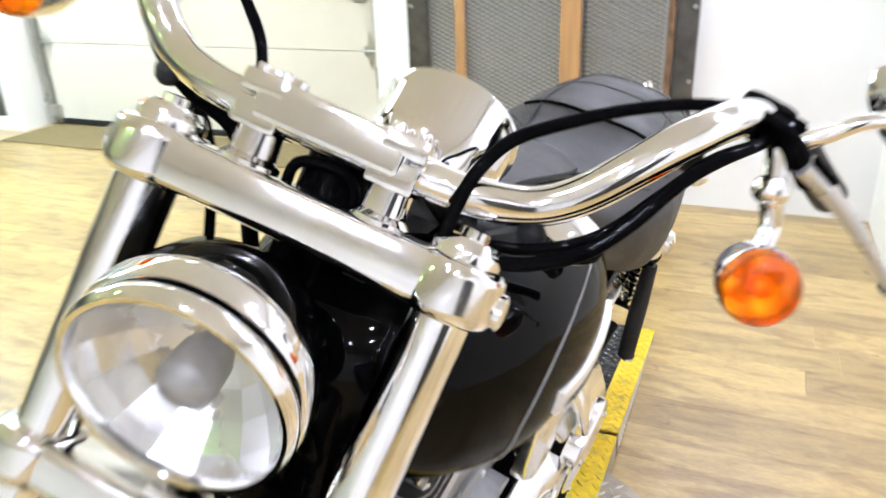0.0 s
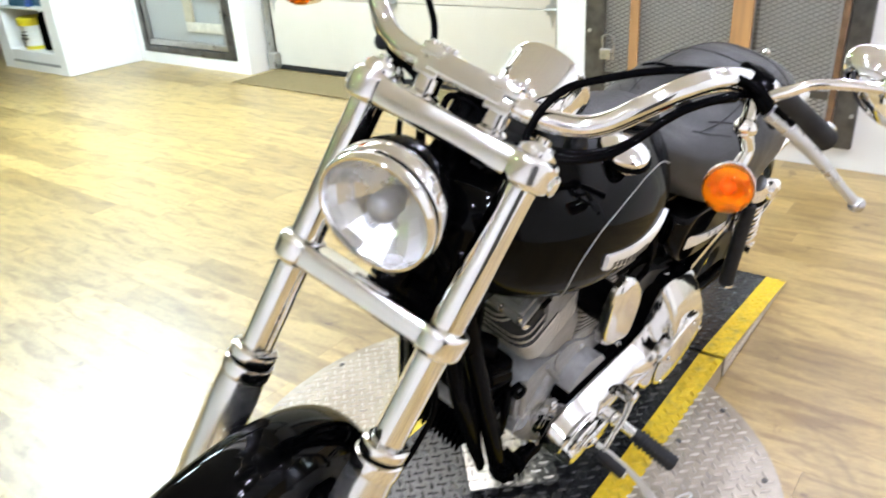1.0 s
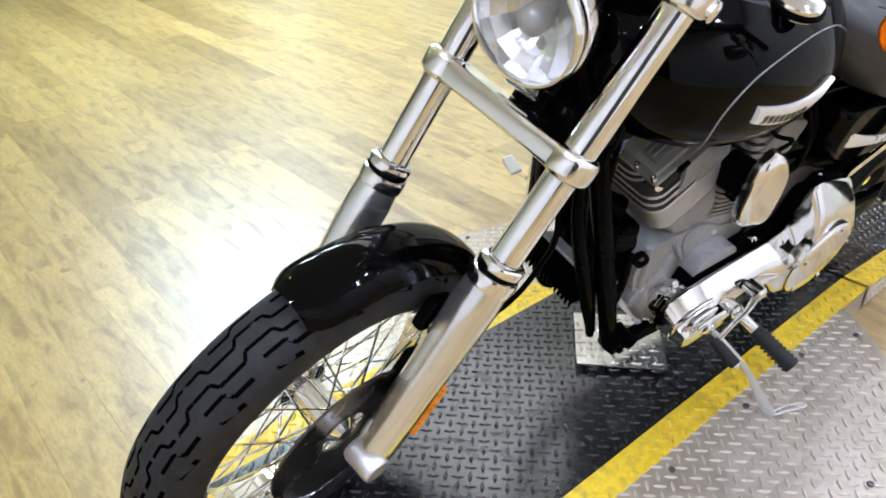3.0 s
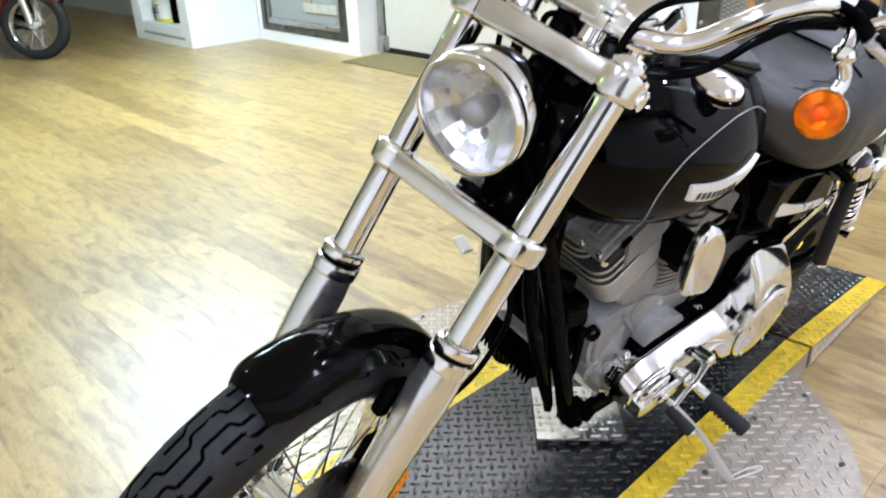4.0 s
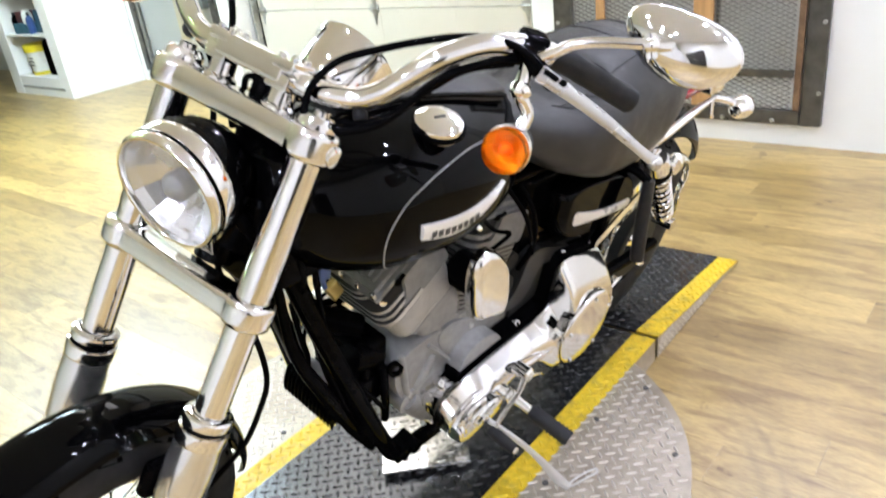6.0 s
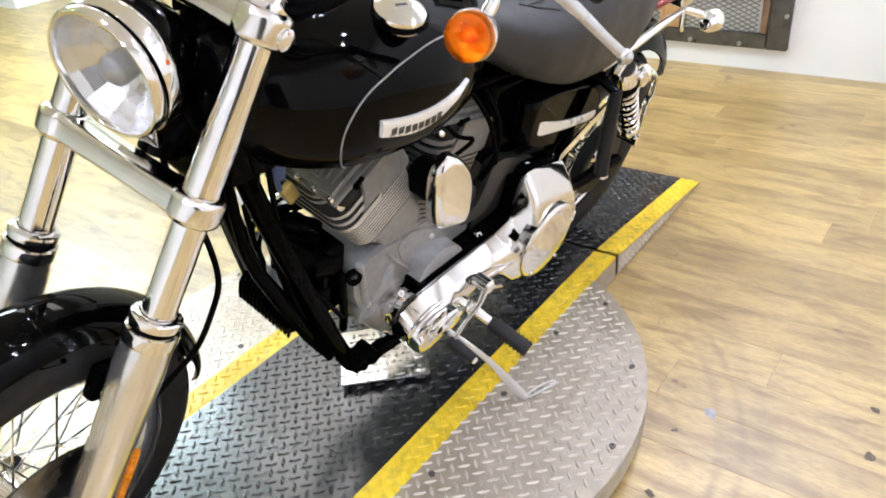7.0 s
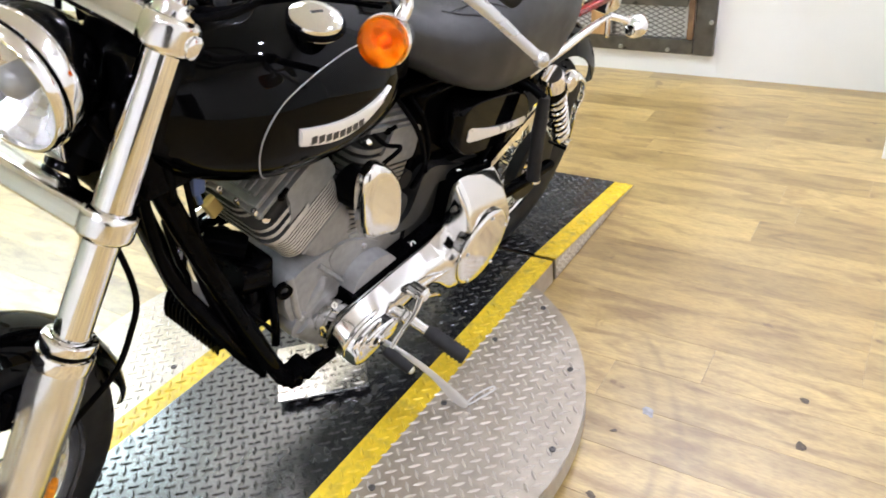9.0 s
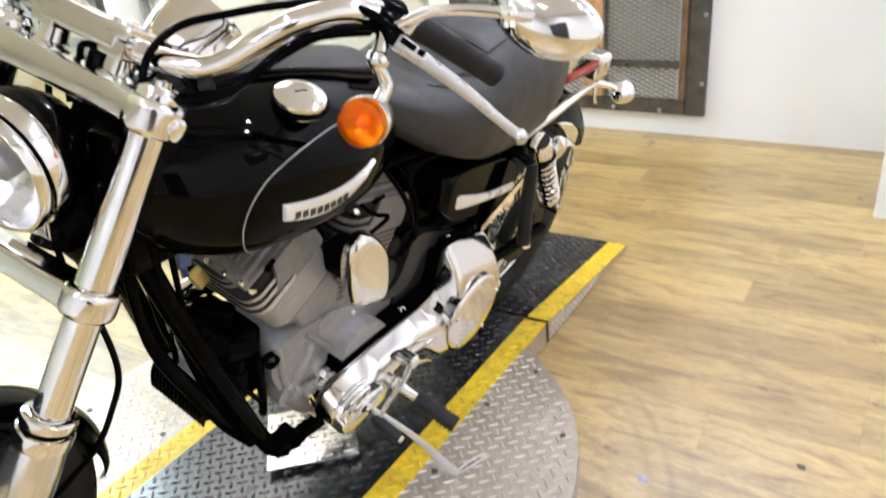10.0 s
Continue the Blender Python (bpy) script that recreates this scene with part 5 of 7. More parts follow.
# cables
cables = (
    ("clutch_cable", [f(0.330, 0.108, 0.458), f(0.300, 0.095, 0.466), f(0.265, 0.078, 0.461), f(0.228, 0.070, 0.447), f(0.188, 0.054, 0.423), f(0.155, 0.030, 0.396), f(0.122, 0.0, 0.363), f(0.109, -0.016, 0.330), f(0.106, -0.018, 0.297), f(0.104, 0.0, 0.262), f(0.09, 0.045, 0.215), f(0.075, 0.065, 0.17), (0.075, -0.14, 0.86), (0.085, -0.10, 0.62), (0.11, 0.02, 0.40)], 0.0052),
    ("left_switch_wiring", [f(0.300, 0.125, 0.452), f(0.290, 0.075, 0.440), f(0.263, 0.042, 0.411), f(0.243, 0.026, 0.383), f(0.222, 0.016, 0.340), f(0.200, 0.010, 0.308), f(0.163, 0.006, 0.283), f(0.125, 0.010, 0.272), f(0.09, 0.045, 0.262), f(0.04, 0.065, 0.235)], 0.0056),
    ("left_switch_wiring", [f(0.292, 0.125, 0.445), f(0.262, 0.062, 0.414), f(0.236, 0.036, 0.372), f(0.206, 0.028, 0.325), f(0.168, 0.022, 0.297), f(0.13, 0.026, 0.284), f(0.09, 0.05, 0.270), f(0.03, 0.065, 0.245)], 0.0046),
    ("right_switch_wiring", [f(-0.285, 0.128, 0.448), f(-0.255, 0.085, 0.425), f(-0.220, 0.052, 0.368), f(-0.180, 0.042, 0.322), f(-0.14, 0.036, 0.300), f(-0.09, 0.045, 0.280), f(-0.05, 0.06, 0.20)], 0.0075),
    ("throttle_cable", [f(-0.310, 0.125, 0.455), f(-0.25, 0.100, 0.418), f(-0.196, 0.079, 0.411), f(-0.154, 0.058, 0.400), f(-0.122, 0.044, 0.379), f(-0.092, 0.030, 0.350), f(-0.078, 0.034, 0.30), f(-0.07, 0.06, 0.22)], 0.0048),
    ("brake_hose", [f(-0.315, 0.11, 0.460), f(-0.26, 0.075, 0.415), f(-0.19, 0.055, 0.325), f(-0.11, 0.05, 0.26), f(-0.04, 0.06, 0.06), f(0.03, 0.055, -0.02), f(0.100, 0.060, -0.06), f(0.140, 0.088, -0.13), f(0.142, 0.102, -0.20), f(0.134, 0.110, -0.27), f(0.115, 0.10, -0.34), f(0.09, 0.08, -0.43)], 0.0048),
)
for n, pts, r in cables:
    part(n, sweep(pts, r, 10, 6), HOSE, bike, "black rubber sheathed cable")
for s in (-1, 1):
    for x, y, z in ((0.245, 0.064, 0.42), (0.160, 0.034, 0.318)):
        part("cable_clip", ball(f(s * x, y - 0.004, z - 0.012), (0.012, 0.010, 0.012), 10), RUBBER, bar)

# -- tank --
TX = 0.035
TANK = [(-0.225, 0.030, 0.985, 0.925), (-0.205, 0.072, 1.015, 0.885), (-0.16, 0.122, 1.045, 0.842), (-0.08, 0.160, 1.062, 0.808), (0.0, 0.174, 1.062, 0.792), (0.10, 0.174, 1.050, 0.787),
        (0.19, 0.158, 1.030, 0.793), (0.27, 0.126, 1.008, 0.806), (0.33, 0.085, 0.990, 0.828), (0.36, 0.04, 0.975, 0.860)]


def even_table(rows):
    """Rows of (y, a, b, c) made smooth by splines."""
    cols = [spline([(r[0], r[k], 0) for r in rows], 12) for k in range(1, len(rows[0]))]
    return [p.x for p in cols[0]], [[p.y for p in c] for c in cols]


TANK_Y, TANK_COLS = even_table(TANK)


def tank_at(y):
    return [float(np.interp(y, TANK_Y, col)) for col in TANK_COLS]


def tank_ring(y, n=48):
    hw, zt, zb = tank_at(y)
    zc, hh = (zt + zb) / 2, (zt - zb) / 2
    ring = []
    for i in range(n):
        a = 2 * math.pi * i / n
        c, s = math.cos(a), math.sin(a)
        ex = 0.74 if s > 0 else 0.86
        x = math.copysign(abs(c) ** ex, c) * hw * (1.0 - 0.16 * max(0, s) ** 2)
        z = math.copysign(abs(s) ** (0.86 if s > 0 else 0.92), s) * hh - 0.02 * (1 - abs(s))
        ring.append((TX + x, y, zc + z))
    return ring


def tank_x(y, z):
    """How far out the tank's left side is at a height."""
    ring = tank_ring(y, 240)[:61] + tank_ring(y, 240)[180:]
    ring.sort(key=lambda p: p[2])
    return float(np.interp(z, [p[2] for p in ring], [p[0] for p in ring]))


ys = TANK_Y[::2]
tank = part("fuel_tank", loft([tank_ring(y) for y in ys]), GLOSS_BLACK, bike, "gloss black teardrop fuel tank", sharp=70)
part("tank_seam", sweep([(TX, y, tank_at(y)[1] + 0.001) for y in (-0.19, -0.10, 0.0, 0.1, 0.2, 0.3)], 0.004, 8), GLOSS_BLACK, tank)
for s in (1, -1):
    stripe_pts = [(-0.022, 0.806), (-0.075, 0.850), (-0.095, 0.895), (-0.087, 0.938), (-0.055, 0.972), (0.0, 0.990), (0.06, 0.998), (0.12, 0.998), (0.2, 0.985), (0.27, 0.955)]
    fine = spline([(0, y, z) for y, z in stripe_pts], 5)
    outs = [tank_x(p.y, p.z) + 0.0006 for p in fine]
    for _ in range(3):
        outs = [outs[0]] + [max(b, (a + 2 * b + c) / 4) for a, b, c in zip(outs, outs[1:], outs[2:])] + [outs[-1]]
    pts = [(x if s > 0 else 2 * TX - x, p.y, p.z) for x, p in zip(outs, fine)]
    part("pinstripe", sweep(pts, 0.0012, 6, 1), SILVER_LINE, tank, "thin silver pinstripe")
    rings = []
    n = 22
    for i in range(n + 1):
        u = i / n
        y = -0.036 + 0.212 * u
        lo = 0.904 - 0.020 * math.sin(math.pi * min(1, u * 1.05)) + 0.010 * u * u
        hi = 0.931 - 0.012 * math.sin(math.pi * u) - 0.006 * u
        if u > 0.86:
            lo += (u - 0.86) / 0.14 * (hi - lo) * 0.8
        x = max(tank_x(y, lo), tank_x(y, hi))
        ring = []
        for px, pz in ((-0.004, lo), (0.004, lo), (0.0068, lo + 0.25 * (hi - lo)), (0.0070, lo + 0.75 * (hi - lo)), (0.004, hi), (-0.004, hi)):
            xx = x + px
            ring.append((xx if s > 0 else 2 * TX - xx, y, pz))
        rings.append(ring)
    badge = part("tank_badge", loft(rings), BADGE, tank, "curved chrome tank badge")
    for k in range(8):
        y = -0.014 + k * 0.0145
        u = (y + 0.036) / 0.212
        lo = 0.904 - 0.020 * math.sin(math.pi * min(1, u * 1.05)) + 0.010 * u * u
        hi = 0.931 - 0.012 * math.sin(math.pi * u) - 0.006 * u
        x = max(tank_x(y, lo), tank_x(y, hi)) + 0.0066
        mid = (lo + hi) / 2 - 0.003
        xs = (x, x + 0.001) if s > 0 else (2 * TX - x - 0.001, 2 * TX - x)
        part("badge_bar", box((xs[0], y - 0.0055, mid - 0.0058), (xs[1], y + 0.0055, mid + 0.0058)), DARK_PRINT, badge, "dark printed bar")
    cx = TX + s * 0.105
    m = facing((cx, 0.056, 1.045), (s * 0.17, -0.06, 0.98))
    cap = part("tank_cap", lathe([(0.040, -0.012), (0.041, 0.0), (0.0385, 0.006), (0.030, 0.0105), (0.015, 0.013), (0, 0.0135)], 40, m), CHROME, tank, "domed chrome tank cap")
    part("cap_rim", lathe([(0.0415, -0.010), (0.045, -0.006), (0.0445, -0.001), (0.041, 0.001)], 40, m), SATIN_BLACK, cap, "black cap gasket")
    part("cap_slot", moved(box((-0.010, -0.003, 0.0122), (0.010, 0.003, 0.0142), 0.001, 1), m), DARK_PRINT, cap)

# leather strap along the top of the tank
def strap_ring(y, w, lift):
    z0 = tank_at(y)[1]
    return [(TX - w, y, z0 - 0.006), (TX - w, y, z0 + lift * 0.6), (TX - w * 0.6, y, z0 + lift), (TX, y, z0 + lift * 1.15), (TX + w * 0.6, y, z0 + lift), (TX + w, y, z0 + lift * 0.6), (TX + w, y, z0 - 0.006)]


strap = part("tank_strap", loft([strap_ring(y, w, h) for y, w, h in ((-0.17, 0.010, 0.004), (-0.14, 0.024, 0.008), (-0.05, 0.034, 0.010), (0.06, 0.040, 0.012), (0.16, 0.048, 0.016), (0.24, 0.054, 0.022), (0.30, 0.050, 0.026))]), LEATHER, tank, "black leather tank strap")
for s in (-1, 1):
    part("strap_piping", sweep([(TX + s * w, y, tank_at(y)[1] + 0.005) for y, w in ((-0.165, 0.014), (-0.14, 0.024), (-0.05, 0.034), (0.06, 0.040), (0.16, 0.048), (0.24, 0.054), (0.30, 0.052))], 0.0045, 10, 4), GLOSS_BLACK, strap, "glossy black piping")

# -- seat --
SEAT = [(0.255, 0.045, 0.985, 0.945, 0.0), (0.30, 0.085, 0.985, 0.905, 0.0), (0.38, 0.125, 0.968, 0.85, 0.01), (0.46, 0.158, 0.966, 0.80, 0.014), (0.54, 0.176, 0.985, 0.762, 0.010), (0.60, 0.178, 1.005, 0.738, 0.0),
        (0.67, 0.172, 1.014, 0.722, 0.0), (0.76, 0.166, 1.016, 0.710, 0.0), (0.86, 0.156, 1.006, 0.715, 0.0), (0.94, 0.138, 0.980, 0.745, 0.0), (1.00, 0.085, 0.940, 0.81, 0.0), (1.015, 0.03, 0.930, 0.87, 0.0)]


def seat_ring(y, n=44):
    k = [s[0] for s in SEAT]
    hw, zt, zb, dish = [float(np.interp(y, k, [s[j] for s in SEAT])) for j in (1, 2, 3, 4)]
    zc, hh = (zt + zb) / 2, (zt - zb) / 2
    ring = []
    for i in range(n):
        a = 2 * math.pi * i / n
        c, s = math.cos(a), math.sin(a)
        x = math.copysign(abs(c) ** 0.62, c) * hw * (1.0 - 0.20 * max(0, s) ** 1.5)
        z = math.copysign(abs(s) ** 0.66, s) * hh
        if s > 0:
            z -= dish * (1 - min(1, abs(x) / hw)) 
        ring.append((TX + x, y, zc + z))
    return ring


seat = part("seat", loft([seat_ring(p.x) for p in spline([(s[0], 0, 0) for s in SEAT], 4)]), LEATHER, bike, "black leather two-up seat", sharp=70)


def seat_z(y, x):
    ring = [p for p in seat_ring(y, 200) if p[2] >= np.interp(y, [s[0] for s in SEAT], [(s[2] + s[3]) / 2 for s in SEAT])]
    ring.sort(key=lambda p: p[0])
    return float(np.interp(TX + x, [p[0] for p in ring], [p[2] for p in ring]))


STITCH = mat("seat_stitching", (0.012, 0.012, 0.012), 0.6)
for y in (0.70, 0.82):
    pts = [(TX + x, y + 0.02 * (1 - (x / 0.13) ** 2), seat_z(y + 0.02 * (1 - (x / 0.13) ** 2), x) + 0.0003) for x in np.linspace(-0.118, 0.118, 15)]
    part("seat_seam", sweep(pts, 0.0015, 6, 2), STITCH, seat, "stitched seam")
for s in (-1, 1):
    pts = [(TX + s * x, y, seat_z(y, s * x) + 0.0004) for y, x in ((0.44, 0.085), (0.52, 0.098), (0.60, 0.100), (0.68, 0.094), (0.78, 0.086), (0.88, 0.072))]
    part("seat_seam", sweep(pts, 0.0015, 6, 4), STITCH, seat, "stitched seam")
for s in (-1, 1):
    for y0, y1, x0, x1 in ((0.43, 0.50, 0.075, 0.128), (0.49, 0.56, 0.080, 0.140)):
        pts = [(TX + s * (x0 + (x1 - x0) * u), y0 + (y1 - y0) * u, seat_z(y0 + (y1 - y0) * u, s * (x0 + (x1 - x0) * u)) + 0.0004) for u in (0.0, 0.25, 0.5, 0.75, 1.0)]
        part("seat_seam", sweep(pts, 0.0016, 6, 3), STITCH, seat, "stitched pleat")
part("seat_piping", sweep([(TX + x, 0.585 + 0.30 * x * x, seat_z(0.585 + 0.30 * x * x, x) + 0.001) for x in np.linspace(-0.13, 0.13, 13)], 0.0034, 8, 2), SATIN_BLACK, seat, "black piping")
part("seat_stud", lathe([(0.009, 0), (0.010, 0.006), (0.006, 0.012), (0, 0.013)], 14, facing((TX, 0.985, 0.972), (0, 0.5, 0.85))), CHROME, seat, "chrome seat stud")

# -- frame --
frame_ob = part("frame", sweep([(TX * 0.3, -0.235, 0.88), (TX * 0.4, -0.17, 0.985)], 0.038, 20, 2), SATIN_BLACK, bike, "black steel frame")
for s in (-1, 1):
    cx = 0.02
    part("down_tube", sweep([(cx + s * 0.030, -0.190, 0.90), (cx + s * 0.060, -0.150, 0.74), (cx + s * 0.105, -0.036, 0.42), (cx + s * 0.108, 0.012, 0.310), (cx + s * 0.106, 0.045, 0.252), (cx + s * 0.104, 0.085, 0.232), (cx + s * 0.102, 0.15, 0.224), (cx + s * 0.095, 0.40, 0.19), (cx + s * 0.115, 0.72, 0.22)], 0.0185, 16, 6), SATIN_BLACK, frame_ob, "black down tube")
    part("rear_tube", sweep([(cx + s * 0.115, 0.70, 0.22), (cx + s * 0.12, 0.74, 0.45), (cx + s * 0.11, 0.72, 0.70), (cx + s * 0.07, 0.55, 0.78), (cx + s * 0.03, 0.1, 0.80), (cx, -0.17, 0.94)], 0.016, 12, 5), SATIN_BLACK, frame_ob, "black upper frame tube")
    part("swing_arm", sweep([(cx + s * 0.10, 0.66, 0.36), (cx + s * 0.125, 0.85, 0.35), (cx + s * 0.13, 1.09, 0.335)], 0.024, 14, 4, flat=0.7), SATIN_BLACK, frame_ob, "black swing arm")
    part("fender_strut", sweep([(cx + s * 0.125, 0.80, 0.715), (cx + s * 0.130, 0.95, 0.742), (cx + s * 0.128, 1.10, 0.760), (cx + s * 0.115, 1.24, 0.752)], [0.013, 0.018, 0.018, 0.012], 14, 4, flat=0.6), CHROME, frame_ob, "chrome fender strut")
part("thick_hose", sweep([(0.055, -0.205, 0.90), (0.088, -0.200, 0.73), (0.100, -0.180, 0.65), (0.104, -0.138, 0.56), (0.106, -0.066, 0.41), (0.098, -0.005, 0.300)], [0.008, 0.009, 0.012, 0.015, 0.014, 0.010], 14), HOSE, frame_ob, "thick black hose bundle")
part("thick_hose", sweep([(0.050, -0.15, 0.80), (0.085, -0.115, 0.60), (0.100, -0.06, 0.42), (0.092, 0.01, 0.27)], [0.008, 0.011, 0.012, 0.009], 12), HOSE, frame_ob, "thick black hose bundle")
part("engine_guard_rod", rod((-0.060, -0.165, 0.75), (-0.112, -0.045, 0.40), 0.007, 12), CHROME, frame_ob, "thin chrome rod")
part("tube_bracket", merged(box((0.095, 0.040, 0.226), (0.146, 0.105, 0.262), 0.012, 2), rod((0.10, 0.090, 0.252), (0.152, 0.090, 0.252), 0.017, 16), bolt((0.146, 0.060, 0.242), (1, 0, 0), 0.008, 0.006)), SATIN_BLACK, frame_ob, "black mounting bracket under the tube bend")
part("wiring_loom", sweep([(0.02, -0.25, 0.99), (0.06, -0.24, 0.93), (0.05, -0.20, 0.86), (0.0, -0.22, 0.80), (-0.05, -0.22, 0.88), (-0.06, -0.20, 0.98)], 0.010, 10), HOSE, frame_ob, "black wiring loom behind the headlamp")
part("wiring_loom", sweep([(0.08, -0.21, 1.00), (0.10, -0.19, 0.92), (0.09, -0.17, 0.82), (0.06, -0.16, 0.76)], 0.008, 10), HOSE, frame_ob, "black wiring loom")
part("neck_cover", merged(box((-0.055, -0.235, 0.80), (0.075, -0.175, 0.98), 0.02, 3), box((0.06, -0.22, 0.83), (0.10, -0.13, 0.93), 0.012, 2)), SATIN_BLACK, frame_ob, "black neck cover")
part("horn_bracket", merged(box((-0.02, -0.245, 0.985), (0.03, -0.215, 1.005), 0.004, 1), bolt((0.005, -0.246, 0.995), (0, -1, 0), 0.008, 0.008)), GALV, frame_ob, "small bright bracket")

# voltage regulator with cooling fins, between the down tubes
REG = pose(0.014, -0.066, 0.440, -20, 0, 0)
reg = part("regulator", moved(box((-0.072, -0.020, -0.034), (0.072, 0.020, 0.030), 0.010, 3), REG), SATIN_BLACK, bike, "black finned voltage regulator")
for k in range(14):
    x = -0.070 + k * 0.0108
    part("fin", moved(prism([(-0.018, -0.042), (-0.018, 0.028), (-0.034, 0.025), (-0.036, 0.002), (-0.031, -0.020), (-0.024, -0.036)], x - 0.0018, x + 0.0018, "x"), REG), SATIN_BLACK, reg)
part("regulator_lid", moved(box((-0.066, -0.022, 0.030), (0.072, 0.020, 0.037), 0.003, 1), REG), CASE, reg, "smooth grey lid")
part("regulator_lead", sweep([(-0.02, -0.07, 0.478), (-0.01, -0.08, 0.53), (0.00, -0.105, 0.60), (0.01, -0.13, 0.70)], 0.006, 10), HOSE, reg, "black lead")
coil = part("ignition_coil", merged(box((0.02, -0.035, 0.40), (0.085, 0.050, 0.475), 0.014, 2), box((-0.070, -0.020, 0.42), (0.080, 0.055, 0.560), 0.022, 3), rod((0.062, -0.040, 0.545), (0.062, 0.03, 0.515), 0.030, 20), rod((-0.01, -0.040, 0.60), (0.045, 0.01, 0.585), 0.026, 18)), SATIN_BLACK, bike, "black coil and filter block in front of the engine")
part("ring_bracket", lathe([(0.017, -0.006), (0.017, 0.006), (0.009, 0.006), (0.009, -0.006), (0.017, -0.006)], 20, facing((0.103, 0.050, 0.487), (1, -0.3, 0.2))), SATIN_BLACK, coil, "black ring bracket")
part("oil_line", sweep([(0.09, 0.028, 0.50), (0.098, 0.030, 0.44), (0.098, 0.036, 0.39), (0.092, 0.044, 0.335)], 0.009, 10), HOSE, bike, "black hose")
part("oil_filter", lathe([(0.036, 0.0), (0.040, 0.006), (0.040, 0.085), (0.030, 0.098), (0, 0.10)], 28, facing((0.015, 0.06, 0.375), (0.10, -1, 0.05))), SATIN_BLACK, bike, "black oil filter")

# -- engine --
ECX = 0.02
engine = part("crankcase", merged(
    prism(smooth_outline([(0.052, 0.45), (0.070, 0.395), (0.115, 0.310), (0.165, 0.235), (0.20, 0.205), (0.33, 0.205), (0.44, 0.27), (0.46, 0.37), (0.41, 0.44), (0.30, 0.475), (0.22, 0.505), (0.12, 0.515), (0.065, 0.495)]), ECX - 0.085, ECX + 0.085, "x", 0.014, 3),
    prism(smooth_outline([(0.215, 0.38), (0.235, 0.32), (0.27, 0.29), (0.34, 0.30), (0.37, 0.37), (0.34, 0.43), (0.28, 0.45), (0.23, 0.43)]), ECX + 0.08, ECX + 0.125, "x", 0.012, 3)), CASE, bike, "grey engine crankcase")
for y, z in ((0.135, 0.30), (0.095, 0.385), (0.28, 0.47), (0.16, 0.24)):
    part("case_bolt", bolt((ECX + 0.084, y, z), (1, 0, 0), 0.007, 0.010), SATIN, engine)
SIDE = ECX + 0.086
part("case_rib", sweep([(SIDE, 0.142, 0.496), (SIDE + 0.003, 0.20, 0.428), (SIDE, 0.268, 0.346)], 0.0055, 10, 4), CASE, engine)
part("case_rib", sweep([(SIDE - 0.004, 0.163, 0.452), (SIDE + 0.002, 0.140, 0.420), (SIDE - 0.004, 0.118, 0.386)], [0.009, 0.013, 0.009], 12, 4), CASE, engine)
part("case_boss", merged(rod((0.03, 0.098, 0.362), (SIDE + 0.006, 0.098, 0.362), 0.030, 24), sweep([(SIDE - 0.012, 0.098, 0.362), (SIDE - 0.010, 0.150, 0.290), (SIDE - 0.012, 0.215, 0.225)], [0.028, 0.026, 0.024], 18, 4)), CASE, engine, "rounded lower edge of the casting")
part("case_rib", sweep([(SIDE - 0.002, 0.062, 0.515), (SIDE, 0.075, 0.455), (SIDE, 0.088, 0.400), (SIDE, 0.125, 0.315), (SIDE - 0.002, 0.175, 0.245)], 0.008, 10, 4), CASE, engine, "raised grey casting flange")
part("case_step", prism(smooth_outline([(0.175, 0.500), (0.215, 0.515), (0.300, 0.475), (0.345, 0.430), (0.300, 0.385), (0.235, 0.410), (0.190, 0.455)], 4), SIDE - 0.01, SIDE + 0.0025, "x", 0.0018, 2), CASE, engine)
part("lifter_cover", moved(box((-0.05, -0.055, -0.045), (0.074, 0.060, 0.016), 0.016, 3), pose(ECX, 0.275, 0.490, -30, 0, 0)), CASE, engine)


def fin(x0, x1, y0, y1, r, t):
    """A flat cooling fin with rounded corners."""
    pts = []
    for cx, cy, a0 in ((x1 - r, y1 - r, 0), (x0 + r, y1 - r, 90), (x0 + r, y0 + r, 180), (x1 - r, y0 + r, 270)):
        for k in range(6):
            a = radians(a0 + 18 * k)
            pts.append((cx + r * math.cos(a), cy + r * math.sin(a)))
    bm = prism(pts, -t / 2, t / 2, "z")
    bm.normal_update()
    for face in bm.faces:
        face.material_index = 0 if abs(face.normal.z) > 0.5 else 1
    return bm


def rimmed_fin(bm, edge_mat, parent):
    """Links a fin with dark powder-coated flats and a machined rim."""
    ob = part("fin", bm, FIN_FLAT, parent)
    ob.data.materials.append(edge_mat)


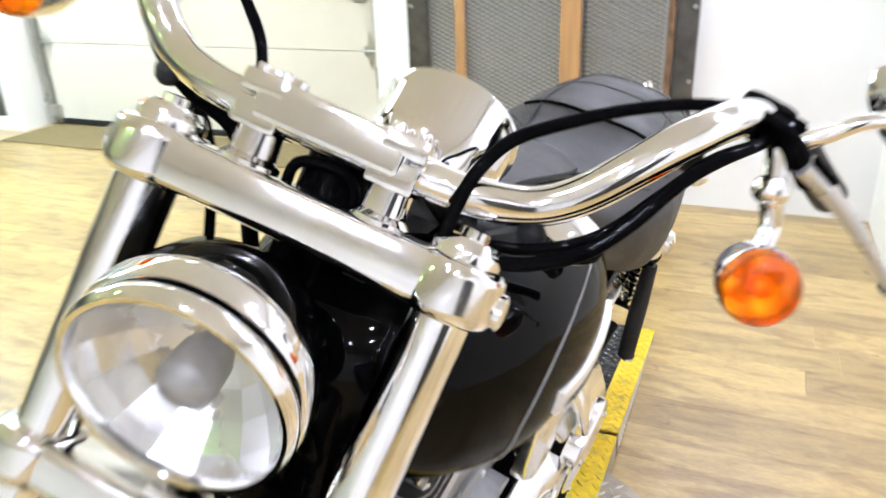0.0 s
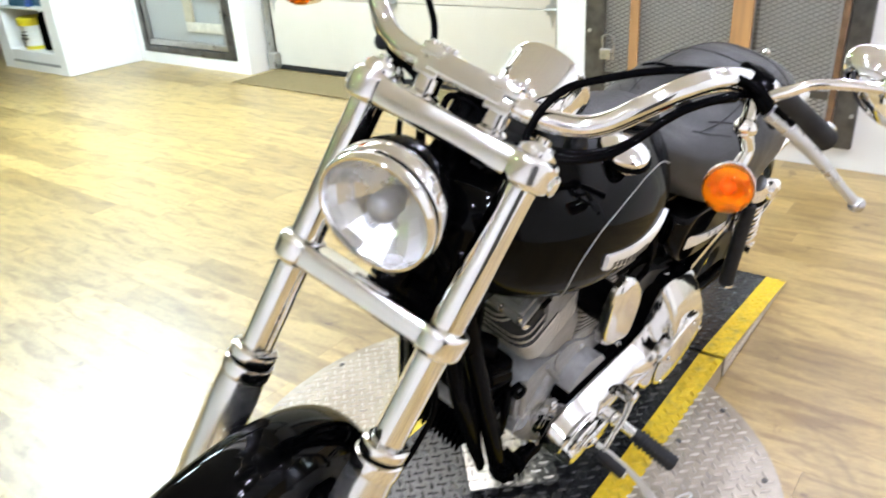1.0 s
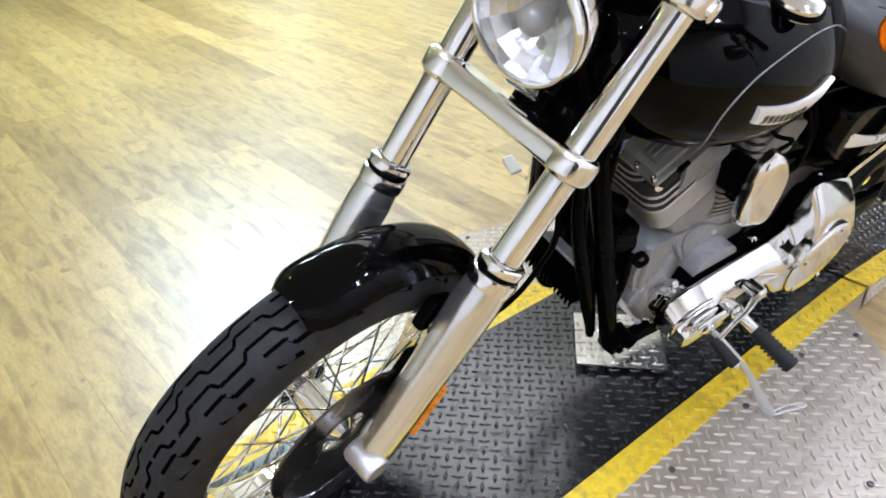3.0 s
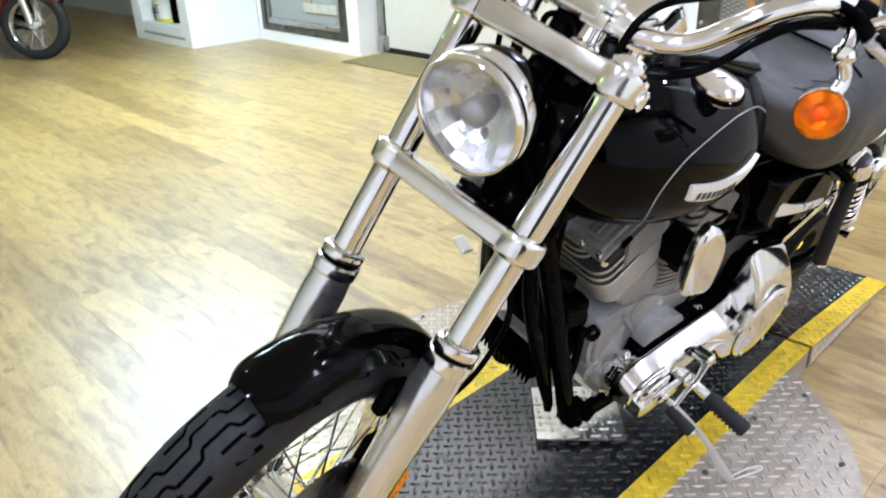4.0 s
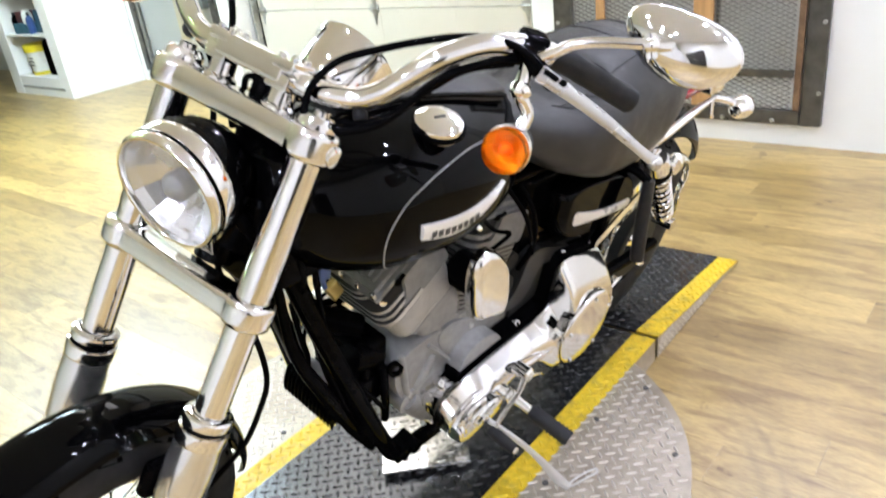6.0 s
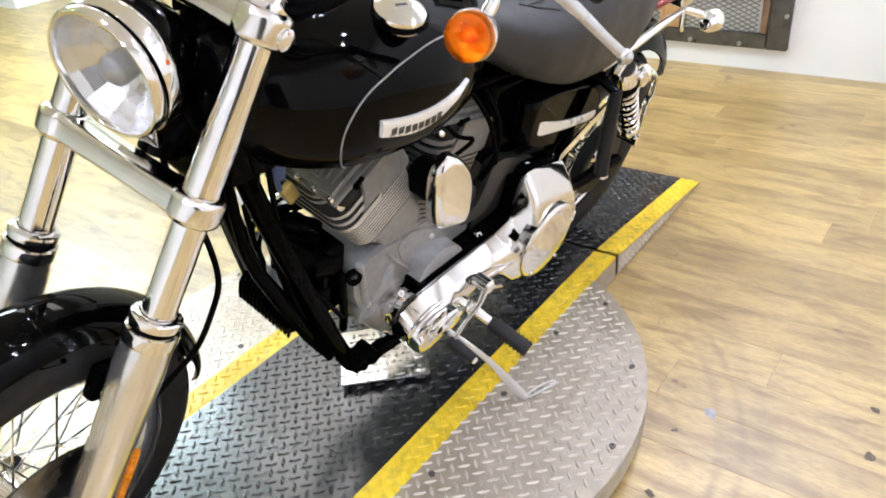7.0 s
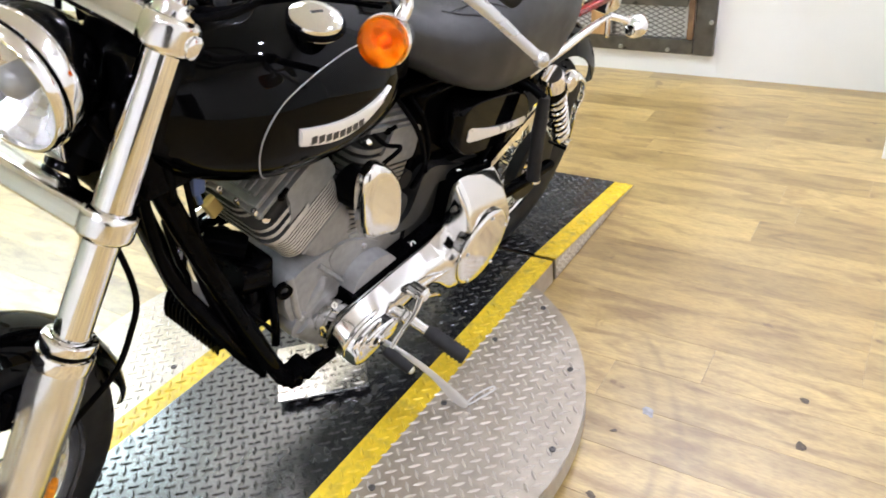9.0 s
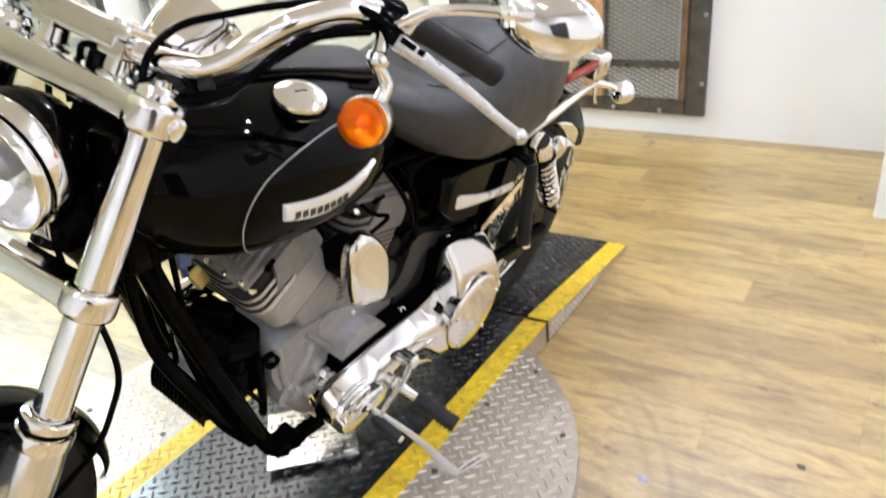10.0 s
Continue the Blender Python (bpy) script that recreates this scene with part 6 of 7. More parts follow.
def cylinder(y0, z0, tilt, label, foot, n, edge_mat):
    """A finned barrel on a smooth foot, a head with a flat side and deep front fins, and its rocker box, tilted in the frame."""
    m = Matrix.Translation((ECX, y0, z0)) @ Matrix.Rotation(radians(tilt), 4, "X")
    c = part("cylinder", moved(box((-0.062, -0.062, 0.0), (0.062, 0.062, 0.215), 0.03, 4), m), FIN_CORE, bike, label)
    part("cylinder_foot", moved(merged(box((-0.055, -0.050, -0.05), (0.080, 0.074, foot), 0.022, 4), box((-0.060, -0.060, foot - 0.012), (0.084, 0.080, foot - 0.003), 0.004, 2)), m), CASE, c, "smooth grey cylinder foot")
    pitch = (0.190 - foot - 0.004) / n
    for k in range(n):
        z = foot + 0.006 + k * pitch
        g = 0.0006 * k
        rimmed_fin(moved(fin(-0.088, 0.0845 + g, -0.0845 - g, 0.0845 + g, 0.032, pitch * 0.64), m @ Matrix.Translation((0, 0, z))), edge_mat, c)
    # head: flat casting on the outer side, five deep rounded fins across the front corner
    head = part("head", moved(prism(smooth_outline([(-0.046, 0.190), (0.000, 0.187), (0.060, 0.187), (0.088, 0.192), (0.090, 0.230), (0.084, 0.262), (0.030, 0.268), (-0.008, 0.266), (-0.016, 0.240), (-0.030, 0.212)], 4), 0.0, 0.089, "x", 0.005, 2), m), HEAD, c, "smooth grey head casting")
    part("head_block", moved(box((-0.056, -0.066, 0.186), (0.080, 0.080, 0.264), 0.014, 3), m), FIN_CORE, head)
    for k in range(5):
        z = 0.194 + k * 0.0158
        wide = 0.092 - 0.004 * k if k < 3 else 0.046
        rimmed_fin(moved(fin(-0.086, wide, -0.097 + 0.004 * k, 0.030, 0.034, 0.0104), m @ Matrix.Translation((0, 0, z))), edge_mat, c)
    rocker = part("rocker_box", moved(merged(box((-0.058, -0.074, 0.262), (0.080, 0.074, 0.274), 0.005, 2), box((-0.050, -0.064, 0.273), (0.072, 0.064, 0.288), 0.008, 2), box((-0.040, -0.050, 0.287), (0.060, 0.052, 0.296), 0.007, 2)), m), HEAD, c, "stepped grey rocker box")
    for x in (0.022, 0.034, 0.046):
        part("rib", moved(box((x - 0.002, -0.046, 0.295), (x + 0.002, 0.048, 0.300), 0.001, 1), m), HEAD, rocker)
    for sx in (-0.050, -0.012, 0.030, 0.070):
        part("rocker_bolt", bolt(m @ Vector((sx, -0.068, 0.274)), m.to_3x3() @ Vector((0, 0, 1)), 0.0062, 0.010), CHROME, rocker)
    part("cover_edge", moved(box((-0.062, -0.078, 0.232), (-0.052, -0.050, 0.282), 0.003, 1), m), SATIN, rocker, "bright machined edge")
    plug = part("spark_plug", lathe([(0.011, -0.01), (0.011, 0.008), (0.008, 0.011), (0.007, 0.024), (0, 0.026)], 16, facing(m @ Vector((0.056, -0.054, 0.2365)), m.to_3x3() @ Vector((1, -0.5, 0.45)))), CHROME, c, "spark plug")
    part("plug_boss", lathe([(0.022, -0.03), (0.020, -0.004), (0.012, 0.0), (0.0, 0.001)], 20, facing(m @ Vector((0.052, -0.053, 0.2345)), m.to_3x3() @ Vector((1, -0.5, 0.45)))), SATIN_BLACK, c, "dark plug recess")
    part("head_sensor", merged(rod(m @ Vector((0.066, -0.016, 0.258)), m @ Vector((0.084, -0.020, 0.264)), 0.0075, 12), rod(m @ Vector((0.083, -0.020, 0.264)), m @ Vector((0.088, -0.004, 0.274)), 0.0045, 10)), SATIN_BLACK, c, "small black sensor plug")
    return m


cylinder(0.197, 0.507, 33, "grey finned front cylinder", 0.098, 9, FIN)
# rear fin edges darkened in colour for the shade behind the front cylinder
CYL_R = cylinder(0.288, 0.472, -12, "grey finned rear cylinder", 0.040, 12, mat("shaded_fin_edges", (0.24, 0.237, 0.23), 0.34, 0.5, vary=0.1, grain=50))
part("plug_lead", sweep([CYL_R @ Vector((0.108, -0.06, 0.206)), CYL_R @ Vector((0.125, -0.03, 0.25)), (0.11, 0.30, 0.72), (0.07, 0.24, 0.80)], 0.0045, 8), HOSE, bike, "black plug lead")
part("intake", rod((ECX, 0.17, 0.665), (ECX, 0.37, 0.665), 0.03, 20), SATIN_BLACK, bike, "black intake manifold")
plug_block = part("connector", merged(box((0.034, -0.108, 0.764), (0.060, -0.084, 0.800), 0.004, 2), rod((0.050, -0.098, 0.77), (0.045, -0.085, 0.735), 0.005, 10)), BLUE_PLASTIC, bike, "small blue plastic connector")
part("connector_cap", box((0.036, -0.106, 0.799), (0.058, -0.086, 0.812), 0.003, 1), WHITE_PLASTIC, plug_block, "white connector end")
part("cable_clamp", merged(sweep([(0.010, -0.100, 0.835), (0.036, -0.074, 0.819), (0.058, -0.050, 0.805)], 0.011, 12), bolt((0.058, -0.050, 0.805), (1, 0.8, -0.5), 0.008, 0.010)), CHROME, bike, "bright cable clamp")
part("cover_tab", moved(box((-0.006, -0.014, -0.022), (0.008, 0.014, 0.022), 0.003, 1), pose(0.012, -0.036, 0.684, 30, 0, 0)), mat("brass_tab", (0.62, 0.47, 0.16), 0.35, 0.8, vary=0.1), bike, "brass-coloured bracket tab")
part("exhaust_pipe", sweep([(ECX - 0.075, 0.03, 0.60), (ECX - 0.10, -0.03, 0.56), (ECX - 0.12, -0.03, 0.45), (ECX - 0.14, 0.06, 0.30), (ECX - 0.15, 0.35, 0.25), (ECX - 0.16, 0.9, 0.26), (ECX - 0.16, 1.35, 0.30)], [0.022, 0.022, 0.022, 0.022, 0.024, 0.038, 0.040], 20, 6), CHROME, bike, "chrome exhaust pipe")

# horn with its chrome cover
horn_out = smooth_outline([(0.180, 0.595), (0.161, 0.668), (0.159, 0.728), (0.184, 0.758), (0.228, 0.736), (0.266, 0.682), (0.283, 0.602), (0.277, 0.560), (0.231, 0.572)], 4)


def domed(outline, x0, x1, inset=0.75, steps=5, lift=0.0):
    cy = sum(p[0] for p in outline) / len(outline)
    cz = sum(p[1] for p in outline) / len(outline)
    rings = [[(x0, y, z) for y, z in outline]]
    for k in range(steps + 1):
        a = k / steps * math.pi / 2
        sc = inset + (1 - inset) * math.cos(a)
        rings.append([(x0 + (x1 - x0) * (0.35 + 0.65 * math.sin(a)), cy + (y - cy) * sc, cz + (z - cz) * sc) for y, z in outline])
    return loft(rings)


horn = part("horn_cover", domed(horn_out, 0.164, 0.196, 0.72), POLISHED, bike, "chrome teardrop horn cover", sharp=60)
part("air_box", box((-0.13, 0.02, 0.56), (-0.035, 0.16, 0.80), 0.03, 3), SATIN_BLACK, bike, "black air cleaner box on the far side")
part("horn_body", lathe([(0.040, 0.0), (0.040, 0.070), (0, 0.070)], 28, facing((0.092, 0.222, 0.655), (1, 0, 0))), SATIN_BLACK, horn, "black horn body")
part("horn_bracket", box((0.03, 0.245, 0.58), (0.13, 0.285, 0.60), 0.006, 2), SATIN_BLACK, horn)

# primary cover
PX0, PX1 = 0.150, 0.232
PRIMARY = [(0.132, 0.338, 0.324), (0.137, 0.354, 0.298), (0.150, 0.368, 0.277), (0.180, 0.379, 0.265), (0.23, 0.387, 0.279), (0.30, 0.392, 0.314), (0.38, 0.398, 0.332), (0.44, 0.402, 0.316), (0.49, 0.408, 0.270),
           (0.515, 0.412, 0.254), (0.526, 0.424, 0.248), (0.531, 0.470, 0.245), (0.536, 0.522, 0.242), (0.546, 0.538, 0.238), (0.560, 0.540, 0.232), (0.590, 0.535, 0.226), (0.62, 0.528, 0.223), (0.66, 0.518, 0.230), (0.700, 0.507, 0.250), (0.716, 0.500, 0.268), (0.724, 0.482, 0.290), (0.730, 0.452, 0.315), (0.738, 0.415, 0.350)]
prim_y, (prim_t, prim_b) = even_table(PRIMARY)
rings = []
for y, t, b in zip(prim_y, prim_t, prim_b):
    h = t - b
    px = PX1 - float(np.interp(y, (0.112, 0.22, 0.28, 0.42, 0.50, 0.74), (0.004, 0.004, 0.022, 0.022, 0.006, 0.006)))
    lip = float(np.interp(y, (0.462, 0.545), (0.0, 1.0)))
    low = [(PX0 + 0.014, -0.002), (px - 0.022, -min(0.016, 0.3 * h)), (px - 0.012, -min(0.022, 0.4 * h)), (px, -min(0.038, 0.55 * h))]
    high = [(PX0 + 0.016, -0.006), (PX0 + 0.044, -0.038), (PX0 + 0.062, -0.066), (px, -0.094)]
    shoulder = [(xa + (xb - xa) * lip, y, t + za + (max(zb, -0.7 * h) - za) * lip) for (xa, za), (xb, zb) in zip(low, high)]
    rings.append([(PX0, y, b), (PX0, y, t - 0.004), (PX0 + 0.003, y, t - 0.001), (PX0 + 0.008, y, t)] + shoulder
                 + [(px, y, b + 0.18 * h), (px - 0.004, y, b + 0.08 * h), (px - 0.014, y, b + 0.01 * h), (px - 0.03, y, b)])
primary = part("primary_cover", loft(rings), POLISHED, bike, "long polished chrome primary cover", sharp=42)
edge = [(y, t) for y, t in zip(prim_y[::4], prim_t[::4]) if y > 0.21]
low = [(y, b) for y, b in zip(prim_y[::4], prim_b[::4]) if y > 0.21]
# black plate puts the shadow gap along the cover's inner edge into colour
part("gap_shade_plate", prism([(y + (y - 0.43) * 0.01, z + 0.010) for y, z in edge] + [(y + (y - 0.43) * 0.01, z - 0.004) for y, z in low[::-1]], 0.108, PX0 - 0.001, "x"), SATIN_BLACK, primary, "black plate for the shadow gap behind the cover")
for grow, dx, thick in ((1.14, -0.034, 0.0050), (0.98, -0.018, 0.0055), (0.78, -0.006, 0.0045)):
    part("cover_bead", sweep([(PX1 + dx + 0.006 * math.sin(a), 0.200 - 0.058 * grow * math.cos(a), 0.324 + 0.050 * grow * math.sin(a)) for a in (math.pi * k / 10 - 1.25 for k in range(11))], thick, 8, 2), POLISHED, primary, "raised bead round the nose")
part("slot", box((PX1 - 0.040, 0.528, 0.368), (PX1 - 0.0052, 0.546, 0.390), 0.003, 1), SATIN_BLACK, primary, "black timing slot")
part("web", sweep([(PX1 - 0.002, 0.36, 0.345), (PX1 + 0.001, 0.41, 0.322), (PX1 - 0.006, 0.45, 0.285)], 0.004, 8), POLISHED, primary)
DM = facing((PX1 - 0.002, 0.605, 0.350), (1, 0, 0))
derby = part("derby_cover", lathe([(0.106, -0.03), (0.106, -0.002), (0.103, 0.004), (0.095, 0.008), (0.085, 0.0095), (0.05, 0.013), (0, 0.015)], 56, DM), POLISHED, primary, "round chrome clutch cover")
for k in range(5):
    a = 2 * math.pi * k / 5 + 0.3
    part("cover_screw", bolt(DM @ Vector((0.091 * math.cos(a), 0.091 * math.sin(a), 0.0085)), (1, 0, 0), 0.006, 0.004), CHROME, derby)
part("inspection_cover", lathe([(0.030, -0.02), (0.030, 0.004), (0.026, 0.009), (0, 0.011)], 32, facing((PX1 - 0.004, 0.222, 0.336), (1, 0, 0)) @ Matrix.Diagonal((1.6, 1.0, 1, 1))), CHROME, primary, "oval chrome inspection cover")
for y, z in ((0.150, 0.275), (0.165, 0.384), (0.300, 0.384), (0.43, 0.396), (0.575, 0.530), (0.700, 0.498), (0.734, 0.380)):
    part("cover_bolt", merged(bolt((PX0 - 0.020, y - 0.004, z + 0.006), (0.75, -0.2, 0.6), 0.009, 0.018)), CHROME, primary, "chrome cover bolt")
part("nose_collar", lathe([(0.030, 0.0), (0.046, 0.002), (0.048, 0.006), (0.048, 0.018), (0.044, 0.020), (0.044, 0.024), (0.048, 0.026), (0.048, 0.038), (0.044, 0.040), (0.044, 0.044), (0.048, 0.046), (0.048, 0.055)], 36, facing((0.100, 0.176, 0.340), (1, 0, 0))), CHROME, primary, "chrome front collar")
part("gearbox", merged(prism(smooth_outline([(0.43, 0.30), (0.46, 0.24), (0.60, 0.22), (0.72, 0.26), (0.74, 0.42), (0.70, 0.52), (0.52, 0.56), (0.43, 0.48)]), -0.08, 0.115, "x", 0.012, 2)), FIN_CORE, bike, "dark grey gearbox casing")
part("starter", merged(rod((-0.02, 0.36, 0.535), (0.125, 0.36, 0.535), 0.038, 24), rod((0.0, 0.40, 0.585), (0.11, 0.40, 0.585), 0.022, 18)), FIN_CORE, bike, "dark grey starter motor")
part("oil_tank", box((-0.09, 0.42, 0.55), (0.10, 0.62, 0.78), 0.03, 3), SATIN_BLACK, bike, "black electrics tray under the seat")
part("battery_box", merged(box((-0.085, 0.60, 0.40), (0.095, 0.815, 0.74), 0.02, 2), box((0.09, 0.63, 0.62), (0.108, 0.76, 0.70), 0.006, 2)), SATIN_BLACK, bike, "black battery box")
part("oil_line", sweep([(0.09, 0.40, 0.78), (0.125, 0.42, 0.72), (0.13, 0.44, 0.63), (0.11, 0.43, 0.55)], 0.006, 10), HOSE, bike, "black hose")
part("oil_line", sweep([(0.10, 0.34, 0.80), (0.135, 0.37, 0.74), (0.14, 0.41, 0.66), (0.12, 0.46, 0.58)], 0.0055, 10), HOSE, bike, "black hose")
part("gearbox_cover", prism(smooth_outline([(0.352, 0.470), (0.405, 0.500), (0.428, 0.545), (0.442, 0.584), (0.482, 0.592), (0.560, 0.562), (0.640, 0.530), (0.705, 0.508), (0.700, 0.488), (0.600, 0.505), (0.520, 0.535), (0.490, 0.520), (0.470, 0.480), (0.430, 0.455)], 4), 0.092, 0.128, "x", 0.006, 2), mat("dark_grey_casting", (0.022, 0.022, 0.022), 0.36, 0.2, vary=0.15, grain=40, rough_vary=0.08, bump=0.06, bump_scale=500), bike, "dark grey sculpted gearbox cover")

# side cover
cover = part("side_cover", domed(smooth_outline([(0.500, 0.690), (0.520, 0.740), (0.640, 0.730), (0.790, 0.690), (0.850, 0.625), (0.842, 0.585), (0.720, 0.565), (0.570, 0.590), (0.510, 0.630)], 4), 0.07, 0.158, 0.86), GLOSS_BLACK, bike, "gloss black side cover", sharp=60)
rings = []
for i in range(15):
    u = i / 14
    y, lo, hi = 0.545 + 0.275 * u, 0.640 - 0.055 * u, 0.680 - 0.070 * u - 0.012 * math.sin(math.pi * u)
    x = 0.157 - 0.006 * (2 * u - 1) ** 2
    rings.append([(x - 0.006, y, lo), (x + 0.006, y, lo), (x + 0.009, y, (lo + hi) / 2), (x + 0.006, y, hi), (x - 0.006, y, hi)])
part("cover_badge", loft(rings), BADGE, cover, "chrome side badge")
part("belt_guard", loft([[(0.150, y, lo), (0.156, y, lo), (0.156, y, hi), (0.150, y, hi)] for y, lo, hi in ((0.70, 0.500, 0.525), (0.80, 0.540, 0.568), (0.90, 0.580, 0.605))]), CHROME, bike, "chrome belt guard")
part("frame_cover", domed(smooth_outline([(0.66, 0.46), (0.70, 0.53), (0.78, 0.57), (0.80, 0.53), (0.74, 0.46)], 3), 0.10, 0.135, 0.8), SATIN_BLACK, bike, "black pivot cover")

# shocks, rear fender, tail
for s in (-1, 1):
    a, b = Vector((0.02 + s * 0.150, 0.885, 0.705)), Vector((0.02 + s * 0.150, 1.080, 0.430))
    m = facing(a, b - a)
    ln = (b - a).length
    shock = part("shock_absorber", lathe([(0.010, 0.0), (0.010, ln)], 16, m), CHROME, bike, "chrome rear shock absorber")
    part("shock_top", lathe([(0, -0.005), (0.026, -0.003), (0.033, 0.01), (0.033, 0.07), (0.028, 0.075), (0.012, 0.076)], 28, m), CHROME, shock, "chrome upper cover")
    part("shock_band", lathe([(0.0335, 0.045), (0.0345, 0.05), (0.0345, 0.066), (0.0335, 0.07)], 28, m), SATIN_BLACK, shock)
    turns, n = 8.0, 130
    coil = [m @ Vector((0.026 * math.cos(2 * math.pi * turns * i / n), 0.026 * math.sin(2 * math.pi * turns * i / n), 0.075 + (ln - 0.13) * i / n)) for i in range(n + 1)]
    part("spring", sweep(coil, 0.0055, 8, 1), CHROME, shock, "chrome coil spring")
    part("damper", lathe([(0.017, 0.07), (0.017, ln - 0.03)], 18, m), SATIN_BLACK, shock)
    part("shock_foot", lathe([(0.012, ln - 0.075), (0.030, ln - 0.062), (0.030, ln - 0.05), (0.014, ln - 0.03), (0.014, ln)], 24, m), CHROME, shock)
    part("shock_eye", rod(b - Vector((0.03, 0, 0)), b + Vector((0.03, 0, 0)), 0.018, 18), CHROME, shock)
    part("shock_nut", lathe([(0.026, -0.012), (0.030, 0.0), (0.026, 0.012), (0.012, 0.018), (0, 0.02)], 24, facing(a + Vector((s * 0.03, 0.05, -0.02)), (s, 0, 0))), POLISHED, shock, "round chrome bolt cover")
part("axle_guard", sweep([(0.172, 1.000, 0.598), (0.172, 0.996, 0.640), (0.172, 1.052, 0.648), (0.172, 1.108, 0.610), (0.172, 1.124, 0.560), (0.170, 1.116, 0.520), (0.168, 1.132, 0.470), (0.166, 1.145, 0.415)], [0.010, 0.013, 0.015, 0.015, 0.014, 0.012, 0.012, 0.010], 12, 5, flat=0.5), CHROME, bike, "curved chrome guard behind the shock absorber")
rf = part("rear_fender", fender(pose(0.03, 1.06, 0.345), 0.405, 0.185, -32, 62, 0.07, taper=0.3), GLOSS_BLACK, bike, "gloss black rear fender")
part("fender_edge_light", box((0.095, 1.10, 0.775), (0.112, 1.30, 0.795), 0.005, 2), RED_PLASTIC, rf, "narrow red side marker")
tail = part("tail_lamp", box((-0.03, 1.37, 0.70), (0.09, 1.46, 0.78), 0.02, 3), CHROME, bike, "chrome tail lamp housing")
part("tail_lens", box((-0.022, 1.455, 0.705), (0.082, 1.475, 0.775), 0.01, 2), RED_PLASTIC, tail, "red tail lens")
for s in (-1, 1):
    m = facing((0.03 + s * 0.155, 1.36, 0.715), (0, 1, 0.05))
    b = part("rear_turn_signal", lathe([(0, -0.05), (0.016, -0.047), (0.028, -0.03), (0.0335, -0.006), (0.0335, 0.004)], 28, m), CHROME, bike, "chrome rear turn signal")
    part("lens", lathe([(0.033, 0.002), (0.031, 0.014), (0.02, 0.022), (0, 0.024)], 28, m), AMBER, b, "amber lens")
    part("stalk", sweep([(0.03 + s * 0.155, 1.34, 0.715), (0.03 + s * 0.13, 1.31, 0.735), (0.03 + s * 0.10, 1.27, 0.745)], 0.010, 12), CHROME, b, "chrome stalk")
    part("clip", sweep([(0.03 + s * 0.105, 1.25, 0.745), (0.03 + s * 0.110, 1.26, 0.70), (0.03 + s * 0.112, 1.27, 0.69)], 0.006, 8), CHROME, b)

# pegs, shifter, stand
peg = part("foot_peg", sweep([(0.285, 0.309, 0.316), (0.310, 0.314, 0.310), (0.385, 0.327, 0.292)], [0.015, 0.017, 0.0175], 18, 4), RUBBER, bike, "black rubber foot peg")
for k in range(9):
    u = 0.298 + k * 0.0098
    part("peg_rib", sweep([(u, 0.3118 + (u - 0.29) * 0.18, 0.3125 - (u - 0.29) * 0.24), (u + 0.003, 0.3123 + (u - 0.29) * 0.18, 0.3118 - (u - 0.29) * 0.24)], 0.0203, 18, 1), RUBBER, peg)
part("peg_mount", merged(sweep([(0.19, 0.290, 0.340), (0.225, 0.298, 0.332), (0.258, 0.303, 0.323), (0.290, 0.310, 0.315)], [0.013, 0.017, 0.013, 0.011], 14), ball((0.232, 0.298, 0.330), 0.019, 14)), CHROME, peg, "chrome peg mount")
shift = part("shifter", sweep([(0.240, 0.338, 0.375), (0.252, 0.300, 0.352), (0.258, 0.245, 0.335), (0.262, 0.205, 0.312)], [0.012, 0.009, 0.008, 0.009], 12, 5, flat=0.6), CHROME, bike, "chrome gear lever")
part("shifter_pivot", lathe([(0.018, -0.03), (0.019, 0.006), (0.013, 0.012), (0, 0.013)], 22, facing((0.238, 0.342, 0.372), (1, 0, 0))), CHROME, shift)
part("shifter_peg", sweep([(0.255, 0.205, 0.312), (0.272, 0.206, 0.308), (0.318, 0.214, 0.294)], [0.011, 0.0135, 0.013], 14, 3), RUBBER, shift, "black rubber shifter peg")
part("shifter_tip", ball((0.321, 0.2145, 0.293), (0.006, 0.009, 0.009), 12), CHROME, shift)
part("shift_rod", rod((0.228, 0.345, 0.385), (0.215, 0.50, 0.335), 0.005, 8), CHROME, shift, "chrome linkage rod")
rpeg = part("passenger_peg", sweep([(0.196, 0.815, 0.680), (0.208, 0.812, 0.58), (0.224, 0.820, 0.452)], [0.014, 0.018, 0.018], 16, 3), RUBBER, bike, "black folded passenger peg")
part("peg_cap", lathe([(0.015, 0), (0.015, 0.008), (0.008, 0.016), (0, 0.018)], 16, facing((0.228, 0.823, 0.453), (0.05, 0.2, -1))), CHROME, rpeg)
part("peg_bracket", sweep([(0.12, 0.80, 0.70), (0.16, 0.81, 0.69), (0.196, 0.815, 0.675)], 0.012, 12), SATIN_BLACK, rpeg)
to_local = BIKE.inverted()
foot = to_local @ Vector((0.447, 0.312, H + 0.006))
knee = Vector((0.232, 0.208, 0.328))
mid = knee.lerp(foot, 0.55) + Vector((0.010, 0.0, 0.012))
stand = part("side_stand", sweep([knee, knee.lerp(foot, 0.3) + Vector((0.008, 0, 0.012)), mid, knee.lerp(foot, 0.86), foot], [0.0065, 0.0065, 0.0075, 0.0125, 0.009], 14, 5, flat=0.6), SATIN, bike, "bare steel side stand")
tab = [to_local @ Vector(p) for p in ((0.446, 0.322, H + 0.010), (0.460, 0.352, H + 0.018), (0.479, 0.380, H + 0.022), (0.489, 0.374, H + 0.022), (0.471, 0.344, H + 0.016), (0.453, 0.314, H + 0.010))]
part("stand_loop", sweep(tab, 0.0024, 8, 5, closed=True), SATIN, stand, "bent wire loop")
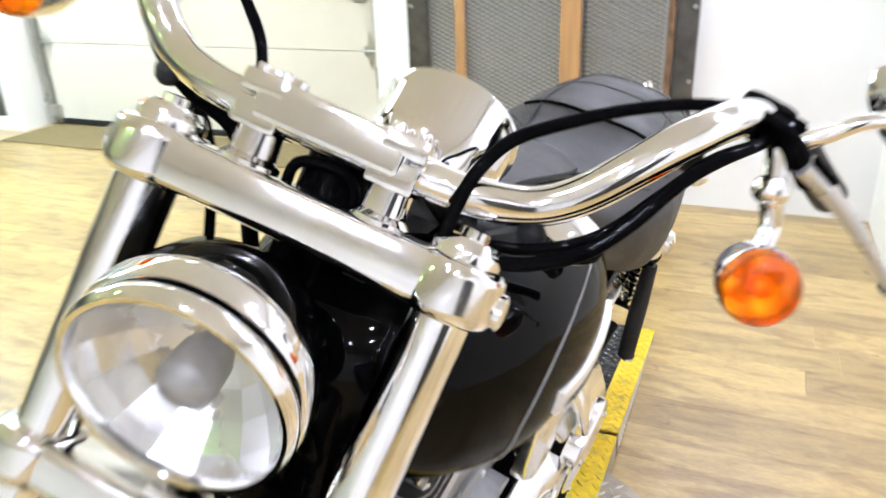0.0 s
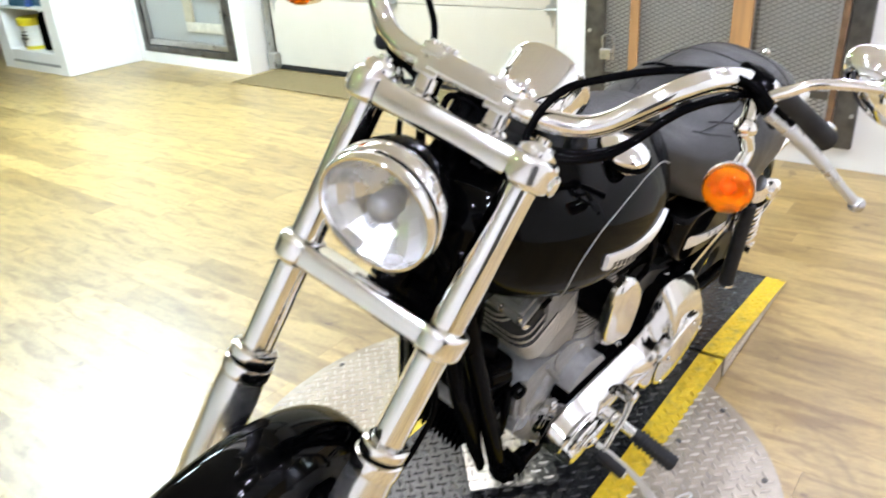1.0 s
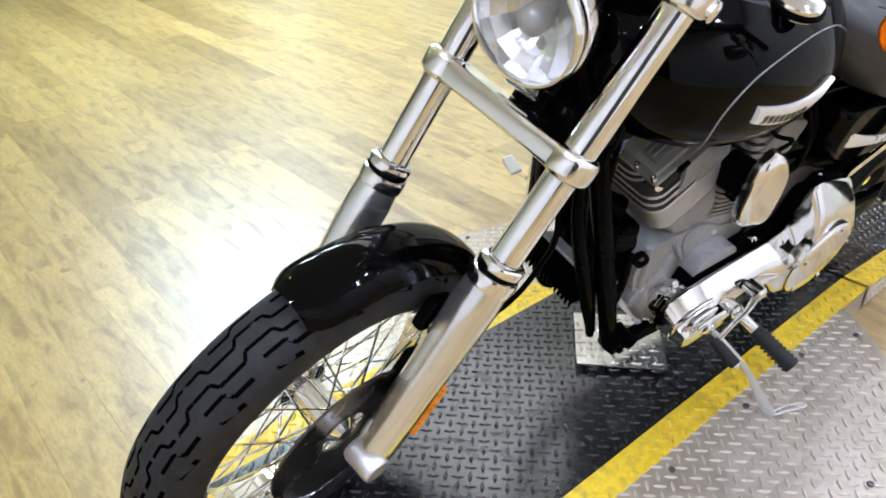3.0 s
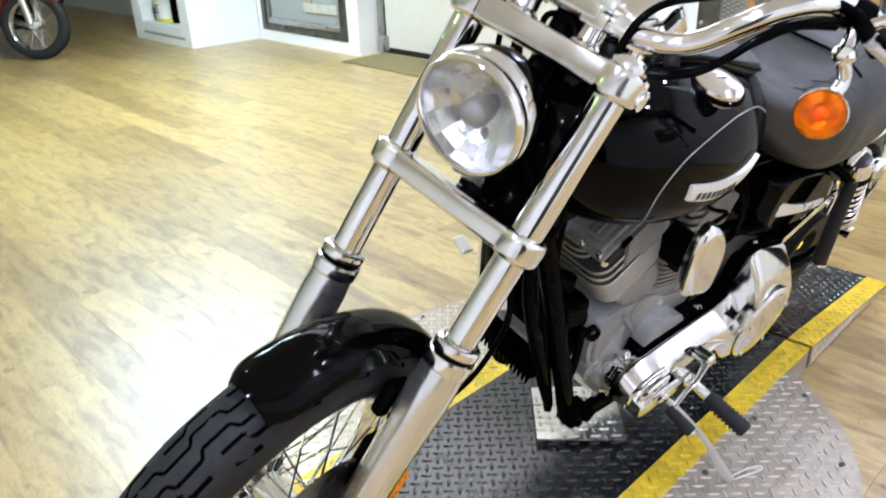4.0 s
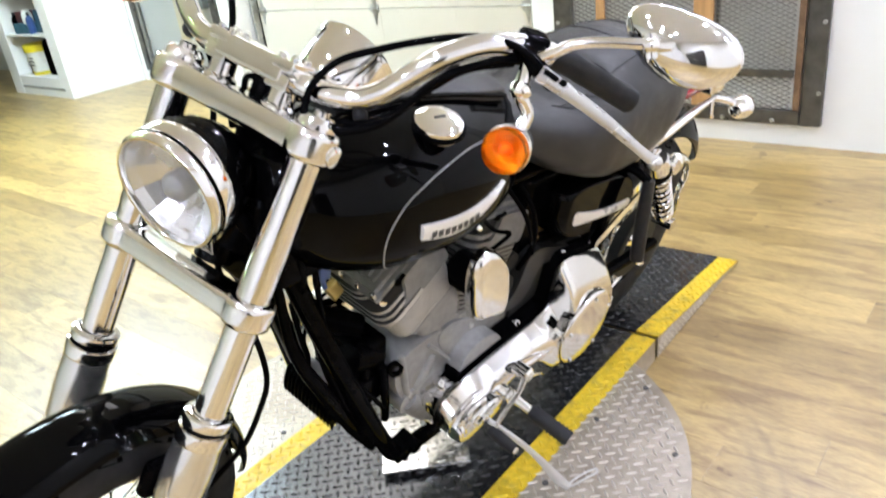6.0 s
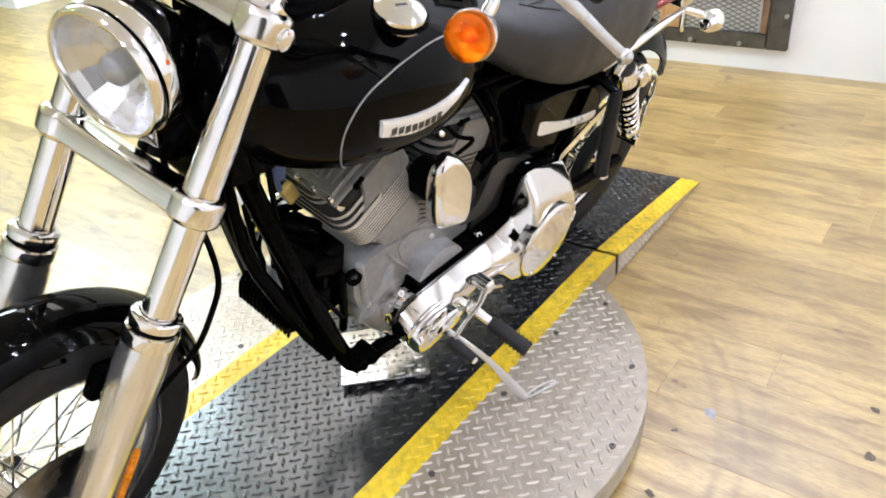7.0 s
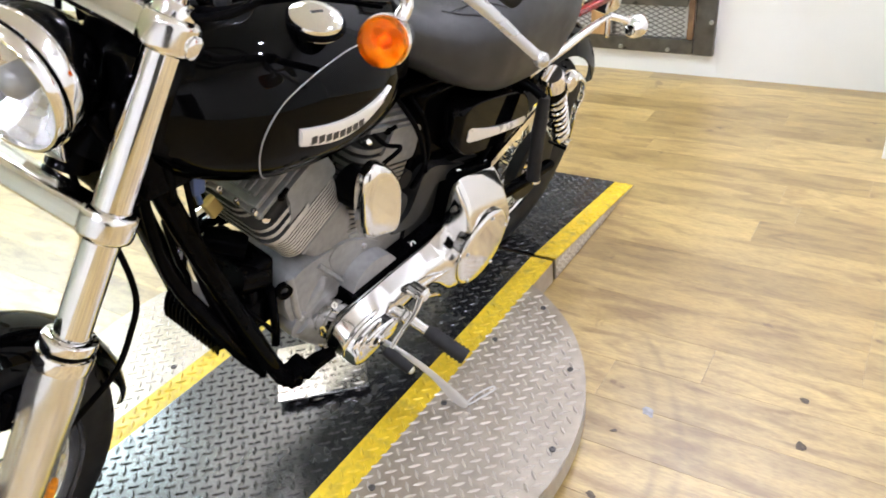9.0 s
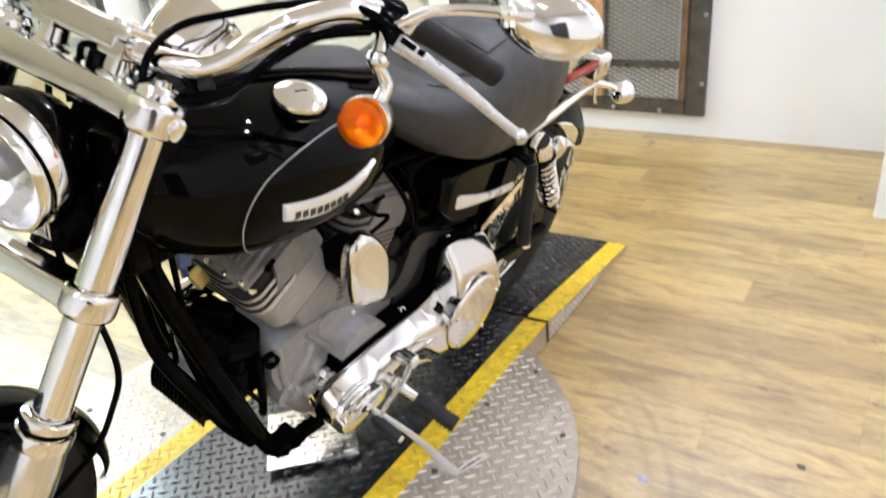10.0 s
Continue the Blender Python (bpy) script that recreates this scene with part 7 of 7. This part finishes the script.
part("stand_pivot", lathe([(0.010, -0.02), (0.011, 0.008), (0.008, 0.012), (0, 0.013)], 18, facing(knee, (1, -0.3, 0.3))), CHROME, stand, "chrome pivot bolt")

# rear brake pedal on the far side
pedal = part("brake_pedal", sweep([(-0.335, 0.175, 0.318), (-0.29, 0.20, 0.305), (-0.22, 0.27, 0.285), (-0.14, 0.34, 0.27)], [0.008, 0.009, 0.010, 0.011], 12, 5), CHROME, bike, "chrome rear brake pedal")
part("pedal_pad", moved(box((-0.027, -0.016, -0.007), (0.027, 0.016, 0.007), 0.006, 3), pose(-0.378, 0.160, 0.330, 12, 10, -8)), SATIN, pedal, "bright metal pedal pad")

# ---- far motorcycle ----
def far_bike(m):
    b = thing("parked_motorcycle", "dark red cruiser motorcycle with laced wheels, parked", "motorcycle", m)
    turn = pose(0, 0, 0, 0, 0, 40)                # bars turned to the lock
    ahead = turn @ Vector((0, -1, -0.05))
    wm = pose(0, 0, 0.33) @ turn
    w = part("front_wheel", lathe([(0.236, -0.03), (0.25, -0.04), (0.25, 0.04), (0.236, 0.03), (0.232, 0.0), (0.236, -0.03)], 48, wm @ SPIN), CHROME, b, "chrome laced wheel rim")
    part("tyre", lathe(tyre(0.33, 0.12), 56, wm @ SPIN), RUBBER, w, "black road tyre")
    part("hub", lathe([(0, -0.06), (0.05, -0.05), (0.03, -0.02), (0.03, 0.02), (0.05, 0.05), (0, 0.06)], 24, wm @ SPIN), CHROME, w)
    for i in range(28):
        a = 2 * math.pi * i / 28
        s = 1 if i % 2 else -1
        la = a + (0.8 if (i // 2) % 2 else -0.8)
        part("spoke", rod(wm @ Vector((s * 0.045, 0.045 * math.sin(la), 0.045 * math.cos(la))), wm @ Vector((0, 0.236 * math.sin(a), 0.236 * math.cos(a))), 0.003, 5), CHROME, w)
    for s in (-1, 1):
        part("fork_leg", sweep([turn @ Vector((s * 0.10, -0.01, 0.33)), turn @ Vector((s * 0.10, 0.30, 1.10))], [0.034, 0.026], 16, 4), CHROME, b, "chrome fork leg")
        part("turn_signal", ball(turn @ Vector((s * 0.19, 0.15, 0.90)), (0.030, 0.040, 0.030), 16), AMBER, b, "amber turn signal")
    part("front_fender", fender(wm, 0.375, 0.17, -45, 85, 0.07), RED_PAINT, b, "dark red front fender")
    lamp = part("headlamp", lathe([(0, -0.14), (0.06, -0.12), (0.09, -0.05), (0.092, 0.0), (0.085, 0.012)], 32, facing(turn @ Vector((0, 0.17, 1.06)), ahead)), CHROME, b, "chrome headlamp")
    part("lens", lathe([(0.086, 0.008), (0.05, 0.022), (0, 0.026)], 32, facing(turn @ Vector((0, 0.17, 1.06)), ahead)), GLASS, lamp)
    part("reflector", lathe([(0.085, 0.004), (0.05, -0.04), (0, -0.055)], 32, facing(turn @ Vector((0, 0.17, 1.06)), ahead)), REFLECTOR, lamp)
    part("fuel_tank", loft([[(hw * math.cos(a), y, zc + hz * math.sin(a)) for a in (2 * math.pi * i / 28 for i in range(28))] for y, hw, zc, hz in ((0.42, 0.04, 0.95, 0.03), (0.50, 0.13, 0.93, 0.10), (0.65, 0.17, 0.91, 0.13), (0.85, 0.15, 0.88, 0.12), (1.0, 0.05, 0.86, 0.05))]), RED_PAINT, b, "dark red fuel tank")
    part("engine", merged(box((-0.16, 0.42, 0.25), (0.16, 0.95, 0.60), 0.05, 3), box((-0.11, 0.45, 0.58), (0.11, 0.90, 0.82), 0.03, 2)), SATIN_BLACK, b, "dark engine block")
    part("seat", box((-0.15, 0.98, 0.66), (0.15, 1.55, 0.78), 0.05, 3), LEATHER, b, "black seat")
    rw = part("rear_wheel", lathe(tyre(0.33, 0.15), 48, pose(0, 1.62, 0.33) @ SPIN), RUBBER, b, "black rear tyre")
    part("rear_rim", lathe([(0.21, -0.05), (0.215, 0.0), (0.21, 0.05), (0.0, 0.04)], 36, pose(0, 1.62, 0.33) @ SPIN), CHROME, rw)
    part("rear_fender", fender(pose(0, 1.62, 0.33), 0.39, 0.2, -60, 80, 0.08), RED_PAINT, b, "dark red rear fender")
    part("handlebar", sweep([(-0.42, 0.55, 1.12), (-0.30, 0.45, 1.16), (-0.12, 0.36, 1.10), (0.12, 0.36, 1.10), (0.30, 0.45, 1.16), (0.42, 0.55, 1.12)], 0.014, 12), CHROME, b, "chrome handlebar")


far_bike(pose(-7.15, 1.30, 0.0) @ pose(0, 0, 0, 0, 0, 95) @ pose(0, 0, 0, 0, 13, 0))

# ---- marks on the floor ----
def floor_mark(name, x, y, r, colour, label, seed):
    """A thin uneven smear lying on the boards."""
    rnd = random.Random(seed)
    pts = [((r * (0.7 + 0.5 * rnd.random())) * math.cos(2 * math.pi * k / 11), (0.65 * r * (0.7 + 0.5 * rnd.random())) * math.sin(2 * math.pi * k / 11)) for k in range(11)]
    return solid(name, prism(smooth_outline(pts, 3), 0.0006, 0.0012, "z"), colour, label, "floor mark", m=pose(x, y, 0, 0, 0, rnd.random() * 180))


SMEAR_GREY = mat("grey_smear", (0.30, 0.29, 0.28), 0.35, vary=0.3, grain=60)
SMEAR_DARK = mat("dark_scuff", (0.10, 0.075, 0.05), 0.5, vary=0.4, grain=80)
floor_mark("floor_smear", 0.797, 0.567, 0.019, SMEAR_GREY, "small grey smear on the oak boards", 3)
for k, (mx, my, mr) in enumerate(((0.748, 0.471, 0.008), (1.13, 0.607, 0.016), (1.113, 0.766, 0.013), (0.772, 0.268, 0.013))):
    floor_mark("floor_scuff", mx, my, mr, SMEAR_DARK, "small dark scuff on the oak boards", 10 + k)

# ---- floor boards ----
BOARD_L, BOARD_W = 1.22, 0.152


def board_mesh(name, l, w):
    g = 0.0002
    bm = box((-l / 2 + g, -w / 2 + g, -0.006), (l / 2 - g, w / 2 - g, 0.0), 0.0004, 1)
    return finish(bm, OAK, 10)


full = board_mesh("board", BOARD_L, BOARD_W)
rest_v, rest_f = [], []
rows = int((DOOR_Y + 0.2 - Y0) / BOARD_W)
count = 0
offs = random.Random(11)
for r in range(rows + 1):
    y = Y0 + (r + 0.5) * BOARD_W
    if y > DOOR_Y + 0.25:
        break
    x = X0 - offs.random() * BOARD_L
    while x < X1:
        cx = x + BOARD_L / 2
        near = -5.3 < cx < 1.9 and -1.3 < y < 3.45
        if near and count < 300:
            ob = new("plank", full)
            ob.location = (cx, y, 0)
            ob.parent = ground
            count += 1
        else:
            a, b = max(x, X0) + 0.001, min(x + BOARD_L, X1) - 0.001
            if b > a:
                k = len(rest_v)
                for zz in (0.0, -0.006):
                    rest_v.extend([(a, y - BOARD_W / 2 + 0.001, zz), (b, y - BOARD_W / 2 + 0.001, zz), (b, y + BOARD_W / 2 - 0.001, zz), (a, y + BOARD_W / 2 - 0.001, zz)])
                rest_f.extend([(k, k + 1, k + 2, k + 3), (k, k + 4, k + 5, k + 1), (k + 3, k + 2, k + 6, k + 7), (k, k + 3, k + 7, k + 4), (k + 1, k + 5, k + 6, k + 2)])
        x += BOARD_L
me = bpy.data.meshes.new("planks_rest")
me.from_pydata(rest_v, [], rest_f)
me.materials.append(OAK)
rest = new("planks", me)
rest.parent = ground
tagged(rest, kind="stuff")
